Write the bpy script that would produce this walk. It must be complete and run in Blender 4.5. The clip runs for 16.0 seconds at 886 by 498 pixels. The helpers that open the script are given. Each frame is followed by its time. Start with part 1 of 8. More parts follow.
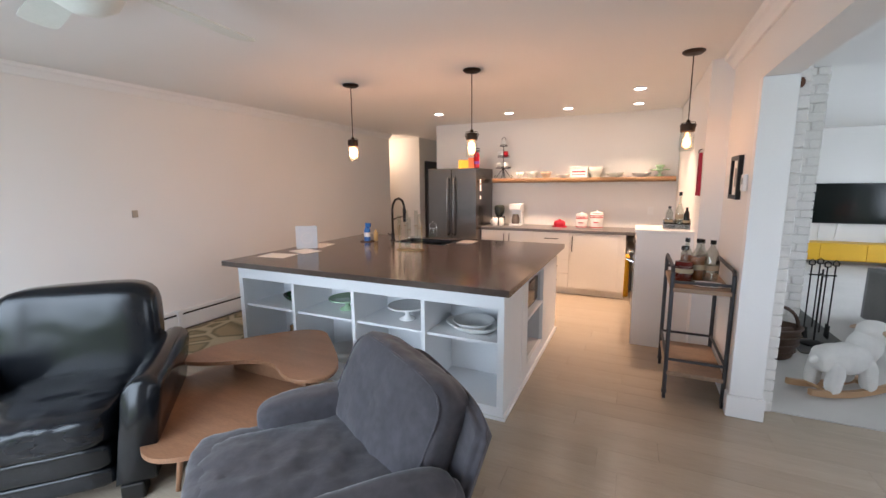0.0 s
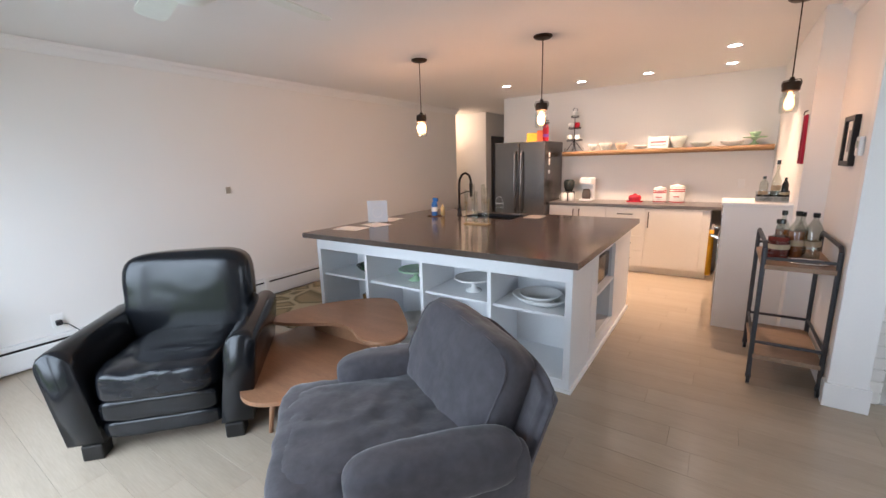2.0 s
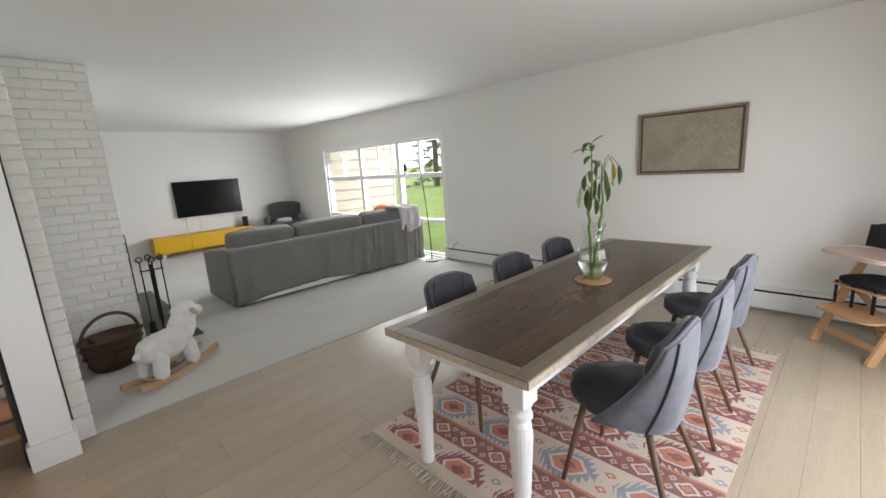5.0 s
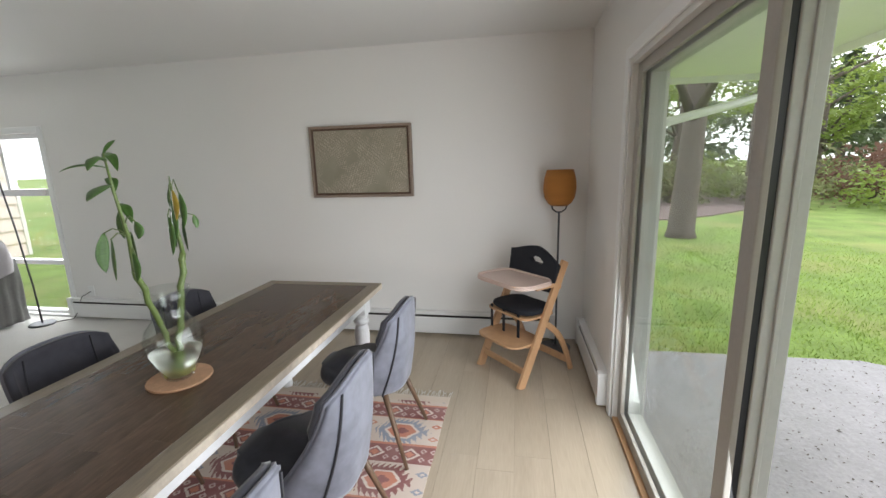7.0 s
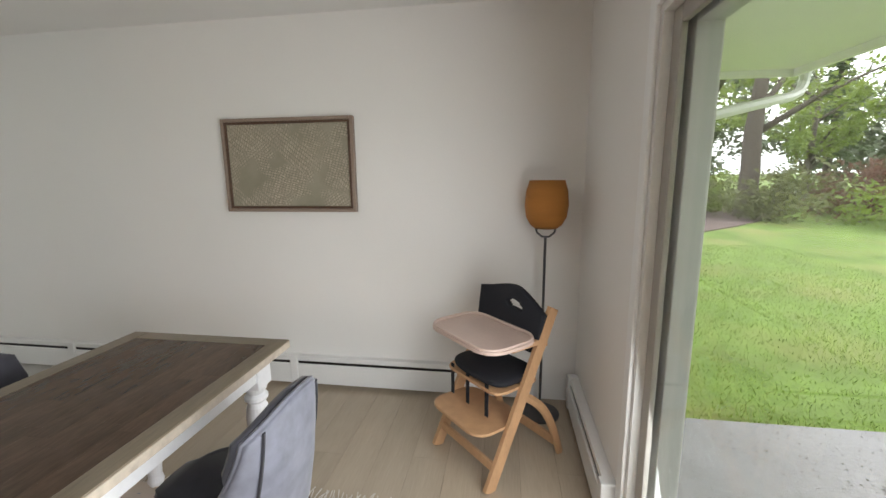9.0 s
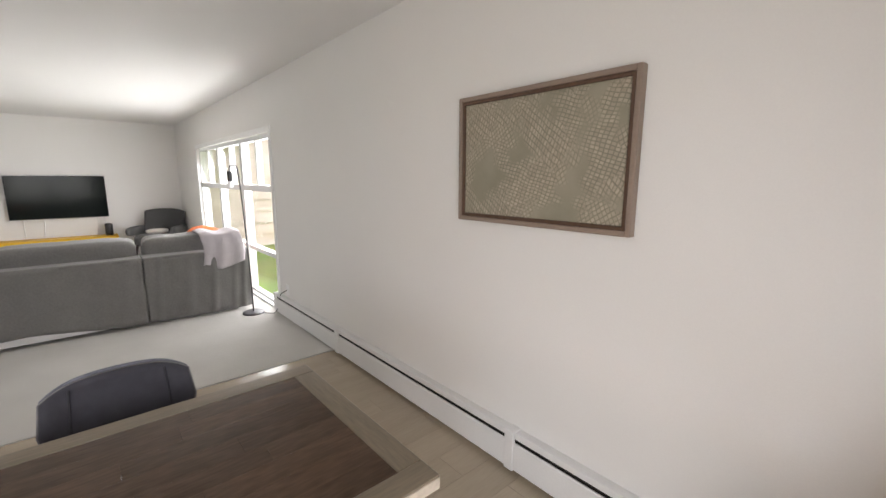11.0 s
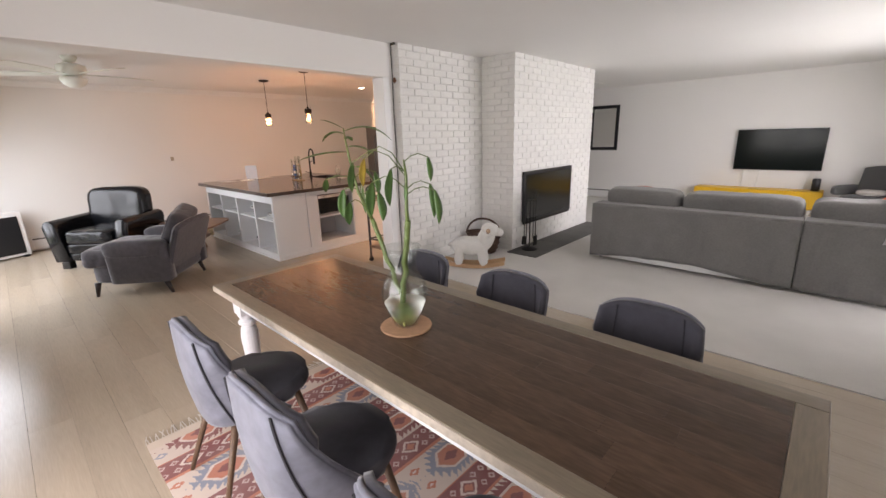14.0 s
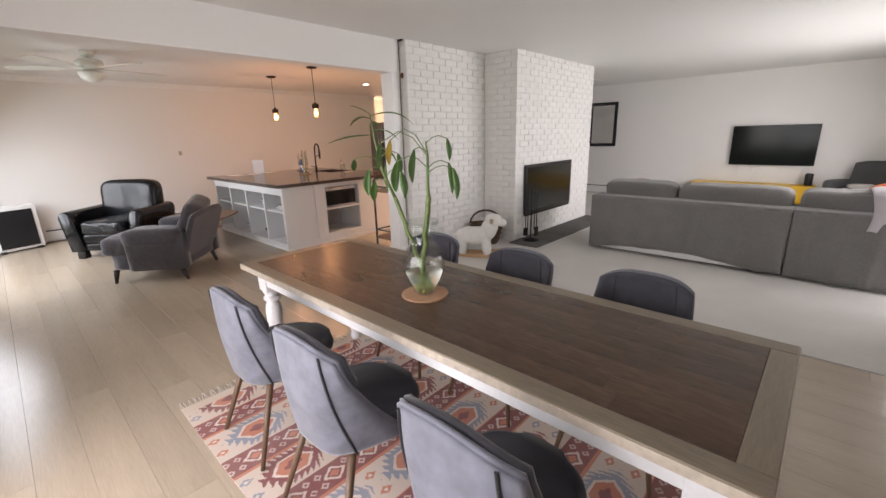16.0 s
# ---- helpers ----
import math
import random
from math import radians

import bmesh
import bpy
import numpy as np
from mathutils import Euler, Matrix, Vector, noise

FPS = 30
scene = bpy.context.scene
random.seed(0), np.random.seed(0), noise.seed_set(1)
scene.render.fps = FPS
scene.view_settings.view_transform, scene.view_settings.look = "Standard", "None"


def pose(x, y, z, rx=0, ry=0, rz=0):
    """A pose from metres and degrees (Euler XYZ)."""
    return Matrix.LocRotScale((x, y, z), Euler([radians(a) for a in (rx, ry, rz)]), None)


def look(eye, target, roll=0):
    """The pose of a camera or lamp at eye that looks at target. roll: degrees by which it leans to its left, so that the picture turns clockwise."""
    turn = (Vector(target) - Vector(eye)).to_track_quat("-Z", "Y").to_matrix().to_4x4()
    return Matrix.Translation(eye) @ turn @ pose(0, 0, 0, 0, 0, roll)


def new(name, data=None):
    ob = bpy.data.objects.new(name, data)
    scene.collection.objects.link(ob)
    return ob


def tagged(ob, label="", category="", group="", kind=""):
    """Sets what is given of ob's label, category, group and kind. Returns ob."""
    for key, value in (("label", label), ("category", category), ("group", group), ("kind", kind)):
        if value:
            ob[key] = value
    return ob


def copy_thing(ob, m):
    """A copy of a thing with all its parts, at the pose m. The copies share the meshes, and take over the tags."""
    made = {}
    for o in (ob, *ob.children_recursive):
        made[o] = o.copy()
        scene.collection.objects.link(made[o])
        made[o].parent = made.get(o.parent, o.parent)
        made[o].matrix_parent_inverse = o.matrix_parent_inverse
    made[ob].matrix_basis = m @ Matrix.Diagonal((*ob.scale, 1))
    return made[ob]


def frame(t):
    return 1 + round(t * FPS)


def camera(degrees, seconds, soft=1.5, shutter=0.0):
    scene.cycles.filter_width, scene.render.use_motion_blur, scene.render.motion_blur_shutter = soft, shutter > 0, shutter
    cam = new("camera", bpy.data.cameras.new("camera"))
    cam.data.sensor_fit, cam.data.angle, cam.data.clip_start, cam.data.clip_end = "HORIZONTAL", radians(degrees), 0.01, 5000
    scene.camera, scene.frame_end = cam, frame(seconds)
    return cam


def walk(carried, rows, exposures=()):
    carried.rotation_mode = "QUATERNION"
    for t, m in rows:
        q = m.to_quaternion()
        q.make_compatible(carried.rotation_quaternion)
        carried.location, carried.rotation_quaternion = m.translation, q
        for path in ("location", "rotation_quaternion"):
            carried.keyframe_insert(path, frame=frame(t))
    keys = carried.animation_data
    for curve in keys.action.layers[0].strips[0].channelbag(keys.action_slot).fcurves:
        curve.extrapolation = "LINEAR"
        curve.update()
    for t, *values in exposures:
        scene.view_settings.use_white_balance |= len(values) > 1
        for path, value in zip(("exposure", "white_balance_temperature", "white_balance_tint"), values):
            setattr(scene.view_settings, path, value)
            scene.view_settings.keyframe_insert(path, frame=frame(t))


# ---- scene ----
cam = camera(94.3, 16.0)
PATH = [
    (0, (-0.131, 0.226, 1.551), (-0.969, 2.014, 1.237), -0.5),
    (0.5, (-0.136, 0.215, 1.544), (-1.112, 1.929, 1.213), -0.6),
    (1, (-0.14, 0.201, 1.539), (-1.21, 1.847, 1.159), -0.9),
    (1.5, (-0.134, 0.192, 1.529), (-1.257, 1.797, 1.122), -1.3),
    (2, (-0.123, 0.181, 1.513), (-1.227, 1.797, 1.102), -1.6),
    (2.5, (-0.098, 0.185, 1.521), (-1.099, 1.87, 1.122), -2.0),
    (3, (-0.038, 0.208, 1.528), (-0.753, 2.038, 1.157), -2.5),
    (3.5, (0.117, 0.259, 1.528), (-0.138, 2.211, 1.172), -3.1),
    (4, (0.327, 0.268, 1.527), (0.654, 2.207, 1.166), -3.8),
    (4.5, (0.533, 0.243, 1.51), (1.478, 1.963, 1.124), -4.0),
    (5, (0.742, 0.299, 1.509), (2.119, 1.692, 1.106), -3.7),
    (7.5, (2.099, 0.067, 1.505), (4.057, 0.248, 1.138), -1.2),
    (8, (2.272, 0.003, 1.492), (4.241, 0.08, 1.148), -1.1),
    (10.5, (3.598, 0.268, 1.497), (5.187, 1.431, 1.146), 0.3),
    (11, (3.831, 0.348, 1.478), (5.129, 1.83, 1.139), 0.2),
    (11.5, (4.009, 0.436, 1.486), (4.877, 2.203, 1.134), -0.1),
    (12, (4.128, 0.565, 1.48), (4.428, 2.509, 1.118), -0.4),
    (12.5, (4.246, 0.639, 1.489), (3.952, 2.58, 1.107), -0.7),
    (13, (4.363, 0.61, 1.492), (3.499, 2.36, 1.056), -0.8),
    (13.5, (4.388, 0.523, 1.499), (3.2, 2.057, 1.018), -1.2),
    (14, (4.325, 0.334, 1.525), (3.0, 1.737, 1.0), -1.7),
    (14.5, (4.342, 0.201, 1.467), (3.021, 1.583, 0.878), -2.0),
    (15, (4.385, 0.166, 1.457), (3.114, 1.569, 0.813), -1.6),
    (15.5, (4.412, 0.139, 1.446), (3.135, 1.556, 0.846), -1.5),
    (16, (4.403, 0.13, 1.468), (3.085, 1.537, 0.937), -1.6),
]
walk(cam, [(t, look(eye, target, roll)) for t, eye, target, roll in PATH],
     exposures=[(0.0, 0.02, 6050, 18), (3.0, 0.03, 5950, 18), (3.5, 0.0, 5800, 17), (4.0, -0.2, 5900, 16), (4.5, -0.17, 6600, 17), (5.2, -0.1, 6900, 18), (7.3, -0.27, 6800, 16), (8.2, -0.23, 6900, 16), (10.4, 0.0, 7150, 20), (12.5, 0.03, 7250, 28), (16.0, -0.1, 7200, 27)])

# ---- world and lights ----
world = bpy.data.worlds.new("overcast_sky")
scene.world = world
world.use_nodes = True
wt = world.node_tree
wt.nodes.clear()
w_out = wt.nodes.new("ShaderNodeOutputWorld")
w_bg = wt.nodes.new("ShaderNodeBackground")
w_sky = wt.nodes.new("ShaderNodeTexSky")
w_sky.sky_type = "NISHITA"
w_sky.sun_disc = False
w_sky.sun_elevation = radians(48)
w_sky.sun_rotation = radians(150)
w_sky.dust_density = 4.0
w_sky.air_density = 1.6
w_mix = wt.nodes.new("ShaderNodeMix")
w_mix.data_type = "RGBA"
w_mix.inputs[0].default_value = 0.75
w_mix.inputs[7].default_value = (18.8, 20.4, 22.0, 1)
wt.links.new(w_sky.outputs[0], w_mix.inputs[6])
wt.links.new(w_mix.outputs[2], w_bg.inputs[0])
wt.links.new(w_bg.outputs[0], w_out.inputs[0])
w_bg.inputs[1].default_value = 0.18

sun_data = bpy.data.lights.new("sun", "SUN")
sun_data.energy, sun_data.angle, sun_data.color = 1.6, radians(45), (1.0, 0.97, 0.93)
sun = new("sun", sun_data)
sun.matrix_world = look((3, -12, 14), (2, 0, 0))


def area_lamp(name, eye, target, sx, sy, watts, colour=(1, 1, 1)):
    data = bpy.data.lights.new(name, "AREA")
    data.shape, data.size, data.size_y = "RECTANGLE", sx, sy
    data.energy, data.color = watts, colour
    ob = new(name, data)
    ob.matrix_world = look(eye, target)
    return ob


def spot_lamp(name, eye, watts, colour, degrees=120, radius=0.05):
    data = bpy.data.lights.new(name, "SPOT")
    data.energy, data.color = watts, colour
    data.spot_size, data.spot_blend, data.shadow_soft_size = radians(degrees), 0.7, radius
    ob = new(name, data)
    ob.location = eye
    return ob


def bulb_lamp(name, eye, watts, colour, radius=0.05):
    data = bpy.data.lights.new(name, "POINT")
    data.energy, data.color, data.shadow_soft_size = watts, colour, radius
    ob = new(name, data)
    ob.location = eye
    return ob


DAY = (0.84, 0.94, 1.0)
# skylight that enters by the glazed openings
area_lamp("skylight_patio", (3.05, -0.40, 1.0), (3.05, 3.0, 0.4), 2.2, 1.7, 58, DAY)
area_lamp("skylight_lounge", (-2.5, -0.62, 1.25), (-2.3, 1.0, -0.3), 2.6, 1.5, 94, (0.74, 0.91, 1.0))
area_lamp("skylight_window", (5.66, 6.68, 1.2), (3.0, 6.5, 0.5), 3.3, 1.4, 165, DAY)
WARM = (1.0, 0.68, 0.42)
for rx, ry, watts in ((-2.68, 5.6, 42), (-1.8, 5.95, 42), (-1.0, 5.95, 40), (-0.17, 6.0, 27), (-0.17, 5.1, 48)):
    spot_lamp("downlight_beam", (rx, ry, 2.47), watts * 3.2, WARM, 93)
for px, py, watts in ((-2.7, 3.63, 15), (-1.45, 3.65, 15), (0.18, 3.9, 2.5)):
    bulb_lamp("pendant_glow", (px, py, 1.86), watts, (1.0, 0.50, 0.24))

bulb_lamp("hall_glow", (-4.95, 7.55, 2.2), 9, WARM, 0.08)

# ---- materials ----


def material(name, colour, rough=0.6, metal=0.0, var=0.08, scale=6.0, fine=60.0, bump=0.08, stretch=(1, 1, 1),
             emit=None, power=0.0, glass=False, ior=1.45, coat=0.0, sheen=0.0, island=0.0, spread=0.0):
    """A surface with colour variation at two scales and fine relief; emit makes it a light source."""
    m = bpy.data.materials.new(name)
    m.use_nodes = True
    nt = m.node_tree
    b = nt.nodes["Principled BSDF"]
    b.inputs["Roughness"].default_value = rough
    b.inputs["Metallic"].default_value = metal
    b.inputs["IOR"].default_value = ior
    if coat:
        b.inputs["Coat Weight"].default_value = coat
        b.inputs["Coat Roughness"].default_value = 0.15
    if sheen:
        b.inputs["Sheen Weight"].default_value = sheen
        b.inputs["Sheen Roughness"].default_value = 0.4
    if glass:
        b.inputs["Transmission Weight"].default_value = 1.0
        b.inputs["Base Color"].default_value = (*colour, 1)
        return m
    if emit:
        b.inputs["Emission Color"].default_value = (*emit, 1)
        b.inputs["Emission Strength"].default_value = power
    tc = nt.nodes.new("ShaderNodeTexCoord")
    mp = nt.nodes.new("ShaderNodeMapping")
    mp.inputs["Scale"].default_value = stretch
    nt.links.new(tc.outputs["Object"], mp.inputs["Vector"])
    big = nt.nodes.new("ShaderNodeTexNoise")
    big.inputs["Scale"].default_value = scale
    big.inputs["Detail"].default_value = 4
    small = nt.nodes.new("ShaderNodeTexNoise")
    small.inputs["Scale"].default_value = fine
    small.inputs["Detail"].default_value = 3
    for n in (big, small):
        nt.links.new(mp.outputs[0], n.inputs["Vector"])
    add = nt.nodes.new("ShaderNodeMath")
    add.operation = "ADD"
    nt.links.new(big.outputs[0], add.inputs[0])
    nt.links.new(small.outputs[0], add.inputs[1])
    last = add
    if spread:
        info = nt.nodes.new("ShaderNodeObjectInfo")
        mul = nt.nodes.new("ShaderNodeMath")
        mul.operation = "MULTIPLY_ADD"
        mul.inputs[1].default_value = spread
        nt.links.new(info.outputs["Random"], mul.inputs[0])
        nt.links.new(add.outputs[0], mul.inputs[2])
        last = mul
    ramp = nt.nodes.new("ShaderNodeMapRange")
    ramp.inputs[1].default_value, ramp.inputs[2].default_value = 0.6, 1.4 + spread
    ramp.inputs[3].default_value, ramp.inputs[4].default_value = 1 - var, 1 + var
    nt.links.new(last.outputs[0], ramp.inputs[0])
    mix = nt.nodes.new("ShaderNodeVectorMath")
    mix.operation = "SCALE"
    mix.inputs[0].default_value = colour
    nt.links.new(ramp.outputs[0], mix.inputs["Scale"])
    nt.links.new(mix.outputs[0], b.inputs["Base Color"])
    if bump:
        bp = nt.nodes.new("ShaderNodeBump")
        bp.inputs["Strength"].default_value = bump
        bp.inputs["Distance"].default_value = 0.01
        nt.links.new(small.outputs[0], bp.inputs["Height"])
        nt.links.new(bp.outputs[0], b.inputs["Normal"])
    return m


wall_paint = material("wall_paint", (0.80, 0.785, 0.76), 0.65, var=0.02, scale=1.2, fine=180, bump=0.05)
ceiling_paint = material("ceiling_paint", (0.80, 0.79, 0.77), 0.75, var=0.02, scale=1.0, fine=220, bump=0.08)
trim_paint = material("trim_paint", (0.82, 0.82, 0.81), 0.4, var=0.02, scale=3, fine=120, bump=0.02)
white_gloss = material("white_gloss", (0.8, 0.8, 0.8), 0.28, var=0.03, scale=4, fine=90, bump=0.01)
island_paint = material("island_paint", (0.78, 0.79, 0.80), 0.45, var=0.03, scale=3, fine=70, bump=0.02)
plank_wood = material("plank_wood", (0.41, 0.337, 0.256), 0.21, var=0.16, scale=2.2, fine=26, bump=0.06, stretch=(0.35, 5, 5), spread=0.35, ior=1.55)
groove_dark = material("groove_dark", (0.27, 0.22, 0.17), 0.8)
carpet_pile = material("carpet_pile", (0.62, 0.60, 0.565), 0.95, var=0.10, scale=2.5, fine=320, bump=0.6, sheen=0.2)
brick_paint = material("brick_paint", (0.82, 0.81, 0.78), 0.5, var=0.08, scale=9, fine=70, bump=0.35, spread=0.2)
mortar_paint = material("mortar_paint", (0.77, 0.76, 0.73), 0.8, var=0.08, scale=12, fine=120, bump=0.4)
metal_dark = material("metal_dark", (0.025, 0.023, 0.022), 0.45, 0.6, var=0.15)
metal_grey = material("metal_grey", (0.10, 0.10, 0.105), 0.45, 0.8, var=0.15)
chrome = material("chrome", (0.75, 0.75, 0.76), 0.12, 1.0, var=0.03, bump=0.0)
black_plastic = material("black_plastic", (0.018, 0.018, 0.02), 0.35, var=0.1, bump=0.02)
screen_black = material("screen_black", (0.006, 0.008, 0.008), 0.16, var=0.05, bump=0.0)
clear_glass = material("clear_glass", (1, 1, 1), 0.0, glass=True)


def sheer_glass(name, tint, gloss):
    """Thin glass: clear, with a mirror sheen that grows towards grazing angles."""
    m = bpy.data.materials.new(name)
    m.use_nodes = True
    nt = m.node_tree
    nt.nodes.clear()
    out = nt.nodes.new("ShaderNodeOutputMaterial")
    clear = nt.nodes.new("ShaderNodeBsdfTransparent")
    clear.inputs[0].default_value = (*tint, 1)
    shine = nt.nodes.new("ShaderNodeBsdfGlossy")
    shine.inputs["Roughness"].default_value = 0.02
    facing = nt.nodes.new("ShaderNodeLayerWeight")
    facing.inputs[0].default_value = 0.5
    steep = nt.nodes.new("ShaderNodeMath")
    steep.operation = "POWER"
    steep.inputs[1].default_value = 4.0
    fres = nt.nodes.new("ShaderNodeMath")
    fres.operation = "MULTIPLY_ADD"
    fres.inputs[1].default_value = 0.16
    fres.inputs[2].default_value = gloss
    nt.links.new(facing.outputs["Facing"], steep.inputs[0])
    nt.links.new(steep.outputs[0], fres.inputs[0])
    mix = nt.nodes.new("ShaderNodeMixShader")
    nt.links.new(fres.outputs[0], mix.inputs[0])
    nt.links.new(clear.outputs[0], mix.inputs[1])
    nt.links.new(shine.outputs[0], mix.inputs[2])
    nt.links.new(mix.outputs[0], out.inputs[0])
    return m


pane_glass = sheer_glass("pane_glass", (0.97, 0.98, 0.975), 0.025)
thin_glass = sheer_glass("thin_glass", (0.95, 0.965, 0.955), 0.05)
paper_white = material("paper_white", (0.82, 0.82, 0.8), 0.8, var=0.03)

# ---- building blocks ----


def part(name, bm, mat, parent=None, label="", smooth=False):
    """Links a bmesh as one mesh object under a thing or a part."""
    me = bpy.data.meshes.new(name)
    bmesh.ops.recalc_face_normals(bm, faces=bm.faces)
    bm.to_mesh(me)
    bm.free()
    if smooth:
        for poly in me.polygons:
            poly.use_smooth = True
    me.materials.append(mat)
    ob = new(name, me)
    ob.parent = parent
    if label:
        ob["label"] = label
    return ob


def piece(name, me, parent, m):
    """A part that shares the mesh of its fellows."""
    ob = new(name, me)
    ob.parent = parent
    ob.matrix_basis = m
    return ob


def thing(name, m, label, category, group=""):
    """An Empty at the thing's base, which parents its parts."""
    ob = new(name)
    ob.empty_display_size = 0.1
    ob.matrix_basis = m
    return tagged(ob, label, category, group)


def box(bm, x0, x1, y0, y1, z0, z1, bevel=0.0, seg=2):
    made = bmesh.ops.create_cube(bm, size=1)["verts"]
    for v in made:
        v.co = Vector(((x0 + x1) / 2 + v.co.x * (x1 - x0), (y0 + y1) / 2 + v.co.y * (y1 - y0), (z0 + z1) / 2 + v.co.z * (z1 - z0)))
    if bevel:
        edges = list({e for v in made for e in v.link_edges})
        bmesh.ops.bevel(bm, geom=edges, offset=bevel, segments=seg, profile=0.5, affect="EDGES")
    return bm


def boxes(*specs, bevel=0.0):
    bm = bmesh.new()
    for s in specs:
        box(bm, *s, bevel=bevel)
    return bm


def rod(bm, a, b, r0, r1=None, seg=12):
    """A tapered round bar from a to b."""
    a, b = Vector(a), Vector(b)
    r1 = r0 if r1 is None else r1
    d = b - a
    m = Matrix.Translation((a + b) / 2) @ d.to_track_quat("Z", "Y").to_matrix().to_4x4()
    bmesh.ops.create_cone(bm, cap_ends=True, segments=seg, radius1=r0, radius2=r1, depth=d.length, matrix=m)
    return bm


def pipe(bm, pts, r, seg=10, taper=None):
    """A bent tube through points; taper gives the radius at each."""
    pts = [Vector(p) for p in pts]
    rings = []
    up = None
    for i, p in enumerate(pts):
        d = (pts[min(i + 1, len(pts) - 1)] - pts[max(i - 1, 0)]).normalized()
        if up is None:
            up = d.orthogonal().normalized()
        side = d.cross(up).normalized()
        up = side.cross(d).normalized()
        rr = taper[i] if taper else r
        rings.append([bm.verts.new(p + rr * (math.cos(k * math.tau / seg) * up + math.sin(k * math.tau / seg) * side)) for k in range(seg)])
    for a, b in zip(rings, rings[1:]):
        for k in range(seg):
            bm.faces.new((a[k], a[(k + 1) % seg], b[(k + 1) % seg], b[k]))
    bm.faces.new(rings[0][::-1])
    bm.faces.new(rings[-1])
    return bm


def lathe(bm, profile, centre=(0, 0, 0), seg=24, closed=False):
    """A turned shape from (radius, height) pairs."""
    c = Vector(centre)
    rings = []
    for r, z in profile:
        if r < 1e-5:
            rings.append([bm.verts.new(c + Vector((0, 0, z)))])
        else:
            rings.append([bm.verts.new(c + Vector((r * math.cos(k * math.tau / seg), r * math.sin(k * math.tau / seg), z))) for k in range(seg)])
    pairs = list(zip(rings, rings[1:]))
    if closed:
        pairs.append((rings[-1], rings[0]))
    for a, b in pairs:
        for k in range(seg):
            j = (k + 1) % seg
            quad = []
            for v in (a[k % len(a)], a[j % len(a)], b[j % len(b)], b[k % len(b)]):
                if v not in quad:
                    quad.append(v)
            if len(quad) > 2:
                bm.faces.new(quad)
    return bm


def prism(bm, outline, z0, z1, bevel=0.0):
    """An upright slab over a plan outline."""
    low = [bm.verts.new((x, y, z0)) for x, y in outline]
    high = [bm.verts.new((x, y, z1)) for x, y in outline]
    n = len(outline)
    faces = [bm.faces.new(low[::-1]), bm.faces.new(high)]
    for i in range(n):
        faces.append(bm.faces.new((low[i], low[(i + 1) % n], high[(i + 1) % n], high[i])))
    if bevel:
        edges = list({e for e in faces[0].edges} | {e for e in faces[1].edges})
        bmesh.ops.bevel(bm, geom=edges, offset=bevel, segments=3, profile=0.5, affect="EDGES")
    return bm


def sheet(bm, nu, nv, fn, thick=None):
    """A grid surface fn(u, v), u and v from 0 to 1."""
    g = [[bm.verts.new(fn(i / nu, j / nv)) for j in range(nv + 1)] for i in range(nu + 1)]
    faces = []
    for i in range(nu):
        for j in range(nv):
            faces.append(bm.faces.new((g[i][j], g[i + 1][j], g[i + 1][j + 1], g[i][j + 1])))
    if thick:
        bmesh.ops.recalc_face_normals(bm, faces=faces)
        bmesh.ops.solidify(bm, geom=faces, thickness=thick)
    return bm


def cushion(bm, sx, sy, sz, m=None, power=3.2, n=12, wrinkle=0.006, seed=0.0, freq=9.0):
    """A stuffed block: a rounded box with soft faces and slight wrinkles."""
    m = m or Matrix.Identity(4)
    made = {}

    def corner(c):
        key = tuple(round(k, 4) for k in c)
        if key not in made:
            c = Vector(c)
            p = c / (abs(c.x) ** power + abs(c.y) ** power + abs(c.z) ** power) ** (1 / power)
            q = Vector((p.x * sx / 2, p.y * sy / 2, p.z * sz / 2))
            w = noise.noise(q * freq + Vector((seed, seed * 0.7, 0))) * wrinkle + noise.noise(q * freq * 2.7 + Vector((0, seed, 3))) * wrinkle * 0.5
            made[key] = bm.verts.new(m @ (q + p.normalized() * w))
        return made[key]

    for axis in range(3):
        for side in (-1, 1):
            for i in range(n):
                for j in range(n):
                    quad = []
                    for di, dj in ((0, 0), (1, 0), (1, 1), (0, 1)):
                        c = [0, 0, 0]
                        c[axis] = side
                        c[(axis + 1) % 3] = math.tan((2 * (i + di) / n - 1) * math.pi / 4)
                        c[(axis + 2) % 3] = math.tan((2 * (j + dj) / n - 1) * math.pi / 4)
                        quad.append(corner(c))
                    bm.faces.new(quad)
    return bm


def rounded(w, d, r, n=5, cx=0.0, cy=0.0):
    """A rectangle outline with round corners."""
    pts = []
    for sx, sy, a0 in ((1, 1, 0), (-1, 1, 90), (-1, -1, 180), (1, -1, 270)):
        for k in range(n + 1):
            a = radians(a0 + 90 * k / n)
            pts.append((cx + sx * (w / 2 - r) + r * math.cos(a), cy + sy * (d / 2 - r) + r * math.sin(a)))
    return pts


def structure(name, bm, mat, label="", parent=None):
    ob = part(name, bm, mat, parent)
    return tagged(ob, label, name.rstrip("_0123456789").split("_")[0], kind="structure")

# ---- the shell ----
LEFT, RIGHT, BACK, TVW, KIT = -4.55, 5.38, -0.42, 10.30, 6.60
CEIL = 2.50
T = 0.15

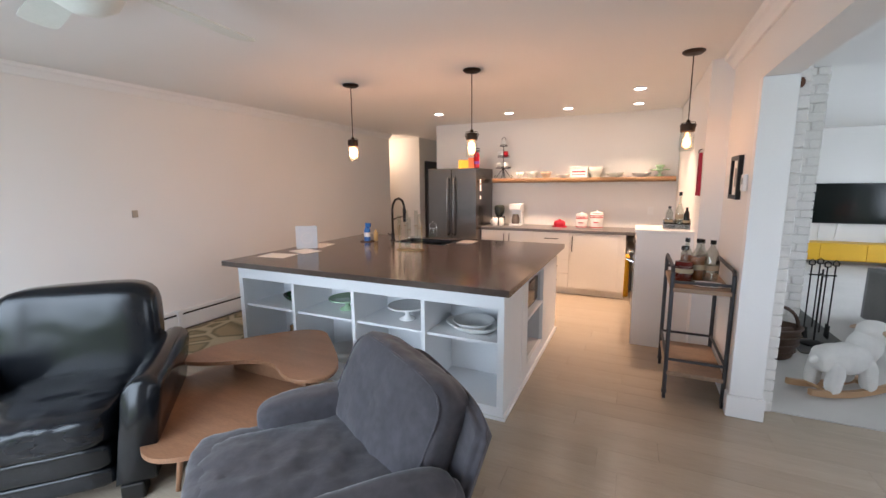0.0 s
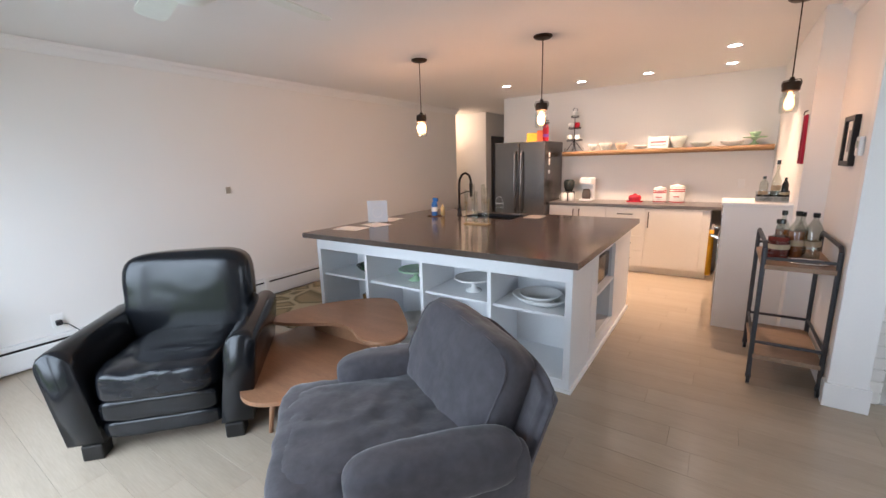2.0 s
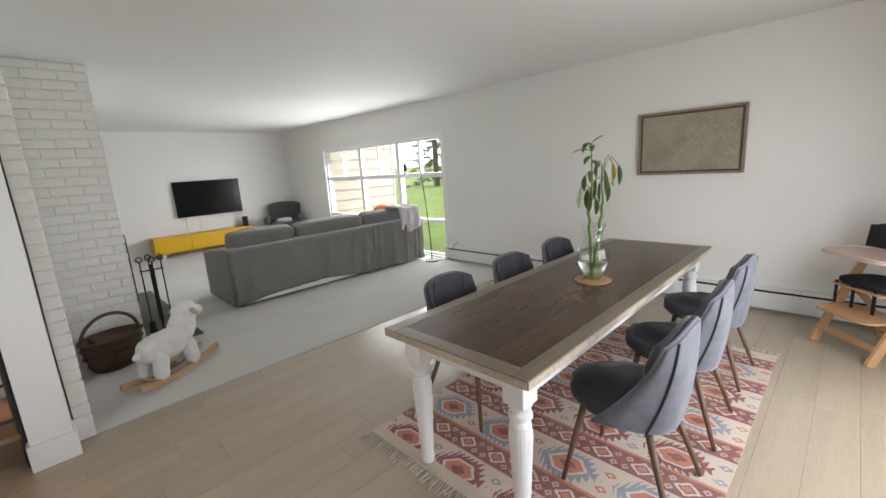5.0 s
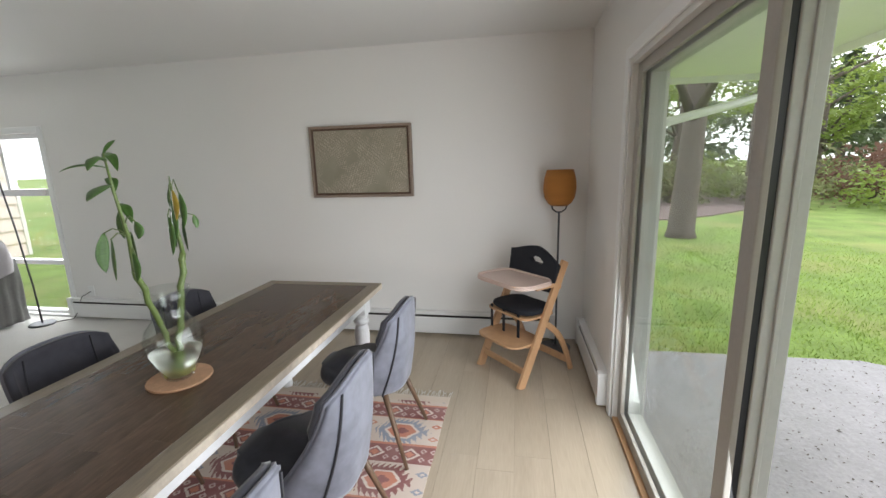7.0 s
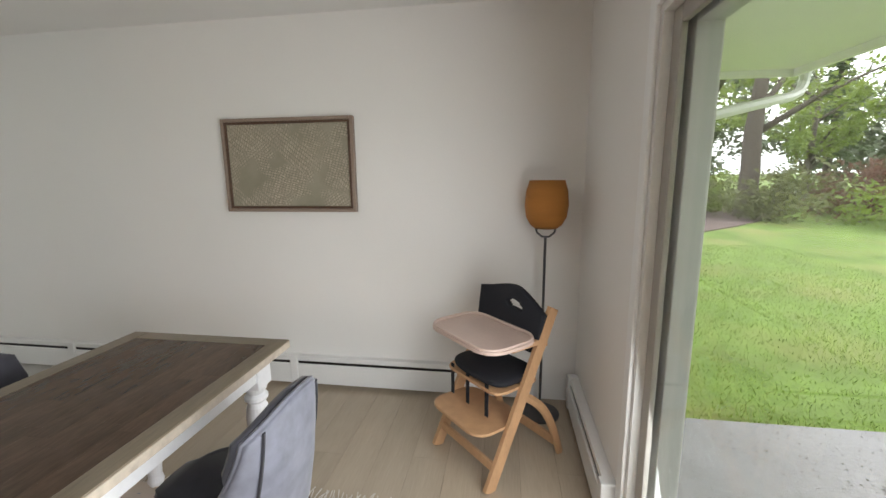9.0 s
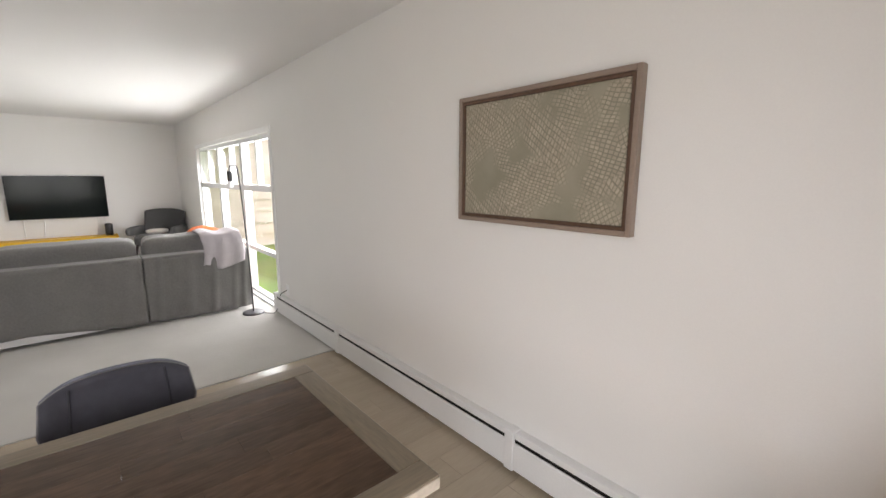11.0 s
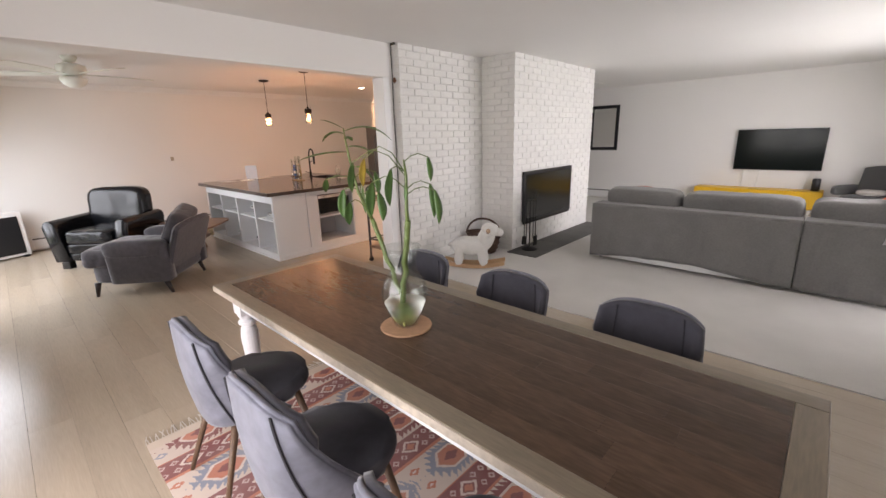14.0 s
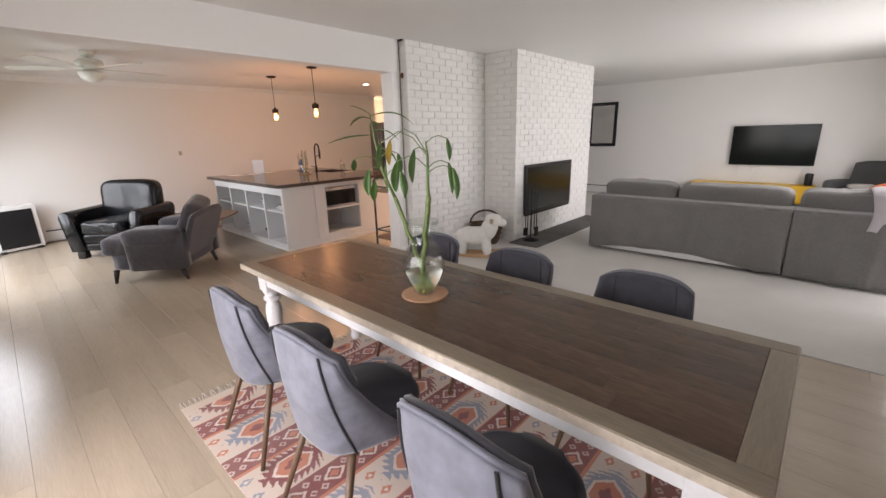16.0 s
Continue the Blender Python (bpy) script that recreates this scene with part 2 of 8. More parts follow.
structure("wall_west", boxes((LEFT - T, LEFT, BACK - T, 7.22, 0, CEIL)), wall_paint, "long white painted kitchen and lounge wall")
HX, HY = -4.28, 7.95
structure("wall_hall", boxes((-5.4, HX, HY, HY + T, 0, CEIL), (HX - T, HX, HY + T, 9.2, 0, CEIL), (-5.4 - T, -5.4, 7.07, HY + T, 0, CEIL), (-5.4, LEFT - T, 7.07, 7.22, 0, CEIL)), wall_paint, "white hallway walls beside the kitchen")
structure("wall_hall_end", boxes((HX, -3.22, 9.2, 9.2 + T, 0, CEIL)), wall_paint, "white wall at the end of the hallway")
structure("wall_kitchen", boxes((-3.22, 0.68, KIT, KIT + T, 0, CEIL), (-3.22, -3.07, KIT + T, 9.2, 0, CEIL)), wall_paint, "white painted kitchen wall behind the counter")
structure("wall_divider", boxes((0.51, 0.68, 3.42, KIT, 0, CEIL), (0.51, 0.68, BACK, 3.42, 2.16, CEIL)), wall_paint, "white divider wall with a beam over a wide opening")
structure("post_trim", boxes((0.505, 0.685, 3.34, 3.419, 0.15, 2.158), (0.49, 0.70, 3.325, 3.419, 0.0, 0.15), bevel=0.004), trim_paint, "white painted end post of the divider wall")
structure("wall_chase", boxes((0.352, 0.51, 4.25, KIT, 0, CEIL)), wall_paint, "white boxed-out wall beside the shelf")
structure("wall_tv", boxes((-2.0, RIGHT + T, TVW, TVW + T, 0, CEIL)), wall_paint, "white painted wall behind the television")
structure("wall_nook", boxes((-2.0 - T, -2.0, 7.3, TVW + T, 0, CEIL), (-2.0, 1.1, 7.25, 7.3, 0, CEIL)), wall_paint, "plain white walls behind the chimney")
WY0, WY1, WZ1 = 4.89, 8.42, 1.95
structure("wall_east", boxes((RIGHT, RIGHT + T, BACK - T, WY0, 0, CEIL), (RIGHT, RIGHT + T, WY1, TVW, 0, CEIL), (RIGHT, RIGHT + T, WY0, WY1, WZ1, CEIL)), wall_paint, "white painted wall with a floor-length window")
DX0, DX1, DZ = 1.85, 4.25, 2.02
LX0, LX1 = -3.9, -1.1
structure("wall_south", boxes((DX1, RIGHT, BACK - T, BACK, 0, CEIL), (LX1, DX0, BACK - T, BACK, 0, CEIL), (LEFT, LX0, BACK - T, BACK, 0, CEIL), (LX0, LX1, BACK - T, BACK, DZ, CEIL), (DX0, DX1, BACK - T, BACK, DZ, CEIL)), wall_paint, "white wall with two sliding patio doors")
structure("ceiling_kitchen", boxes((-5.6, 0.6, BACK - T, 9.4, CEIL, CEIL + T)), ceiling_paint, "white ceiling over the kitchen and lounge")
structure("ceiling_living", boxes((0.6, RIGHT + T, BACK - T, TVW + T, CEIL, CEIL + T), (-2.2, 0.6, 9.4, TVW + T, CEIL, CEIL + T)), ceiling_paint, "white ceiling over the living and dining room")
structure("ceiling_nook", boxes((-2.2, 0.6, 6.9, 9.4, CEIL - 0.012, CEIL - 0.002)), ceiling_paint, "white ceiling behind the chimney")


def crown(name, a, b, out):
    """A moulding along a wall from a to b; out points into the room."""
    bm = bmesh.new()
    prof = ((0, 0), (0.018, 0), (0.03, 0.02), (0.05, 0.045), (0.072, 0.06), (0.085, 0.085), (0, 0.085))
    a, b, out = Vector(a), Vector(b), Vector(out)
    rings = [[bm.verts.new(p + out * q + Vector((0, 0, CEIL - 0.087 + z))) for q, z in prof] for p in (a, b)]
    n = len(prof)
    for i in range(n):
        bm.faces.new((rings[0][i], rings[0][(i + 1) % n], rings[1][(i + 1) % n], rings[1][i]))
    bm.faces.new(rings[0])
    bm.faces.new(rings[1][::-1])
    return structure(name, bm, trim_paint, "white crown moulding under the ceiling")


crown("trim_crown_west", (LEFT + 0.001, BACK, 0), (LEFT + 0.001, 7.22, 0), (1, 0, 0))
crown("trim_crown_beam", (0.509, BACK, 0), (0.509, 4.25, 0), (-1, 0, 0))

# floor of planks over a dark bed
floor = structure("floor", boxes((-5.6, RIGHT + T, BACK - T, 10.5, -0.12, -0.012)), groove_dark, "greyed brown plank floor of the kitchen and dining room")
carpet = structure("carpet", boxes((0.69, RIGHT, 3.52, TVW, -0.012, 0.006), (-2.0, 0.69, 7.3, TVW, -0.012, 0.006), bevel=0.003), carpet_pile, "light grey beige wall-to-wall carpet in the living room")

# ---- glazed openings ----
frame_vinyl = material("frame_vinyl", (0.70, 0.69, 0.66), 0.4, var=0.04, scale=5, fine=90, bump=0.02)
sill_wood = material("sill_wood", (0.42, 0.24, 0.12), 0.45, var=0.2, stretch=(0.5, 6, 6))


def pane(name, parent, x0, x1, y0, y1, z0, z1):
    ob = part(name, boxes((x0, x1, y0, y1, z0, z1)), pane_glass, parent, "clear window glass")
    ob.visible_shadow = False
    return ob


def door_panel(parent, x0, x1, y0, y1, z0, z1, stile=0.11, paint=None, label="cream vinyl door panel frame"):
    leaf = part("sliding_panel", boxes((x0, x0 + stile, y0, y1, z0, z1), (x1 - stile, x1, y0, y1, z0, z1),
                                       (x0 + stile, x1 - stile, y0, y1, z0, z0 + stile), (x0 + stile, x1 - stile, y0, y1, z1 - stile * 0.8, z1), bevel=0.004), paint or frame_vinyl, parent, label)
    ym = (y0 + y1) / 2
    pane("pane", leaf, x0 + stile - 0.005, x1 - stile + 0.005, ym - 0.004, ym + 0.004, z0 + stile - 0.005, z1 - stile * 0.8 + 0.005)
    return leaf


def patio_door(name, x0, x1, leaves, label, stile=0.11):
    """A sliding door in the south wall; leaves are (x0, x1, track)."""
    d = new(name)
    tagged(d, label, "door", kind="structure")
    yo = BACK - T
    part("casing", boxes((x0 - 0.06, x0 + 0.004, BACK, BACK + 0.014, 0, DZ + 0.06), (x1 - 0.004, x1 + 0.06, BACK, BACK + 0.014, 0, DZ + 0.06), (x0 + 0.004, x1 - 0.004, BACK, BACK + 0.014, DZ - 0.004, DZ + 0.06), bevel=0.004), trim_paint, d, "white door casing")
    part("jamb", boxes((x0, x0 + 0.03, yo - 0.03, BACK - 0.001, 0, DZ), (x1 - 0.03, x1, yo - 0.03, BACK - 0.001, 0, DZ), (x0 + 0.03, x1 - 0.03, yo - 0.03, BACK - 0.001, DZ - 0.03, DZ)), frame_vinyl, d)
    part("sill", boxes((x0 + 0.03, x1 - 0.03, BACK - 0.035, BACK - 0.001, -0.01, 0.02), bevel=0.003), sill_wood, d, "varnished wooden door sill")
    part("track", boxes((x0 + 0.03, x1 - 0.03, yo - 0.03, BACK - 0.036, -0.02, 0.006), (x0 + 0.03, x1 - 0.03, yo + 0.038, yo + 0.046, 0.006, 0.018), (x0 + 0.03, x1 - 0.03, yo - 0.01, yo - 0.002, 0.006, 0.018)), metal_grey, d, "worn aluminium track")
    for a, b, track in leaves:
        y0 = BACK - 0.085 if track == 0 else BACK - 0.145
        door_panel(d, a, b, y0, y0 + 0.042, 0.02, DZ - 0.03, stile)
    return d


taupe_vinyl = material("taupe_vinyl", (0.34, 0.315, 0.28), 0.45, var=0.05, scale=5, fine=90, bump=0.02)
grey_vinyl = material("grey_vinyl", (0.50, 0.51, 0.48), 0.35, var=0.05, scale=5, fine=90, bump=0.02)
patio = patio_door("door_1", DX0, DX1, (), "open sliding patio door with cream and taupe frames")
inner_leaf = door_panel(patio, 3.03, DX1 - 0.03, BACK - 0.050, BACK - 0.030, 0.02, DZ - 0.03, 0.068, taupe_vinyl, "taupe vinyl door panel frame")
outer_leaf = door_panel(patio, 3.028, DX1 - 0.03, BACK - 0.144, BACK - 0.070, 0.02, DZ - 0.03, 0.075, grey_vinyl, "weathered grey vinyl door panel frame")
part("gasket", boxes((3.036, 3.085, BACK - 0.0695, BACK - 0.0505, 0.03, DZ - 0.04)), black_plastic, inner_leaf, "dark weather seal")
part("ridge", boxes((3.020, 3.0275, BACK - 0.112, BACK - 0.098, 0.03, DZ - 0.04), bevel=0.002), grey_vinyl, outer_leaf)
patio_door("door_2", LX0, LX1, ((LX0 + 0.03, -2.45, 1), (-2.55, LX1 - 0.03, 0)), "closed sliding patio door with cream frame")

# floor-length window of the living room
win = new("window_1")
tagged(win, "floor-length white framed window in three bays", "window", kind="structure")
wx0, wx1 = RIGHT + 0.03, RIGHT + 0.10
bays = (WY0, 5.98, 7.12, WY1)
part("window_frame", boxes((wx0, wx1, WY0, WY0 + 0.05, 0.0, WZ1), (wx0, wx1, WY1 - 0.05, WY1, 0.0, WZ1), (wx0, wx1, WY0 + 0.05, WY1 - 0.05, WZ1 - 0.05, WZ1), (wx0, wx1, WY0 + 0.05, WY1 - 0.05, 0.0, 0.06), bevel=0.003), trim_paint, win)
part("window_casing", boxes((RIGHT - 0.012, RIGHT, WY0 - 0.06, WY0, 0, WZ1 + 0.06), (RIGHT - 0.012, RIGHT, WY1, WY1 + 0.06, 0, WZ1 + 0.06), (RIGHT - 0.012, RIGHT, WY0, WY1, WZ1, WZ1 + 0.06), bevel=0.003), trim_paint, win)
for y in bays[1:3]:
    part("mullion", boxes((wx0 - 0.02, wx1, y - 0.045, y + 0.045, 0.06, WZ1 - 0.05), bevel=0.003), trim_paint, win)
part("transom", boxes((wx0 - 0.03, wx1 + 0.004, WY0 + 0.05, WY1 - 0.05, 1.32, 1.39), bevel=0.003), trim_paint, win)
part("rail", boxes((wx0 - 0.006, wx1 + 0.002, WY0 + 0.05, WY1 - 0.05, 0.58, 0.63), bevel=0.003), trim_paint, win)
for a, b in zip(bays, bays[1:]):
    mid = (a + b) / 2
    part("sash_bar", boxes((wx0 - 0.008, wx1 - 0.01, mid - 0.02, mid + 0.02, 1.39, WZ1 - 0.05), bevel=0.003), trim_paint, win)
    for z0, z1 in ((0.06, 0.58), (0.63, 1.32), (1.39, WZ1 - 0.05)):
        pane("pane", win, wx0 + 0.03, wx0 + 0.036, a + 0.04, b - 0.04, z0 - 0.005, z1 + 0.005)
part("window_sill", boxes((RIGHT - 0.02, wx0, WY0, WY1, 0.0, 0.03), bevel=0.004), trim_paint, win)


# ---- baseboard heaters ----
heater_paint = material("heater_paint", (0.76, 0.76, 0.75), 0.4, var=0.03, scale=5, fine=80, bump=0.02)


def heater(m, lengths, label="white painted metal baseboard heater along the wall"):
    """A fin heater cover along local x, wall at y = 0, facing -y."""
    h = thing("baseboard_heater", m, label, "heater")
    x = 0.0
    for n in lengths:
        bm = bmesh.new()
        prof = ((0, 0.03), (-0.06, 0.03), (-0.062, 0.17), (-0.055, 0.177), (-0.04, 0.172), (0, 0.17))
        rings = [[bm.verts.new((xx, y, z)) for y, z in prof] for xx in (x, x + n)]
        k = len(prof)
        for i in range(k):
            bm.faces.new((rings[0][i], rings[0][(i + 1) % k], rings[1][(i + 1) % k], rings[1][i]))
        bm.faces.new(rings[0])
        bm.faces.new(rings[1][::-1])
        part("cover", bm, heater_paint, h)
        part("slot", boxes((x + 0.01, x + n - 0.01, -0.048, -0.006, 0.1725, 0.194)), metal_dark, h, "dark louvre slot")
        part("top_plate", boxes((x, x + n, -0.052, 0, 0.194, 0.228), bevel=0.004), heater_paint, h)
        part("end_cap", boxes((x - 0.006, x + 0.05, -0.067, 0, 0.02, 0.234), bevel=0.006), heater_paint, h)
        x += n
    part("end_cap", boxes((x - 0.05, x + 0.006, -0.067, 0, 0.02, 0.234), bevel=0.006), heater_paint, h)
    return h


heater(pose(RIGHT, 4.88, 0, 0, 0, -90), (1.45, 1.87, 1.75))
heater(pose(LEFT, 0.45, 0, 0, 0, 90), (2.4, 2.4, 1.6))
heater(pose(5.29, BACK, 0, 0, 0, 180), (0.96,))
heater(pose(-0.9, TVW, 0, 0, 0, 0), (2.2,))

# ---- kitchen island ----
counter_dark = material("counter_dark", (0.085, 0.062, 0.05), 0.15, var=0.25, scale=2.5, fine=30, bump=0.04, stretch=(1, 4, 1))
steel_dark = material("steel_dark", (0.15, 0.142, 0.135), 0.27, 0.9, var=0.12, scale=1.5, fine=60, bump=0.01, stretch=(1, 1, 0.1))
matt_black = material("matt_black", (0.012, 0.012, 0.013), 0.4, 0.3, var=0.1)
# grey instead of island white: the niche's shade is put into the colour
niche_shade_grey = material("niche_shade_grey", (0.55, 0.56, 0.57), 0.55, var=0.05)
IX0, IX1, IY0, IY1 = -3.25, -0.845, 2.655, 4.55
isl = thing("kitchen_island", pose(0, 0, 0), "white painted kitchen island with open shelf bays", "kitchen island")
B = 0.86
DEP = 0.46
xs = (IX0, -2.63, -2.03, -1.43, IX1)
part("plinth", boxes((IX0, IX1, IY0 + 0.004, IY1 - 0.03, 0.0, 0.085), bevel=0.003), island_paint, isl)
part("base_trim", boxes((IX1, IX1 + 0.016, IY0, IY1, 0, 0.03), (IX0, IX1 + 0.016, IY0 - 0.012, IY0 + 0.003, 0, 0.02)), trim_paint, isl)
part("top_rail", boxes((IX0, IX1, IY0, IY0 + 0.02, B - 0.105, B), bevel=0.002), island_paint, isl)
part("back_panel", boxes((IX0 + 0.02, IX1 - 0.02, IY0 + DEP, IY0 + DEP + 0.018, 0.085, B)), island_paint, isl)
for i, x in enumerate(xs):
    w = 0.045 if i in (0, 4) else 0.03
    x0 = x if i == 0 else (x - w if i == 4 else x - w / 2)
    part("divider", boxes((x0, x0 + w, IY0 + 0.02, IY0 + DEP, 0.085, B - 0.001), (x0, x0 + w, IY0, IY0 + 0.02, 0.0 if i in (0, 4) else 0.085, B - 0.105), bevel=0.0015), island_paint, isl)
for i, (a, b) in enumerate(zip(xs, xs[1:])):
    part("shelf", boxes((a + (0.045 if i == 0 else 0.015), b - (0.045 if i == 3 else 0.015), IY0 + 0.03, IY0 + DEP, 0.50, 0.52), bevel=0.0015), island_paint, isl)
# side with the microwave niche
NY0, NY1 = 3.30, 3.88
part("side_panel", boxes((IX1 - 0.03, IX1, IY0 + DEP + 0.018, NY0, 0.085, B), (IX1 - 0.03, IX1, NY1, IY1, 0.085, B), (IX1 - 0.03, IX1, NY0, NY1, B - 0.06, B), (IX1 - 0.03, IX1, NY0, NY1, 0.085, 0.13), bevel=0.0015), island_paint, isl)
# lining in the greyer colour that carries the shade of the recess
part("niche", boxes((IX1 - 0.55, IX1 - 0.53, NY0, NY1, 0.1, B - 0.02), (IX1 - 0.53, IX1 - 0.03, NY0 - 0.02, NY0, 0.1, B - 0.02), (IX1 - 0.53, IX1 - 0.03, NY1, NY1 + 0.02, 0.1, B - 0.02), (IX1 - 0.53, IX1 - 0.03, NY0, NY1, 0.1, 0.13)), niche_shade_grey, isl, "niche lining, the recess shade put into its grey colour")
part("shelf", boxes((IX1 - 0.53, IX1 - 0.005, NY0, NY1, 0.475, 0.495)), island_paint, isl)
part("far_side", boxes((IX0, IX0 + 0.03, IY0 + DEP + 0.018, IY1, 0.085, B), (IX0 + 0.03, IX1 - 0.03, IY1 - 0.02, IY1, 0.085, B)), island_paint, isl)
top = thing("worktop", pose(0, 0, B), "dark stained wood island worktop, satin finish", "worktop")
SX0, SX1, SY0, SY1 = -2.58, -1.95, 4.14, 4.54
TX0, TX1, TY0, TY1 = -3.36, -0.795, 2.585, 4.70
bm = bmesh.new()
gx, gy = (TX0, SX0, SX1, TX1), (TY0, SY0, SY1, TY1)
node = {(i, j, k): bm.verts.new((gx[i], gy[j], (0.0015, 0.045)[k])) for i in range(4) for j in range(4) for k in range(2)}
for i in range(3):
    for j in range(3):
        if (i, j) != (1, 1):
            for k in range(2):
                bm.faces.new([node[i + p, j + q, k] for p, q in ((0, 0), (1, 0), (1, 1), (0, 1))])
for loop in ([(0, 0), (1, 0), (2, 0), (3, 0), (3, 1), (3, 2), (3, 3), (2, 3), (1, 3), (0, 3), (0, 2), (0, 1)], [(1, 1), (2, 1), (2, 2), (1, 2)]):
    for p, q in zip(loop, loop[1:] + loop[:1]):
        bm.faces.new((node[(*p, 0)], node[(*q, 0)], node[(*q, 1)], node[(*p, 1)]))
part("slab", bm, counter_dark, top)
part("sink_bowl", boxes((SX0, SX0 + 0.01, SY0, SY1, -0.16, 0.047), (SX1 - 0.01, SX1, SY0, SY1, -0.16, 0.047), (SX0 + 0.01, SX1 - 0.01, SY0, SY0 + 0.01, -0.16, 0.047), (SX0 + 0.01, SX1 - 0.01, SY1 - 0.01, SY1, -0.16, 0.047), (SX0, SX1, SY0, SY1, -0.17, -0.16)), matt_black, top, "black undermount sink bowl")
ZT = B + 0.045

mw = thing("microwave", pose(IX1 - 0.42, (NY0 + NY1) / 2, 0.4955), "stainless steel microwave with a black glass door in the niche", "microwave")
part("body", boxes((0, 0.36, -0.25, 0.25, 0.008, 0.285), bevel=0.004), chrome, mw)
part("door", boxes((0.361, 0.38, -0.245, 0.12, 0.03, 0.24), bevel=0.003), screen_black, mw, "black glass door")
part("control_panel", boxes((0.361, 0.378, 0.13, 0.245, 0.03, 0.24), bevel=0.003), black_plastic, mw)

# ---- fridge ----
FX0, FX1, FY0, FY1, FH = -3.0, -2.22, 5.83, 6.57, 1.77
fr = thing("fridge", pose(0, 0, 0), "dark stainless steel french door fridge against the wall", "fridge")
part("body", boxes((FX0, FX1, FY0 + 0.07, FY1, 0.02, FH), bevel=0.006), steel_dark, fr)
FM = (FX0 + FX1) / 2
for a, b, z0, z1 in ((FX0, FM - 0.003, 0.68, FH), (FM + 0.003, FX1, 0.68, FH), (FX0, FX1, 0.06, 0.672)):
    d = part("door", boxes((a, b, FY0, FY0 + 0.065, z0, z1), bevel=0.012), steel_dark, fr)
    if z0 > 0.5:
        hx = FM - 0.05 if a == FX0 else FM + 0.05
        part("handle", pipe(bmesh.new(), [(hx, FY0, 0.78), (hx, FY0 - 0.045, 0.82), (hx, FY0 - 0.06, 1.2), (hx, FY0 - 0.045, 1.6), (hx, FY0, 1.64)], 0.014), steel_dark, d)
    else:
        part("handle", pipe(bmesh.new(), [(FX0 + 0.1, FY0, 0.6), (FX0 + 0.12, FY0 - 0.05, 0.6), (FX1 - 0.12, FY0 - 0.05, 0.6), (FX1 - 0.1, FY0, 0.6)], 0.012), steel_dark, d)

# ---- base cabinets ----
cab_white = material("cab_white", (0.78, 0.765, 0.74), 0.35, var=0.02, scale=3, fine=60, bump=0.01)
CY0 = 6.02


def base_cabinet(x0, x1, fronts, label):
    c = thing("base_cabinet", pose(0, 0, 0), label, "cabinet", "kitchen base cabinets")
    part("body", boxes((x0, x1, CY0 + 0.02, KIT - 0.003, 0.1, 0.87)), cab_white, c)
    part("toe_kick", boxes((x0, x1, CY0 + 0.07, CY0 + 0.09, 0.0, 0.1)), cab_white, c)
    for kind, a, b, z0, z1, side in fronts:
        f = part(kind, boxes((a + 0.002, b - 0.002, CY0, CY0 + 0.019, z0 + 0.002, z1 - 0.002), bevel=0.002), cab_white, c)
        bm = bmesh.new()
        if side == 0:
            xm = (a + b) / 2
            w = min(0.09, (b - a) / 3)
            zz = (z0 + z1) / 2
            pipe(bm, [(xm - w, CY0, zz), (xm - w, CY0 - 0.03, zz), (xm + w, CY0 - 0.03, zz), (xm + w, CY0, zz)], 0.006, 8)
        else:
            xm = a + 0.04 if side < 0 else b - 0.04
            pipe(bm, [(xm, CY0, z1 - 0.05), (xm, CY0 - 0.03, z1 - 0.05), (xm, CY0 - 0.03, z1 - 0.25), (xm, CY0, z1 - 0.25)], 0.006, 8)
        part("handle", bm, matt_black, f)
    return c


base_cabinet(-2.21, -1.42, (("door", -2.21, -1.815, 0.1, 0.87, 1), ("door", -1.815, -1.42, 0.1, 0.87, -1)), "white base cabinet with two slab doors")
base_cabinet(-1.42, -0.93, (("drawer", -1.42, -0.93, 0.70, 0.87, 0), ("drawer", -1.42, -0.93, 0.5, 0.70, 0), ("drawer", -1.42, -0.93, 0.3, 0.5, 0), ("drawer", -1.42, -0.93, 0.1, 0.3, 0)), "white base cabinet with four drawers")
base_cabinet(-0.93, -0.22, (("door", -0.93, -0.30, 0.1, 0.87, -1),), "white base cabinet with one wide slab door")
grey_top = material("grey_top", (0.13, 0.12, 0.115), 0.3, var=0.15, scale=6, fine=90, bump=0.02)
wt2 = part("counter_top", boxes((-2.215, -0.12, CY0 - 0.025, KIT - 0.003, 0.872, 0.912), bevel=0.003), grey_top)
tagged(wt2, "grey laminate counter top along the kitchen wall", "worktop")
ZC = 0.9125

# ---- return with the range ----
ret = part("half_wall", boxes((-0.11, 0.351, 4.43, 4.54, 0, 1.09)), wall_paint)
tagged(ret, "white half wall that ends the kitchen counter run", "half wall", kind="structure")
cap = part("half_wall_cap", boxes((-0.125, 0.351, 4.415, 4.90, 1.092, 1.115), bevel=0.004), trim_paint)
tagged(cap, "white ledge on the kitchen half wall", "ledge", kind="structure")
rng = thing("range_cooker", pose(0, 0, 0), "stainless steel range cooker beside the half wall", "cooker")
part("body", boxes((-0.10, 0.350, 4.545, 5.29, 0.05, 0.90), bevel=0.004), steel_dark, rng)
part("oven_door", boxes((-0.125, -0.101, 4.56, 5.28, 0.2, 0.74), bevel=0.004), chrome, rng)
part("oven_handle", pipe(bmesh.new(), [(-0.125, 4.6, 0.78), (-0.175, 4.6, 0.8), (-0.175, 5.24, 0.8), (-0.125, 5.24, 0.78)], 0.012), chrome, rng)
part("hob", boxes((-0.1, 0.350, 4.55, 5.285, 0.901, 0.915), bevel=0.003), screen_black, rng)
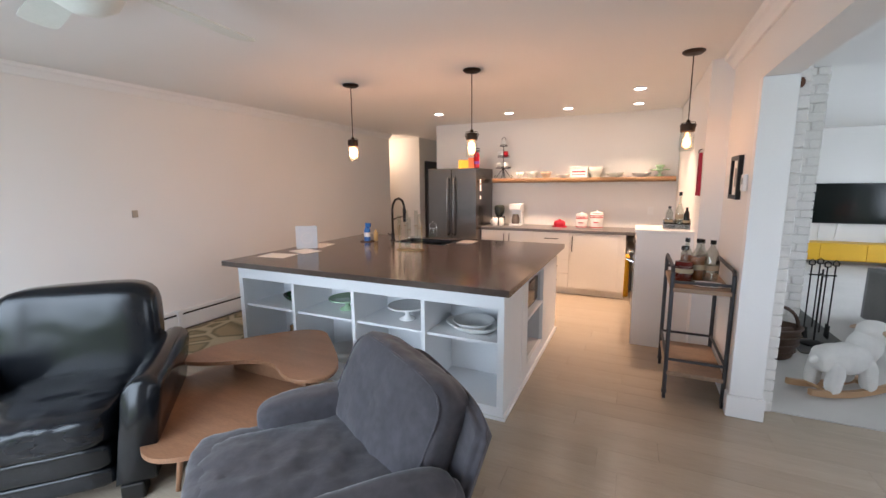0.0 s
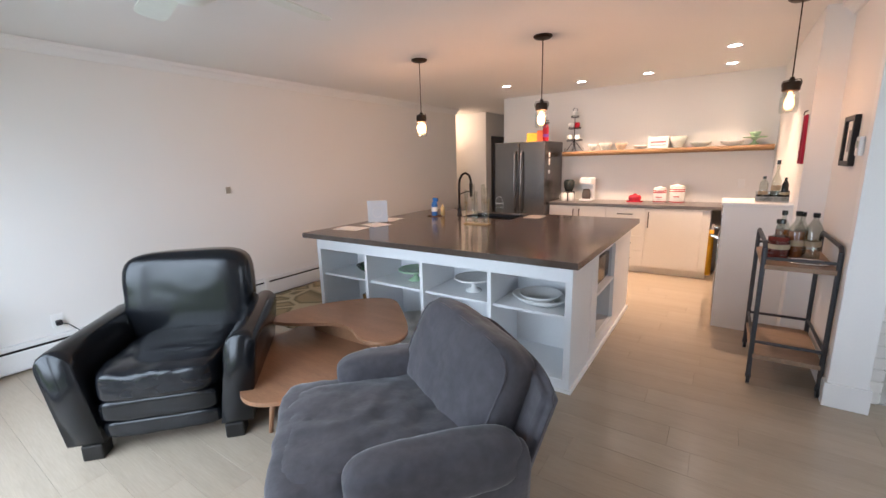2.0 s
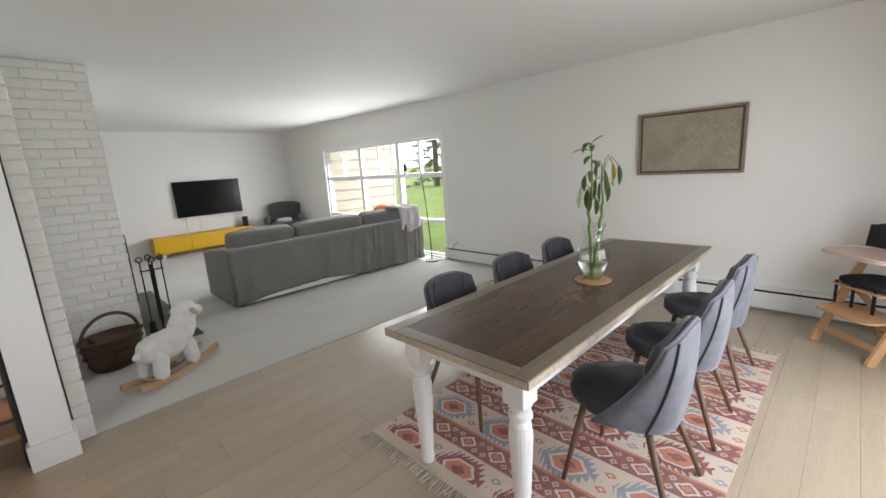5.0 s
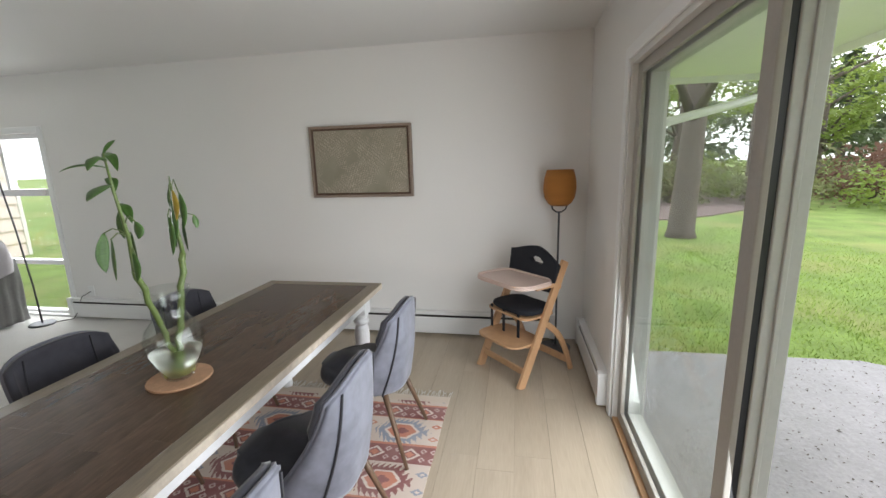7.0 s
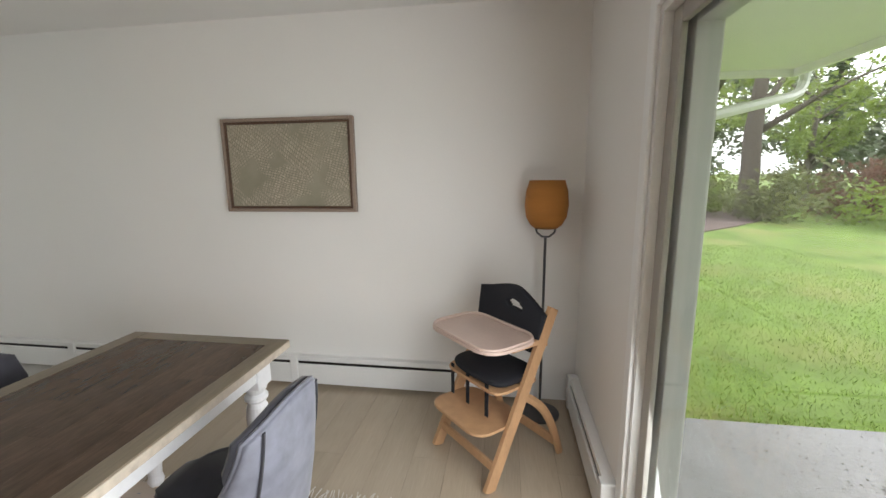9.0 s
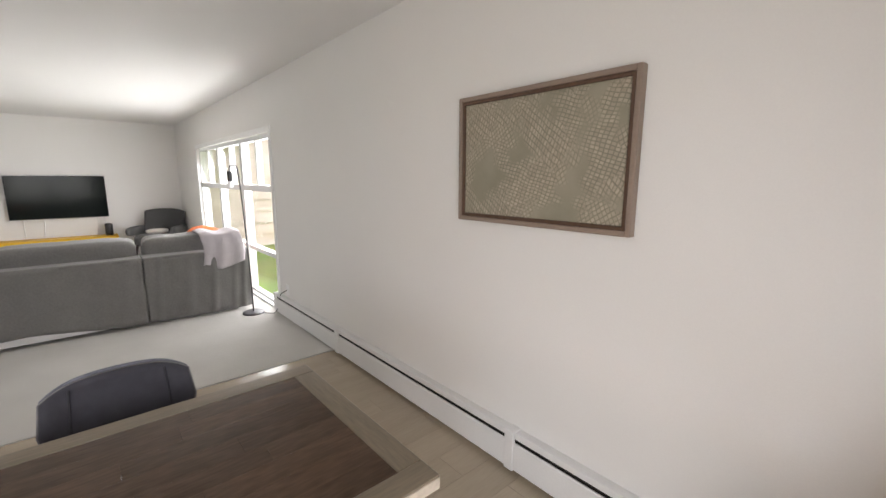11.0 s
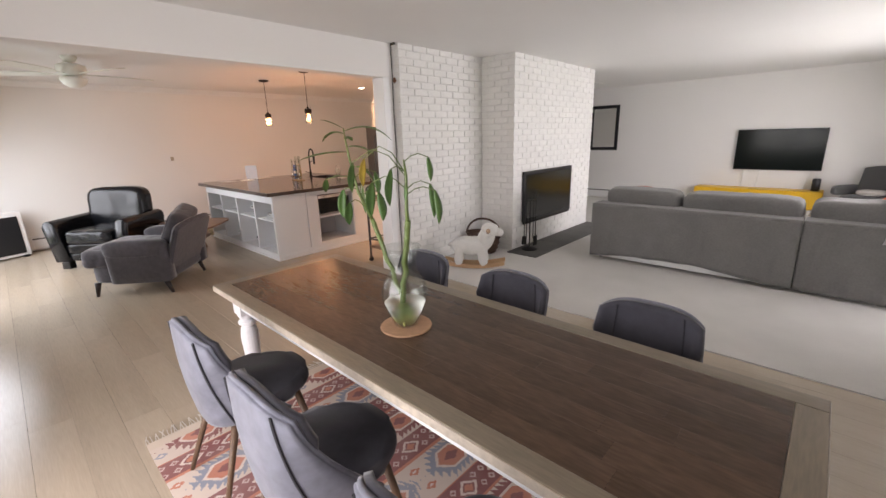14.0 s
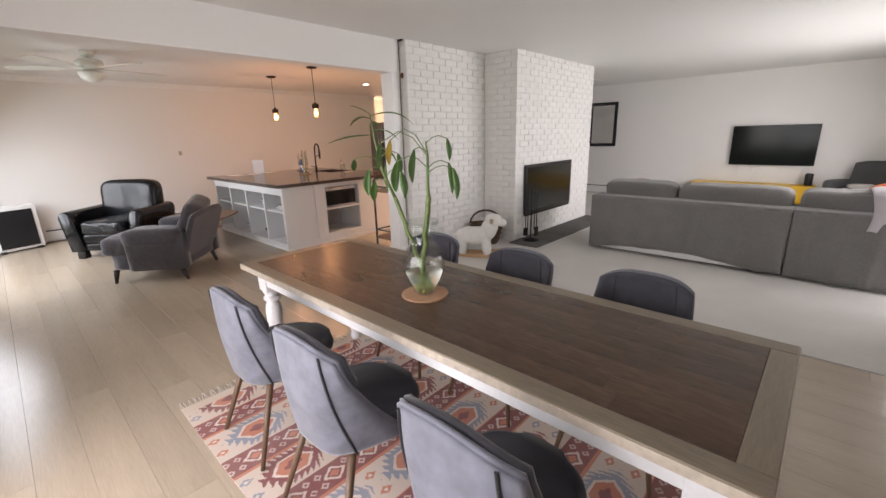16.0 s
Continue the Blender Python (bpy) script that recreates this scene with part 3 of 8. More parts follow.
rc = part("corner_cabinet", boxes((-0.10, 0.350, 5.295, 6.0, 0.1, 0.87), (-0.06, 0.350, 5.295, 6.0, 0, 0.1), bevel=0.002), cab_white)
tagged(rc, "white corner base cabinet beside the range", "cabinet")
rct = part("counter_top", boxes((-0.118, 0.350, 5.292, 6.594, 0.872, 0.9115), bevel=0.003), grey_top)
tagged(rct, "grey laminate counter top in the corner", "worktop")

# ---- open shelf ----
live_wood = material("live_wood", (0.24, 0.135, 0.06), 0.5, var=0.3, scale=3, fine=24, bump=0.15, stretch=(0.5, 4, 4))
bm = bmesh.new()


def edge_shelf(u, v):
    x = -2.15 + u * 2.47
    wob = 0.012 * noise.noise(Vector((x * 3, 0, 0))) + 0.006 * noise.noise(Vector((x * 9, 5, 0)))
    a = v * 4
    if a < 1:
        return Vector((x, KIT - 0.002 - a * 0.24 - wob * a, 1.555))
    if a < 2:
        return Vector((x, KIT - 0.242 - wob - 0.012 * math.sin((a - 1) * math.pi), 1.555 + (a - 1) * 0.065))
    if a < 3:
        return Vector((x, KIT - 0.002 - (3 - a) * 0.24 - wob * (3 - a), 1.62))
    return Vector((x, KIT - 0.002, 1.62 - (a - 3) * 0.065))


sheet(bm, 60, 16, edge_shelf)
bmesh.ops.remove_doubles(bm, verts=bm.verts, dist=0.0005)
bmesh.ops.holes_fill(bm, edges=[e for e in bm.edges if e.is_boundary])
tagged(part("wall_shelf", bm, live_wood), "rough live-edge wooden shelf on the kitchen wall", "shelf")

# ---- dining table ----
table_top_wood = material("table_top_wood", (0.084, 0.050, 0.032), 0.26, var=0.55, scale=2.0, fine=22, bump=0.02, stretch=(0.8, 5, 1), ior=1.33, spread=0.3)
table_edge_wood = material("table_edge_wood", (0.195, 0.155, 0.11), 0.35, var=0.25, scale=3, fine=26, bump=0.06, stretch=(0.6, 5, 1))
table_edge_short = material("table_edge_short", (0.195, 0.155, 0.11), 0.35, var=0.25, scale=3, fine=26, bump=0.06, stretch=(5, 0.6, 1))
white_wood = material("white_wood", (0.78, 0.78, 0.79), 0.4, var=0.05, scale=5, fine=60, bump=0.04)
AX, BX, AY, BY = 1.845, 4.43, 1.04, 1.855
TH = 0.75
tbl = thing("dining_table", pose(0, 0, 0.008), "farmhouse dining table with dark plank top and white turned legs", "table")
bd = 0.075
nb = 8
pw = (BY - AY - 2 * bd) / nb
rs_ = random.Random(21)
for i in range(nb):
    x = AX + bd + 0.0005
    while x < BX - bd - 0.001:
        n = min(rs_.uniform(0.28, 0.62), BX - bd - 0.0005 - x)
        if BX - bd - 0.0005 - x - n < 0.12:
            n = BX - bd - 0.0005 - x
        bm = boxes((0, n - 0.0004, 0, pw - 0.0004, 0, 0.036), bevel=0.0003)
        st = part("top_stave", bm, table_top_wood, tbl, "dark brown stained stave")
        st.location = (x, AY + bd + i * pw + 0.0002, TH - 0.045)
        x += n
part("breadboard_end", boxes((AX, AX + bd, AY + bd, BY - bd, TH - 0.045, TH - 0.008), bevel=0.003), table_edge_short, tbl, "weathered lighter wood border")
part("breadboard_end", boxes((BX - bd, BX, AY + bd, BY - bd, TH - 0.045, TH - 0.008), bevel=0.003), table_edge_short, tbl, "weathered lighter wood border")
part("side_board", boxes((AX, BX, AY, AY + bd, TH - 0.045, TH - 0.008), bevel=0.003), table_edge_wood, tbl, "weathered lighter wood border")
part("side_board", boxes((AX, BX, BY - bd, BY, TH - 0.045, TH - 0.008), bevel=0.003), table_edge_wood, tbl, "weathered lighter wood border")
LXs, LYs = (AX + 0.115, BX - 0.115), (AY + 0.115, BY - 0.115)
for y in LYs:
    part("apron", boxes((LXs[0], LXs[1], y - 0.011 + (0.03 if y > 1.4 else -0.03), y + 0.011 + (0.03 if y > 1.4 else -0.03), TH - 0.145, TH - 0.046)), white_wood, tbl)
for x in LXs:
    part("apron", boxes((x - 0.011, x + 0.011, LYs[0], LYs[1], TH - 0.144, TH - 0.0465)), white_wood, tbl)
leg_prof = ((0, 0.0), (0.03, 0.0), (0.036, 0.02), (0.03, 0.05), (0.034, 0.1), (0.044, 0.3), (0.05, 0.42), (0.044, 0.47), (0.034, 0.49), (0.05, 0.505), (0.05, 0.52), (0.036, 0.532), (0.046, 0.55), (0.05, 0.562), (0.05, 0.568), (0, 0.568))
for x in LXs:
    for y in LYs:
        bm = lathe(bmesh.new(), leg_prof, (x, y, 0), 20)
        box(bm, x - 0.05, x + 0.05, y - 0.05, y + 0.05, 0.566, TH - 0.046, bevel=0.004)
        part("leg", bm, white_wood, tbl, smooth=False)
pale_edge = material("pale_edge", (0.50, 0.43, 0.35), 0.5, var=0.3, scale=4, fine=40, bump=0.1)
part("edge_band", boxes((AX + 0.004, BX - 0.004, AY - 0.003, AY + 0.001, TH - 0.043, TH - 0.013)), pale_edge, tbl, "pale worn table edge")
part("edge_band", boxes((AX + 0.004, BX - 0.004, BY - 0.001, BY + 0.003, TH - 0.043, TH - 0.013)), pale_edge, tbl, "pale worn table edge")
part("edge_band", boxes((AX - 0.003, AX + 0.001, AY + 0.004, BY - 0.004, TH - 0.043, TH - 0.013)), pale_edge, tbl, "pale worn table edge")
part("edge_band", boxes((BX - 0.001, BX + 0.003, AY + 0.004, BY - 0.004, TH - 0.043, TH - 0.013)), pale_edge, tbl, "pale worn table edge")

# ---- sofa ----
sofa_cloth = material("sofa_cloth", (0.185, 0.18, 0.172), 0.9, var=0.14, scale=4, fine=60, bump=0.25, sheen=0.25)
SFX0, SFX1, SFY = 2.24, 5.2, 5.27
sf = thing("sofa", pose(0, 0, 0.006), "grey fabric sectional sofa with a loose slipcover skirt", "sofa")


def drape(x0, x1, y, z0, z1, seed, lift=0.0):
    """A hanging cloth panel facing -y with soft folds."""
    def fn(u, v):
        x = x0 + u * (x1 - x0)
        fold = noise.noise(Vector((x * 2.2, v * 0.7, seed))) * 0.04 + noise.noise(Vector((x * 6 + v * 2, v * 1.2, seed + 4))) * 0.03 * (0.4 + u)
        fold -= 0.022 * sum(math.exp(-((u - c - 0.05 * (v - 0.5)) / w) ** 2) for c, w in ((0.12, 0.03), (0.38, 0.05), (0.62, 0.03), (0.83, 0.025), (0.93, 0.02)))
        return Vector((x, y - (1 - v) * 0.02 + fold * (1 - v * 0.7), z0 + v * (z1 - z0) + (1 - v) * lift * math.sin(math.pi * min(1, u * 1.1)) + 0.012 * (1 - v) * noise.noise(Vector((x * 3, 1, seed)))))
    return sheet(bmesh.new(), 70, 14, fn, 0.012)


part("frame", boxes((SFX0 + 0.02, SFX1 - 0.02, SFY + 0.03, SFY + 0.95, 0.07, 0.40), (SFX0 + 0.02, SFX1 - 0.02, SFY + 0.03, SFY + 0.22, 0.40, 0.66), (SFX0 + 0.02, SFX0 + 0.2, SFY + 0.22, SFY + 0.95, 0.40, 0.6), (SFX1 - 0.95, SFX1 - 0.02, SFY + 0.95, SFY + 2.0, 0.07, 0.40), bevel=0.03), sofa_cloth, sf)
part("skirt", drape(SFX0, 4.21, SFY, 0.03, 0.685, 1.0, 0.075), sofa_cloth, sf, "loose fabric skirt with folds", smooth=True)
part("skirt", drape(4.22, SFX1, SFY, 0.025, 0.685, 7.0), sofa_cloth, sf, "loose fabric skirt with folds", smooth=True)
part("back_cap", boxes((SFX0, 4.212, SFY - 0.012, SFY + 0.24, 0.66, 0.69), (4.218, SFX1, SFY - 0.012, SFY + 0.24, 0.66, 0.69), bevel=0.012), sofa_cloth, sf)
part("liner", boxes((SFX0 + 0.06, 4.18, SFY + 0.012, SFY + 0.026, 0.03, 0.16)), paper_white, sf, "pale lining under the lifted skirt")
bm = bmesh.new()
sheet(bm, 14, 10, lambda u, v: Vector((SFX0 - 0.004 * math.sin(9 * u), SFY + u * 0.96, 0.03 + v * (0.65 - 0.12 * max(0, u - 0.25)))), 0.012)
part("side_skirt", bm, sofa_cloth, sf, smooth=True)
for x, y in ((SFX0 + 0.1, SFY + 0.1), (SFX1 - 0.1, SFY + 0.1), (SFX0 + 0.1, SFY + 0.85), (SFX1 - 0.1, SFY + 1.9)):
    part("foot", rod(bmesh.new(), (x, y, 0), (x, y, 0.075), 0.022), metal_dark, sf)
for i, (x0, x1) in enumerate(((SFX0 + 0.08, 3.15), (3.16, 4.2), (4.24, SFX1 - 0.05))):
    bm = cushion(bmesh.new(), x1 - x0 - 0.01, 0.24, 0.40, pose((x0 + x1) / 2, SFY + 0.29, 0.668, 8, 0, (0, 0, -4)[i]), 7.0, 14, 0.012, i * 3.1, 4)
    part("back_cushion", bm, sofa_cloth, sf, smooth=True)
    bm = cushion(bmesh.new(), x1 - x0, 0.75, 0.2, pose((x0 + x1) / 2, SFY + 0.62, 0.47), 5, 8, 0.006, i * 2.1, 4)
    part("seat_cushion", bm, sofa_cloth, sf, smooth=True)

# ---- television and console ----
tv_screen = material("tv_screen", (0.006, 0.009, 0.008), 0.12, var=0.05, bump=0.0, ior=1.28)
tv = thing("television", pose(3.54, TVW, 1.125), "flat black television mounted on the wall", "television")
part("bracket", boxes((-0.2, 0.2, -0.03, -0.001, -0.12, 0.12)), metal_dark, tv)
part("body", boxes((-0.65, 0.65, -0.07, -0.03, -0.37, 0.37), bevel=0.006), black_plastic, tv)
part("screen", boxes((-0.64, 0.64, -0.0735, -0.0705, -0.355, 0.36)), tv_screen, tv, "glossy dark screen")
yellow_paint = material("yellow_paint", (0.75, 0.43, 0.02), 0.4, var=0.05, scale=4, fine=80, bump=0.02)
con = thing("tv_console", pose(0, 0, 0), "mustard yellow wall-hung media console", "media console")
part("body", boxes((2.33, 4.28, 9.93, TVW - 0.003, 0.10, 0.42), bevel=0.006), yellow_paint, con)
for a, b in ((2.33, 2.98), (2.98, 3.63), (3.63, 4.28)):
    part("door", boxes((a + 0.004, b - 0.004, 9.91, 9.929, 0.115, 0.405), bevel=0.003), yellow_paint, con)
for x in (2.45, 4.11):
    part("support", boxes((x, x + 0.05, 9.98, TVW - 0.003, 0.006, 0.1), bevel=0.003), trim_paint, con)
for x, z1 in ((3.30, 0.76), (4.02, 0.76)):
    part("cable", pipe(bmesh.new(), [(x - 3.54, -0.02, -0.30), (x - 3.53, -0.008, -0.45), (x - 3.55, -0.008, -0.60), (x - 3.56, -0.01, -0.705)], 0.006, 6), trim_paint, tv, "white hanging cable", smooth=True)

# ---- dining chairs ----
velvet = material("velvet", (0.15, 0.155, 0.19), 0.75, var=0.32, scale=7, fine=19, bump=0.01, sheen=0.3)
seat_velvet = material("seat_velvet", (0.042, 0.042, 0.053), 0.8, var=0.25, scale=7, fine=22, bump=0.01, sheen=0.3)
chair_leg_wood = material("chair_leg_wood", (0.13, 0.075, 0.045), 0.45, var=0.25, scale=6, fine=50, bump=0.05, stretch=(5, 5, 0.6))
piping = material("piping", (0.03, 0.03, 0.036), 0.7, var=0.1)


def chair_back_point(u, v, out=0.0):
    """A point of the shell: u across from -1 to 1, v up from 0 at the seat's rear to 1 at the top."""
    half = 0.238 * (1 - 0.13 * v ** 1.6)
    wrap = 0.25 * (1 - v) ** 1.25 + 0.045
    a = abs(u)
    x = half * u
    y = -0.228 - 0.028 * v - 0.015 * math.sin(v * math.pi) + wrap * a ** 4.2 - out
    z = 0.37 + 0.43 * v + 0.022 * (1 - a ** 2) * v - 0.025 * a ** 4 * v
    return Vector((x, y, z))


def dining_chair(m):
    c = thing("dining_chair", m, "grey velvet dining chair with a curved shell back and walnut legs", "chair", "chairs round the dining table")
    bm = bmesh.new()
    sheet(bm, 22, 18, lambda u, v: chair_back_point(u * 2 - 1, v), 0.03)
    bmesh.ops.bevel(bm, geom=[e for e in bm.edges if e.calc_face_angle(0) > 1.0], offset=0.009, segments=3, affect="EDGES")
    part("backrest", bm, velvet, c, "smooth grey velvet shell", smooth=True)
    bm = bmesh.new()
    pts = []
    for k in range(40):
        a = k / 40 * math.tau
        cx, sy = math.cos(a), math.sin(a)
        e = 2.6
        r = (abs(cx) ** e + abs(sy) ** e) ** (-1 / e)
        pts.append((0.215 * r * cx * (1 - 0.06 * (sy < 0) * abs(sy)), 0.01 + 0.225 * r * sy))
    prism(bm, pts, 0.405, 0.475, 0.03)
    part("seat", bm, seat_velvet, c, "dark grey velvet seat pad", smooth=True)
    part("seat_pan", prism(bmesh.new(), [(x * 0.85, y * 0.85) for x, y in pts], 0.385, 0.406, 0.006), metal_dark, c)
    for u in (-0.74, 0.74):
        part("piping", pipe(bmesh.new(), [chair_back_point(u, v, 0.003) for v in [k * 0.97 / 16 for k in range(17)]], 0.005, 6), piping, c, "dark piped seam")
    bm = bmesh.new()
    sheet(bm, 18, 14, lambda u, v: chair_back_point((u * 2 - 1) * (0.72 + 0.27 * min(1, v * 1.4)), 0.2 + 0.79 * v, -0.026 - 0.008 * math.sin(math.pi * u)), 0.022)
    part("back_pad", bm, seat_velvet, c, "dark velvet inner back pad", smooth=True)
    for u in (-0.62, 0.62):
        part("piping", pipe(bmesh.new(), [chair_back_point(u, 0.3 + k * 0.66 / 12, -0.056) for k in range(13)], 0.004, 6), piping, c, "dark piped seam")
    for sx in (-1, 1):
        part("leg", rod(bmesh.new(), (sx * 0.21, 0.20, 0.0), (sx * 0.14, 0.13, 0.395), 0.010, 0.017, 10), chair_leg_wood, c, smooth=True)
        part("leg", rod(bmesh.new(), (sx * 0.215, -0.27, 0.0), (sx * 0.14, -0.14, 0.395), 0.010, 0.017, 10), chair_leg_wood, c, smooth=True)
    return c


first = dining_chair(pose(2.50, 0.95, 0.008))
for x, y, r in ((3.15, 0.945, 1), (3.85, 0.95, -1), (2.52, 1.87, 180), (3.19, 1.865, 179), (3.865, 1.87, 181)):
    copy_thing(first, pose(x, y, 0.008, 0, 0, r))


# ---- armchairs of the lounge ----
leather = material("leather", (0.008, 0.009, 0.011), 0.19, var=0.25, scale=5, fine=140, bump=0.02, ior=1.43)
leather_creased = material("leather_creased", (0.010, 0.011, 0.014), 0.24, var=0.3, scale=6, fine=9, bump=0.16, stretch=(1.0, 0.6, 1.8), ior=1.45)
leather_foot = material("leather_foot", (0.01, 0.009, 0.008), 0.4)
ch = thing("recliner_armchair", pose(-2.855, 1.24, 0, 0, 0, -132), "black leather recliner armchair with rolled arms", "armchair")


def arm_profile(bm, x0, x1, y0, y1, z0, z1, r, flare):
    """A padded arm: rounded top, leaning outwards by flare."""
    n = 8
    sec = [(x0, z0), (x1, z0)]
    for k in range(n + 1):
        a = math.pi * k / n
        sec.append(((x0 + x1) / 2 + (x1 - x0) / 2 * math.cos(a), z1 - r + r * math.sin(a)))
    rings = []
    for y, s in ((y0, 0.93), (y0 + 0.015, 0.98), (y0 + 0.05, 1.0), ((y0 + y1) / 2, 1.0), (y1 - 0.05, 1.0), (y1 - 0.015, 0.985), (y1, 0.93)):
        cx, cz = (x0 + x1) / 2, (z0 + z1) / 2
        rings.append([bm.verts.new((cx + (x - cx) * s + flare * max(0, (z - z0) / (z1 - z0)), y, cz + (z - cz) * s)) for x, z in sec])
    k = len(sec)
    for a, b in zip(rings, rings[1:]):
        for i in range(k):
            bm.faces.new((a[i], a[(i + 1) % k], b[(i + 1) % k], b[i]))
    bm.faces.new(rings[0])
    bm.faces.new(rings[-1][::-1])
    return bm


for s in (-1, 1):
    part("arm", arm_profile(bmesh.new(), s * 0.37 - 0.085, s * 0.37 + 0.085, -0.42, 0.42, 0.09, 0.635, 0.085, s * 0.075), leather, ch, "padded leather arm", smooth=True)
    part("foot", boxes((s * 0.35 - 0.05, s * 0.35 + 0.05, 0.31, 0.41, 0, 0.09), bevel=0.008), leather_foot, ch)
    part("foot", boxes((s * 0.35 - 0.05, s * 0.35 + 0.05, -0.41, -0.31, 0, 0.09), bevel=0.008), leather_foot, ch)
part("seat_cushion", cushion(bmesh.new(), 0.60, 0.74, 0.19, pose(0, 0.09, 0.40, 2), 6.0, 26, 0.008, 2.0, 12), leather_creased, ch, "creased leather seat cushion", smooth=True)
part("front_panel", cushion(bmesh.new(), 0.575, 0.10, 0.13, pose(0, 0.37, 0.265), 6, 8, 0.004, 1), leather, ch, smooth=True)
part("footrest", cushion(bmesh.new(), 0.575, 0.09, 0.10, pose(0, 0.36, 0.15), 6, 8, 0.004, 5), leather, ch, smooth=True)
part("base", boxes((-0.29, 0.29, -0.40, 0.32, 0.09, 0.33)), leather, ch)
part("backrest", cushion(bmesh.new(), 0.78, 0.25, 0.64, pose(0, -0.33, 0.66, 6), 5.5, 18, 0.005, 3.3, 4), leather, ch, "tall smooth leather backrest", smooth=True)
part("back_shell", cushion(bmesh.new(), 0.66, 0.14, 0.66, pose(0, -0.39, 0.47, 6), 7, 8, 0.003, 4), leather, ch, smooth=True)

grey_cloth = material("grey_cloth", (0.066, 0.061, 0.069), 0.9, var=0.28, scale=4, fine=26, bump=0.22, sheen=0.35)
dark_foot = material("dark_foot", (0.02, 0.012, 0.01), 0.35)
gc = thing("armchair", pose(-1.195, 1.325, 0, 0, 0, 139.5), "dark grey upholstered armchair with a loose back cushion", "armchair")
part("base", cushion(bmesh.new(), 0.80, 0.78, 0.22, pose(0, -0.01, 0.245), 10, 10, 0.002, 1), grey_cloth, gc, smooth=True)
bm = cushion(bmesh.new(), 0.66, 0.84, 0.20, pose(0, 0.01, 0.405, 1), 7.0, 30, 0.010, 6.0, 13)
cushion(bm, 0.82, 0.36, 0.20, pose(0, 0.285, 0.398, 1), 6.0, 22, 0.010, 6.0, 13)
part("seat_cushion", bm, grey_cloth, gc, "plump wrinkled seat cushion", smooth=True)
for s in (-1, 1):
    part("arm", arm_profile(bmesh.new(), s * 0.375 - 0.06, s * 0.375 + 0.06, -0.42, 0.17, 0.14, 0.56, 0.06, s * 0.02), grey_cloth, gc, "upholstered arm panel", smooth=True)
    part("arm_roll", cushion(bmesh.new(), 0.185, 0.62, 0.19, pose(s * 0.378, -0.10, 0.503), 3.6, 12, 0.005, s * 2 + 5), grey_cloth, gc, "rounded arm top", smooth=True)


def back_shell(u, v):
    """The back leans far out and keeps a nearly straight top."""
    a = abs(u * 2 - 1)
    return Vector(((u * 2 - 1) * (0.395 + 0.02 * v), -0.36 - 0.225 * v + 0.03 * a ** 4 * v, 0.14 + (0.60 - 0.05 * a ** 4) * v))


bm = sheet(bmesh.new(), 20, 14, back_shell, 0.06)
bmesh.ops.bevel(bm, geom=[e for e in bm.edges if e.calc_face_angle(0) > 1.0], offset=0.025, segments=3, affect="EDGES")
part("backrest", bm, grey_cloth, gc, "flared upholstered back", smooth=True)
lie = pose(0.06, -0.345, 0.615, 0, 0, 13) @ pose(0, 0, 0, 24, -6, 0)
bc = part("back_cushion", cushion(bmesh.new(), 0.72, 0.23, 0.46, lie, 4.6, 20, 0.010, 9.0, 8), grey_cloth, gc, "large loose back cushion", smooth=True)
for d in (-0.088, 0.088):
    ring = []
    for k in range(48):
        a = k / 48 * math.tau
        cx, sy = math.cos(a), math.sin(a)
        r = (abs(cx) ** 5 + abs(sy) ** 5) ** -0.2
        ring.append(lie @ Vector((0.335 * r * cx, d, 0.205 * r * sy)))
    part("piping", pipe(bmesh.new(), ring + ring[:1], 0.006, 6), grey_cloth, bc, smooth=True)
for x, y, lean in ((-0.38, 0.34, 0.03), (0.38, 0.34, 0.03), (-0.38, -0.33, -0.05), (0.38, -0.33, -0.05)):
    part("leg", rod(bmesh.new(), (x, y + lean, 0), (x, y, 0.15), 0.015, 0.03, 12), dark_foot, gc, smooth=True)

# ---- two-tier coffee table ----
walnut = material("walnut", (0.30, 0.155, 0.085), 0.33, var=0.2, scale=3, fine=30, bump=0.03, stretch=(1, 5, 1))


def soft_outline(pts, rounds=3):
    for _ in range(rounds):
        out = []
        for a, b in zip(pts, pts[1:] + pts[:1]):
            out += [(a[0] * 0.75 + b[0] * 0.25, a[1] * 0.75 + b[1] * 0.25), (a[0] * 0.25 + b[0] * 0.75, a[1] * 0.25 + b[1] * 0.75)]
        pts = out
    return pts


ct = thing("coffee_table", pose(-0.10, -0.06, 0), "two-tier boomerang coffee table in reddish walnut", "coffee table")
part("top_shelf", prism(bmesh.new(), soft_outline([(-2.72, 1.82), (-2.66, 2.28), (-2.25, 2.72), (-2.02, 2.56), (-1.55, 2.12), (-1.78, 1.90), (-2.14, 2.12), (-2.48, 1.88)]), 0.405, 0.43, 0.008), walnut, ct)
part("lower_shelf", prism(bmesh.new(), soft_outline([(-2.75, 1.86), (-2.42, 1.55), (-2.16, 1.28), (-1.93, 1.30), (-1.72, 1.62), (-1.62, 2.05), (-2.1, 2.4), (-2.6, 2.3)]), 0.26, 0.285, 0.008), walnut, ct)
part("upright", boxes((-2.52, -1.86, 2.12, 2.22, 0.286, 0.404), bevel=0.004), walnut, ct)
for a, b in (((-2.62, 1.88, 0.0), (-2.55, 1.92, 0.26)), ((-2.08, 1.42, 0.0), (-2.10, 1.48, 0.26)), ((-1.7, 2.0, 0.0), (-1.78, 1.98, 0.26)), ((-2.4, 2.36, 0.0), (-2.38, 2.28, 0.26))):
    part("leg", rod(bmesh.new(), a, b, 0.012, 0.02, 10), walnut, ct, smooth=True)

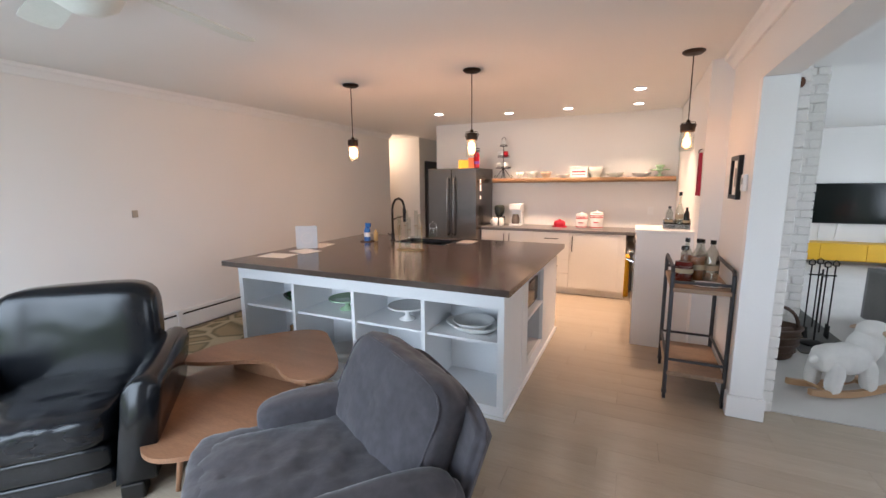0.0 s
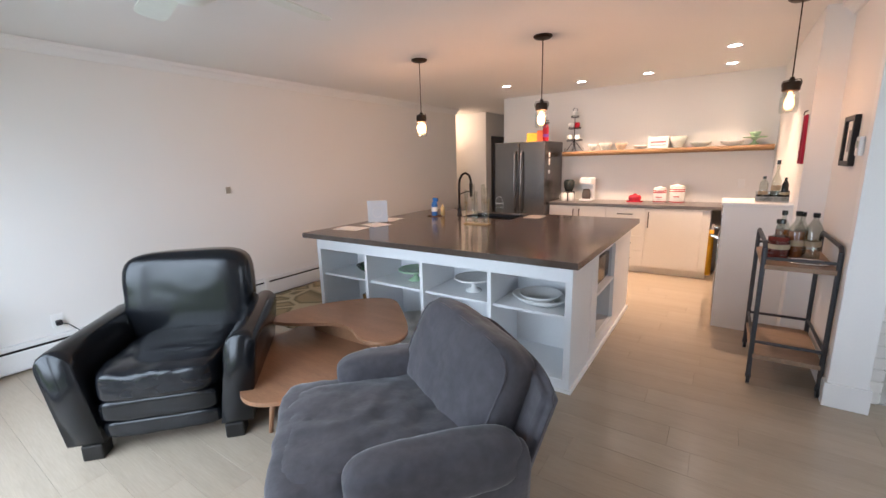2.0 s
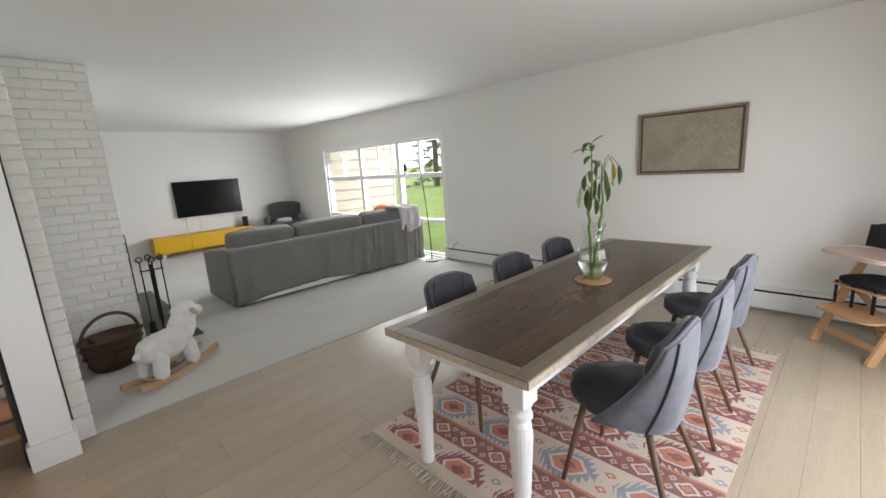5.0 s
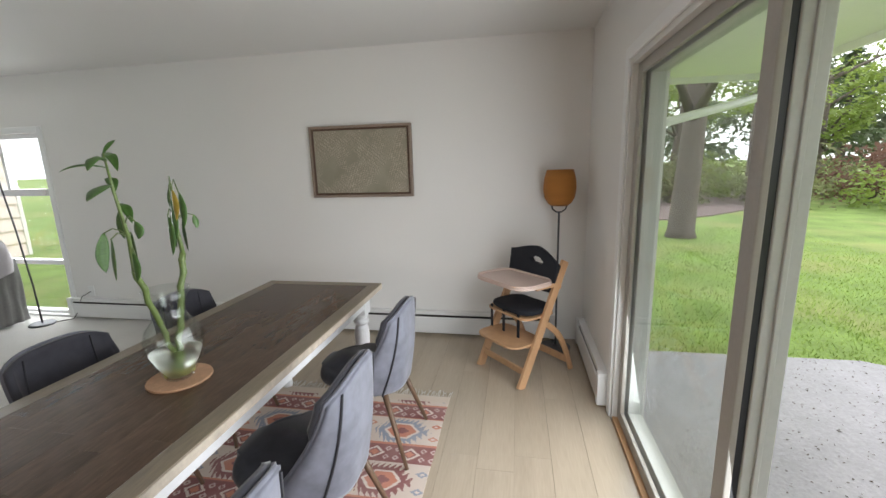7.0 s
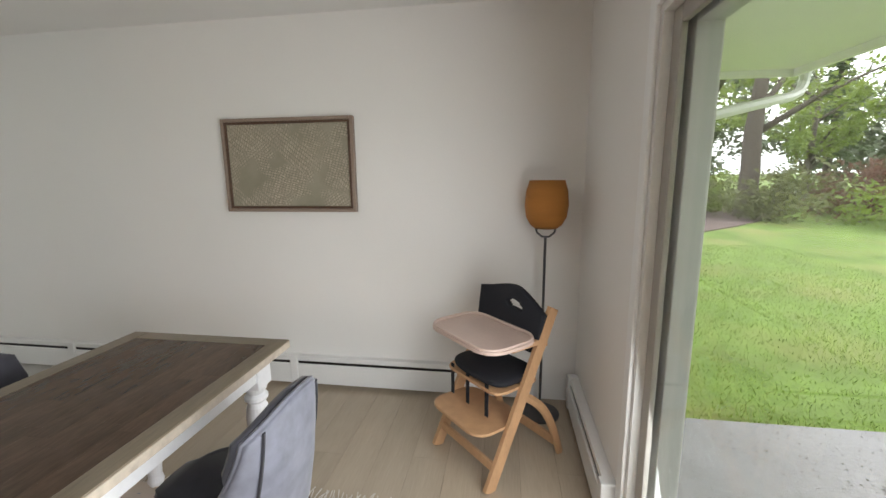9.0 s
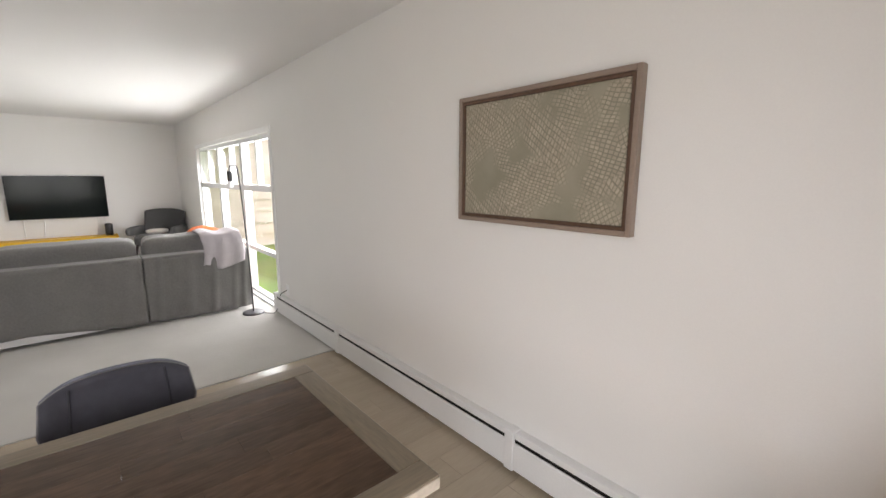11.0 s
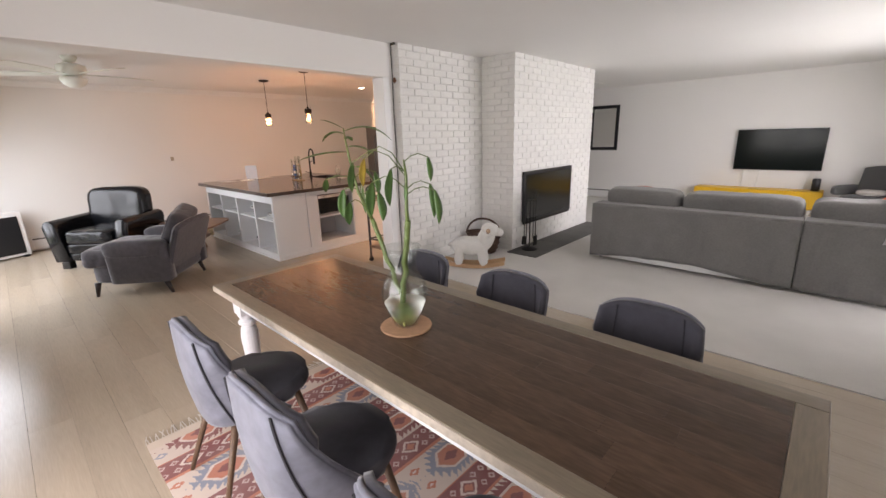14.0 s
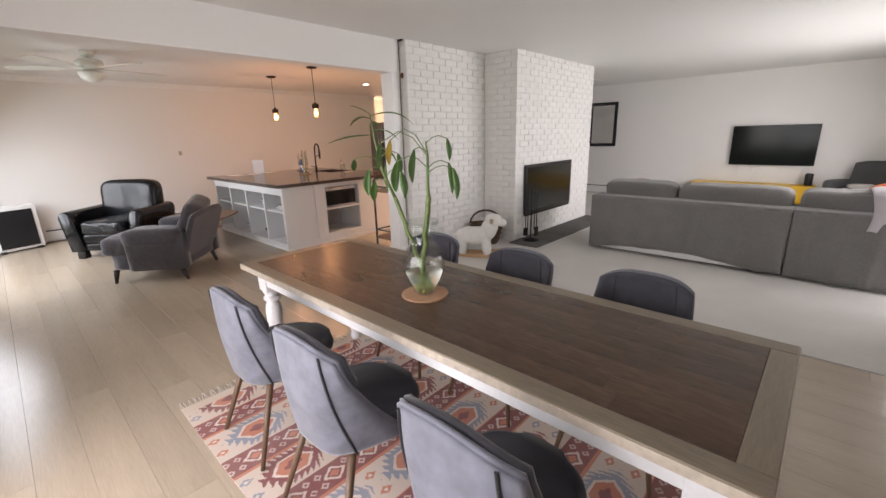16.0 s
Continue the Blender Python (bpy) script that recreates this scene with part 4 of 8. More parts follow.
# ---- chimney and fireplace ----
BRX, CHX, CHY0, CHY1 = 0.765, 1.285, 4.93, 7.22
structure("brick_bed", boxes((0.681, BRX, 3.50, CHY0, 0, CEIL)), mortar_paint, "mortar bed of the white painted brick wall")
structure("chimney_core", boxes((0.681, CHX, CHY0, CHY1, 0, CEIL)), mortar_paint, "mortar core of the white painted brick chimney")
slate = material("slate", (0.10, 0.098, 0.092), 0.7, var=0.25, scale=5, fine=60, bump=0.25)
hearth = thing("hearth", pose(0, 0, 0.006), "flush dark slate hearth in the carpet", "hearth")
for i in range(6):
    y = 4.78 + i * 0.41
    part("slab", boxes((CHX + 0.015, 1.74, y + 0.003, y + 0.407, 0.0, 0.014), bevel=0.003), slate, hearth)
fp = thing("fireplace_insert", pose(CHX + 0.012, 5.82, 0.36), "black glass fireplace insert in the chimney", "fireplace")
part("surround", boxes((0.0, 0.035, -0.68, 0.68, 0.0, 0.685), bevel=0.004), black_plastic, fp)
part("glass_front", boxes((0.0355, 0.041, -0.64, 0.64, 0.04, 0.64), bevel=0.002), screen_black, fp, "glossy black glass")
part("bottom_vent", boxes((0.0, 0.03, -0.66, 0.66, -0.035, -0.001), bevel=0.003), metal_dark, fp)

# cable with its clips at the brick edge
cable_mat = material("cable_mat", (0.05, 0.045, 0.04), 0.6)
cb = thing("wall_cable", pose(0, 0, 0), "dark cable run down beside the bricks with a junction knob", "cable")
part("cord", pipe(bmesh.new(), [(0.690 + 0.002 * math.sin(k), 3.464 - 0.003 * math.cos(k * 1.7), 2.49 - k * 0.166) for k in range(15)], 0.0045, 8), cable_mat, cb)
part("knob", cushion(bmesh.new(), 0.035, 0.035, 0.06, pose(0.722, 3.468, 2.13), 2, 6, 0.002), material("rust_brown", (0.12, 0.05, 0.025), 0.6), cb, smooth=True)
part("top_bracket", boxes((0.69, 0.76, 3.455, 3.472, 2.478, 2.499), bevel=0.003), cable_mat, cb)

tl = thing("fireplace_tools", pose(1.47, 5.07, 0.0205), "black iron fireplace tool set on a stand", "fireplace tools")
part("base", lathe(bmesh.new(), ((0, 0), (0.11, 0), (0.115, 0.012), (0.06, 0.03), (0.015, 0.04), (0, 0.04)), seg=20), metal_dark, tl)
part("stand", rod(bmesh.new(), (0, 0, 0.03), (0, 0, 0.72), 0.008), metal_dark, tl)
part("crossbar", boxes((-0.10, 0.10, -0.006, 0.006, 0.66, 0.672), (-0.006, 0.006, -0.1, 0.1, 0.66, 0.672)), metal_dark, tl)
for k, (dx, dy, kind) in enumerate(((0.085, 0, "shovel"), (-0.085, 0, "brush"), (0, 0.085, "poker"), (0, -0.085, "tongs"))):
    bm = rod(bmesh.new(), (dx, dy, 0.14), (dx, dy, 0.76), 0.006, seg=8)
    pipe(bm, [(dx - 0.02, dy, 0.76), (dx - 0.022, dy, 0.79), (dx, dy, 0.81), (dx + 0.022, dy, 0.79), (dx + 0.02, dy, 0.76), (dx - 0.018, dy, 0.758)], 0.006, 6)
    if kind == "shovel":
        box(bm, dx - 0.005, dx + 0.005, dy - 0.045, dy + 0.045, 0.07, 0.2, bevel=0.003)
    elif kind == "brush":
        lathe(bm, ((0, 0.05), (0.035, 0.055), (0.025, 0.16), (0, 0.17)), (dx, dy, 0), 12)
    part(kind, bm, metal_dark, tl)

# log basket
basket_wood = material("basket_wood", (0.075, 0.04, 0.025), 0.6, var=0.35, scale=8, fine=70, bump=0.2, stretch=(1, 1, 5))
bk = thing("log_basket", pose(1.03, 4.62, 0.006, 0, 0, 25), "dark wooden log basket with a hoop handle", "basket")
bm = bmesh.new()
lathe(bm, ((0, 0.0), (0.15, 0.0), (0.17, 0.015), (0.21, 0.14), (0.225, 0.27), (0.232, 0.28), (0.222, 0.285), (0.2, 0.16), (0.16, 0.03), (0, 0.025)), seg=28)
for v in bm.verts:
    v.co.y *= 0.72
part("body", bm, basket_wood, bk, "dark woven body", smooth=True)
for z, r in ((0.07, 0.192), (0.14, 0.214), (0.21, 0.224), (0.275, 0.233)):
    part("hoop", pipe(bmesh.new(), [(r * math.cos(k * math.tau / 24), r * 0.72 * math.sin(k * math.tau / 24), z) for k in range(25)], 0.009, 6), basket_wood, bk)
part("handle", pipe(bmesh.new(), [(0.225 * math.cos(a), 0.0, 0.26 + 0.20 * math.sin(a)) for a in [math.pi * k / 16 for k in range(17)]], 0.014, 8), basket_wood, bk)
for k in range(3):
    part("log", rod(bmesh.new(), (-0.13, -0.06 + 0.055 * k, 0.22 + 0.02 * k), (0.13, -0.05 + 0.05 * k, 0.25 - 0.02 * k), 0.035, seg=9), basket_wood, bk)

# rocking sheep
fleece = material("fleece", (0.80, 0.79, 0.75), 0.95, var=0.08, scale=14, fine=220, bump=0.8, sheen=0.3)
rocker_wood = material("rocker_wood", (0.50, 0.31, 0.17), 0.45, var=0.15, stretch=(1, 5, 5))
rs = thing("rocking_sheep", pose(1.32, 4.04, 0.006, 0, 0, 32), "white plush rocking sheep on pale wooden rockers", "rocking toy")
bm = bmesh.new()
cushion(bm, 0.44, 0.22, 0.22, pose(-0.03, 0, 0.26), 2.6, 12, 0.012, 2, 14)
cushion(bm, 0.20, 0.18, 0.26, pose(0.15, 0, 0.34, 0, 20, 0), 2.4, 10, 0.010, 5, 14)
part("body", bm, fleece, rs, smooth=True)
bm = bmesh.new()
cushion(bm, 0.20, 0.17, 0.17, pose(0.20, 0, 0.45), 2.2, 10, 0.010, 8, 14)
cushion(bm, 0.15, 0.10, 0.10, pose(0.29, 0, 0.43, 0, 12, 0), 2.2, 8, 0.003, 3)
part("head", bm, fleece, rs, smooth=True)
for s in (-1, 1):
    part("ear", cushion(bmesh.new(), 0.05, 0.10, 0.03, pose(0.19, s * 0.10, 0.46, s * -25), 2.2, 6, 0.002), material("ear_tan", (0.45, 0.32, 0.22), 0.8), rs, "tan felt ear", smooth=True)
    for x, lean in ((-0.16, -3), (0.12, 12)):
        part("leg", cushion(bmesh.new(), 0.10, 0.08, 0.24, pose(x, s * 0.075, 0.15, 0, -lean, 0), 3.5, 8, 0.006, x * 9, 14), fleece, rs, smooth=True)

    def rail(u, v, s=s):
        x = -0.36 + u * 0.74
        return Vector((x, s * 0.10, 0.002 + 0.34 * (x - 0.0) ** 2 + v * 0.045))
    part("rocker", sheet(bmesh.new(), 24, 2, rail, 0.03), rocker_wood, rs)
for x in (-0.2, 0.17):
    part("crossbar", rod(bmesh.new(), (x, -0.1, 0.05), (x, 0.1, 0.05), 0.012), rocker_wood, rs)
part("tail", cushion(bmesh.new(), 0.09, 0.05, 0.05, pose(-0.26, 0, 0.27, 0, -20), 2, 6, 0.004), fleece, rs, smooth=True)

# ---- more of the living room ----
cable_white = material("cable_white", (0.75, 0.75, 0.73), 0.5)
tc_ = part("tv_cable", pipe(bmesh.new(), [(3.05, TVW - 0.02, 0.76), (3.045, TVW - 0.006, 0.6), (3.05, TVW - 0.006, 0.43)], 0.008, 6), cable_white)
tagged(tc_, "white cable between television and console", "cable")
tc2 = part("tv_cable", pipe(bmesh.new(), [(4.12, TVW - 0.02, 0.76), (4.13, TVW - 0.006, 0.66), (4.13, TVW - 0.02, 0.45)], 0.006, 6), cable_white)
tagged(tc2, "white cable between television and console", "cable")
sp = thing("speaker", pose(4.16, 10.1, 0.421), "small black cylindrical speaker on the console", "speaker")
part("body", lathe(bmesh.new(), ((0, 0), (0.055, 0), (0.06, 0.01), (0.06, 0.2), (0.052, 0.215), (0, 0.215)), seg=20), black_plastic, sp, smooth=True)
part("light_ring", lathe(bmesh.new(), ((0.0, 0.2155), (0.03, 0.2155), (0.03, 0.219), (0, 0.219)), seg=16), metal_grey, sp)

# mirror
mirror_glass = material("mirror_glass", (0.9, 0.9, 0.9), 0.02, 1.0, var=0.0, bump=0.0)
mr = thing("wall_mirror", pose(0.25, TVW, 1.62), "rectangular wall mirror in a black frame", "mirror")
for a in ((-0.33, -0.26, -0.03, 0, -0.50, 0.50), (0.26, 0.33, -0.03, 0, -0.50, 0.50), (-0.26, 0.26, -0.03, 0, 0.43, 0.50), (-0.26, 0.26, -0.03, 0, -0.50, -0.43)):
    part("frame_bar", boxes(a, bevel=0.004), black_plastic, mr)
part("mirror_pane", boxes((-0.262, 0.262, -0.014, -0.002, -0.432, 0.432)), mirror_glass, mr)

# corner armchair by the television
ac = thing("armchair", pose(4.86, 9.62, 0.006, 0, 0, 150), "dark grey wingless armchair in the corner", "armchair")
corner_cloth = material("corner_cloth", (0.075, 0.075, 0.075), 0.9, var=0.12, scale=6, fine=240, bump=0.2, sheen=0.2)
part("seat", cushion(bmesh.new(), 0.62, 0.66, 0.22, pose(0, 0.04, 0.34), 5, 8, 0.004), corner_cloth, ac, smooth=True)
bm = sheet(bmesh.new(), 16, 10, lambda u, v: Vector(((u * 2 - 1) * 0.36, -0.30 - 0.14 * v + 0.16 * abs(u * 2 - 1) ** 2.5 * (1 - 0.5 * v), 0.24 + v * (0.62 - 0.05 * abs(u * 2 - 1) ** 3))), 0.09)
part("backrest", bm, corner_cloth, ac, smooth=True)
for s in (-1, 1):
    part("arm", cushion(bmesh.new(), 0.11, 0.62, 0.16, pose(s * 0.36, 0.02, 0.50), 4, 8, 0.003), corner_cloth, ac, smooth=True)
    for y in (-0.25, 0.28):
        part("leg", rod(bmesh.new(), (s * 0.27, y * 1.15, 0), (s * 0.25, y, 0.25), 0.012, 0.02), dark_foot, ac)
part("pad", cushion(bmesh.new(), 0.34, 0.3, 0.10, pose(0, 0.06, 0.485), 3, 8, 0.006), material("pale_cloth", (0.5, 0.47, 0.43), 0.9), ac, "pale folded cushion on the seat", smooth=True)

# pillows and throw on the sofa
orange_cloth = material("orange_cloth", (0.75, 0.19, 0.07), 0.85, var=0.1, fine=200, bump=0.2)
ob = part("orange_pillow", cushion(bmesh.new(), 0.44, 0.14, 0.40, pose(4.88, 5.80, 0.72, -16, 12, -14), 2.6, 12, 0.008, 4), orange_cloth, smooth=True)
tagged(ob, "coral orange cushion behind the sofa back", "cushion")
ob = part("patterned_pillow", cushion(bmesh.new(), 0.40, 0.13, 0.34, pose(2.66, 5.76, 0.70, -14, 4, 6), 2.6, 12, 0.008, 7), material("rust_cloth", (0.42, 0.10, 0.05), 0.85, var=0.3, scale=20, fine=90), smooth=True)
tagged(ob, "rust red patterned cushion on the sofa", "cushion")
throw_cloth = material("throw_cloth", (0.52, 0.48, 0.50), 0.95, var=0.12, scale=9, fine=260, bump=0.5, sheen=0.3)


def throw_point(u, v):
    """A blanket over the sofa back: from the seat side over the top and down behind."""
    x = 4.73 + u * 0.39 + 0.05 * (v - 0.5) * math.sin(u * 5) + 0.02 * math.sin(v * 9)
    s = v * 1.0
    if s < 0.42:
        z = 0.53 + s / 0.42 * 0.36 + 0.03 * math.sin(u * 7 + 1) * (1 - s / 0.42)
        y = SFY - 0.040 - 0.012 * math.sin(u * 16) * (1 - s / 0.42)
    elif s < 0.62:
        k = (s - 0.42) / 0.2
        z = 0.89 + 0.02 * math.sin(k * math.pi) + 0.015 * math.sin(u * 9)
        y = SFY - 0.04 + k * 0.38
    else:
        k = (s - 0.62) / 0.38
        z = 0.89 - k * 0.28
        y = SFY + 0.34 + k * 0.22
    return Vector((x, y + 0.006 * noise.noise(Vector((x * 14, s * 9, 0))), z + 0.008 * noise.noise(Vector((x * 12, s * 8, 3)))))


bm = sheet(bmesh.new(), 30, 44, throw_point, 0.012)
tw = part("throw_blanket", bm, throw_cloth, smooth=True)
tagged(tw, "pale lilac grey throw draped over the sofa back", "blanket")

# arc reading lamp
al = thing("floor_lamp", pose(5.13, 5.0, 0.006), "slim grey metal reading lamp beside the sofa", "floor lamp")
part("base", lathe(bmesh.new(), ((0, 0), (0.11, 0), (0.112, 0.012), (0.1, 0.02), (0, 0.024)), seg=28), metal_grey, al, smooth=False)
part("pole", pipe(bmesh.new(), [(0, 0, 0.02), (0.0, 0.01, 0.4), (-0.005, 0.06, 1.0), (-0.01, 0.12, 1.48), (-0.01, 0.16, 1.57), (-0.01, 0.22, 1.6), (-0.01, 0.42, 1.6), (-0.01, 0.46, 1.585), (-0.01, 0.475, 1.54)], 0.008, 8), metal_grey, al, smooth=True)
part("socket", rod(bmesh.new(), (-0.01, 0.475, 1.54), (-0.01, 0.478, 1.43), 0.028), black_plastic, al)
part("bulb", lathe(bmesh.new(), ((0, -0.08), (0.03, -0.06), (0.035, -0.03), (0.02, 0.0), (0, 0.0)), (-0.01, 0.478, 1.428), 16), white_gloss, al, "unlit white bulb", smooth=True)
lc = part("lamp_cord", pipe(bmesh.new(), [(5.17, 4.95, 0.012), (5.26, 4.86, 0.011), (5.30, 4.82, 0.012), (5.325, 4.78, 0.08), (5.33, 4.7, 0.25), (5.37, 4.62, 0.30)], 0.004, 6), cable_mat)
tagged(lc, "dark lamp cord running to the wall socket", "cord")
oc = part("outlet", boxes((RIGHT - 0.008, RIGHT, 4.58, 4.65, 0.25, 0.36), bevel=0.003), trim_paint)
tagged(oc, "white wall outlet above the heater", "outlet")

# ---- kilim rug ----
def kilim():
    """Woven bands across the rug: dark red bands with linked diamonds, pale bands with blue medallions."""
    m = bpy.data.materials.new("kilim")
    m.use_nodes = True
    nt = m.node_tree
    b = nt.nodes["Principled BSDF"]
    b.inputs["Roughness"].default_value = 0.95
    tc = nt.nodes.new("ShaderNodeTexCoord")
    sep = nt.nodes.new("ShaderNodeSeparateXYZ")
    warp = nt.nodes.new("ShaderNodeTexNoise")
    warp.inputs["Scale"].default_value = 30
    nt.links.new(tc.outputs["Object"], warp.inputs["Vector"])
    nt.links.new(tc.outputs["Object"], sep.inputs[0])

    def val(v):
        n = nt.nodes.new("ShaderNodeValue")
        n.outputs[0].default_value = v
        return n.outputs[0]

    def op(kind, *ins):
        n = nt.nodes.new("ShaderNodeMath")
        n.operation = kind
        for i, v in enumerate(ins):
            if isinstance(v, (int, float)):
                n.inputs[i].default_value = v
            else:
                nt.links.new(v, n.inputs[i])
        return n.outputs[0]

    def mix(f, a, c):
        n = nt.nodes.new("ShaderNodeMix")
        n.data_type = "RGBA"
        nt.links.new(f, n.inputs[0])
        for i, v in ((6, a), (7, c)):
            if isinstance(v, tuple):
                n.inputs[i].default_value = (*v, 1)
            else:
                nt.links.new(v, n.inputs[i])
        return n.outputs[2]

    def steps(x, n):
        """Stair-stepped value, as a weave gives."""
        return op("DIVIDE", op("FLOOR", op("MULTIPLY", x, n)), n)

    X = steps(sep.outputs[0], 170)
    Y = steps(sep.outputs[1], 170)
    per = 0.385
    run = op("DIVIDE", op("ADD", X, 10.2245), per)
    u = op("FRACT", run)
    cream, red, rust, blue, pale = (0.62, 0.51, 0.43), (0.21, 0.034, 0.036), (0.52, 0.16, 0.085), (0.23, 0.26, 0.33), (0.68, 0.56, 0.49)
    off = op("ABSOLUTE", op("SUBTRACT", u, 0.18))
    band = op("LESS_THAN", off, 0.175)
    edge = op("LESS_THAN", op("ABSOLUTE", op("SUBTRACT", off, 0.195)), 0.022)
    # linked hooked diamonds on the red band
    v1 = op("SUBTRACT", op("FRACT", op("DIVIDE", op("ADD", Y, 3.89), 0.195)), 0.5)
    av, dv = op("ABSOLUTE", v1), op("MULTIPLY", off, 2.0)
    d1 = op("ADD", op("MULTIPLY", av, 0.85), dv)
    ring1 = op("LESS_THAN", op("ABSOLUTE", op("SUBTRACT", d1, 0.215)), 0.04)
    core1 = op("LESS_THAN", d1, 0.12)
    curl = op("ADD", op("ABSOLUTE", op("SUBTRACT", av, 0.36)), op("ABSOLUTE", op("SUBTRACT", dv, 0.17)))
    hook = op("LESS_THAN", op("ABSOLUTE", op("SUBTRACT", curl, 0.075)), 0.028)
    # six-sided medallions with combed edges on the pale band
    v2 = op("SUBTRACT", op("FRACT", op("DIVIDE", op("ADD", Y, 4.672), 0.39)), 0.5)
    hx = op("MULTIPLY", op("ABSOLUTE", op("SUBTRACT", u, 0.68)), 3.75)
    hy = op("MULTIPLY", op("ABSOLUTE", v2), 2.35)
    d2 = op("MAXIMUM", hx, op("ADD", op("MULTIPLY", hx, 0.55), hy))
    comb = op("MULTIPLY", op("FRACT", op("ADD", op("MULTIPLY", v2, 13.0), op("MULTIPLY", hx, 0.6))), 0.34)
    med = op("LESS_THAN", op("ADD", d2, comb), 1.12)
    med_in = op("LESS_THAN", d2, 0.64)
    med_core = op("LESS_THAN", d2, 0.53)
    med_eye = op("LESS_THAN", op("MULTIPLY", hx, hy), op("MULTIPLY", op("LESS_THAN", d2, 0.27), 0.02))
    gap = op("ABSOLUTE", op("SUBTRACT", op("ABSOLUTE", v2), 0.5))
    side = op("ABSOLUTE", op("SUBTRACT", hx, 0.55))
    spot = op("LESS_THAN", op("ADD", op("MULTIPLY", gap, 2.6), side), 0.22)
    spot_in = op("LESS_THAN", op("ADD", op("MULTIPLY", gap, 2.6), side), 0.09)
    odd = op("FRACT", op("MULTIPLY", op("FLOOR", run), 0.5))
    ground = mix(spot, cream, mix(op("GREATER_THAN", odd, 0.25), rust, blue))
    ground = mix(spot_in, ground, pale)
    ground = mix(med, ground, mix(op("GREATER_THAN", odd, 0.25), blue, red))
    ground = mix(med_in, ground, pale)
    ground = mix(med_core, ground, rust)
    ground = mix(med_eye, ground, red)
    bandc = mix(ring1, red, pale)
    bandc = mix(core1, bandc, rust)
    bandc = mix(hook, bandc, (0.55, 0.40, 0.36))
    col = mix(band, ground, bandc)
    col = mix(edge, col, rust)
    end = op("GREATER_THAN", op("ABSOLUTE", sep.outputs[0]), 1.135)
    col = mix(end, col, (0.60, 0.50, 0.40))
    fade = nt.nodes.new("ShaderNodeTexNoise")
    fade.inputs["Scale"].default_value = 5
    fade.inputs["Detail"].default_value = 5
    nt.links.new(tc.outputs["Object"], fade.inputs["Vector"])
    worn = mix(op("MULTIPLY", fade.outputs[0], 0.34), col, (0.62, 0.55, 0.5))
    nt.links.new(worn, b.inputs["Base Color"])
    bp = nt.nodes.new("ShaderNodeBump")
    bp.inputs["Strength"].default_value = 0.5
    bp.inputs["Distance"].default_value = 0.004
    weave = nt.nodes.new("ShaderNodeTexNoise")
    weave.inputs["Scale"].default_value = 420
    nt.links.new(tc.outputs["Object"], weave.inputs["Vector"])
    nt.links.new(weave.outputs[0], bp.inputs["Height"])
    nt.links.new(bp.outputs[0], b.inputs["Normal"])
    return m


rug = thing("dining_rug", pose(3.115, 1.37, 0.0), "red, blue and cream flat-woven kilim rug with fringe under the table", "rug")
part("weave", sheet(bmesh.new(), 60, 40, lambda u, v: Vector((-1.205 + u * 2.41, -0.80 + v * 1.60 + 0.006 * noise.noise(Vector((u * 6, v, 1))), 0.005 + 0.0012 * noise.noise(Vector((u * 9, v * 7, 0))))), 0.005), kilim(), rug)
fringe_mat = material("fringe_mat", (0.62, 0.58, 0.52), 0.95, var=0.1)
for s in (-1, 1):
    bm = bmesh.new()
    for k in range(110):
        y = -0.80 + 1.60 * k / 109
        a, n = random.uniform(-0.025, 0.025), random.uniform(0.05, 0.085)
        pipe(bm, [(s * 1.20, y, 0.005), (s * (1.205 + n * 0.5), y + a * 0.4, 0.006), (s * (1.205 + n), y + a, 0.003)], 0.0022, 4)
    part("fringe", bm, fringe_mat, rug, "knotted cream fringe")["kind"] = "stuff"

# ---- vase with bamboo ----
cork = material("cork", (0.42, 0.24, 0.14), 0.85, var=0.2, scale=30, fine=150, bump=0.3)
ob = part("coaster", lathe(bmesh.new(), ((0, 0), (0.108, 0), (0.11, 0.004), (0.108, 0.009), (0, 0.009)), (3.10, 1.39, 0.7505), 36), cork)
tagged(ob, "round tan cork mat under the vase", "coaster")
VZ = 0.760
va = thing("vase", pose(3.10, 1.39, VZ), "clear glass vase with water and pebbles on the table", "vase")
outer = ((0, 0.0), (0.042, 0.0), (0.05, 0.006), (0.075, 0.06), (0.096, 0.12), (0.098, 0.155), (0.085, 0.2), (0.058, 0.235), (0.05, 0.255), (0.058, 0.30), (0.076, 0.345))
inner = tuple((max(r - 0.004, 0), z + (0.005 if i < 2 else 0)) for i, (r, z) in enumerate(outer))[::-1]
gl = part("glass", lathe(bmesh.new(), outer + inner, seg=40), thin_glass, va, smooth=True)
gl.visible_shadow = False
water = part("water", lathe(bmesh.new(), ((0, 0.012), (0.04, 0.012), (0.068, 0.06), (0.086, 0.105), (0.0, 0.105)), seg=32), material("water_cloudy", (0.90, 0.92, 0.86), 0.35, glass=True, ior=1.33), va, "cloudy water", smooth=True)
water.visible_shadow = False
bm = bmesh.new()
rr = random.Random(3)
for _ in range(60):
    a, r = rr.uniform(0, math.tau), rr.uniform(0, 0.045)
    bmesh.ops.create_icosphere(bm, subdivisions=1, radius=rr.uniform(0.006, 0.011), matrix=Matrix.Translation((r * math.cos(a), r * math.sin(a), 0.014 + rr.uniform(0, 0.03))))
part("pebbles", bm, material("pebbles", (0.32, 0.30, 0.10), 0.6, var=0.4, scale=40), va, "olive yellow pebbles")["kind"] = "stuff"
bamboo_green = material("bamboo_green", (0.125, 0.175, 0.055), 0.4, var=0.25, scale=12, fine=60)
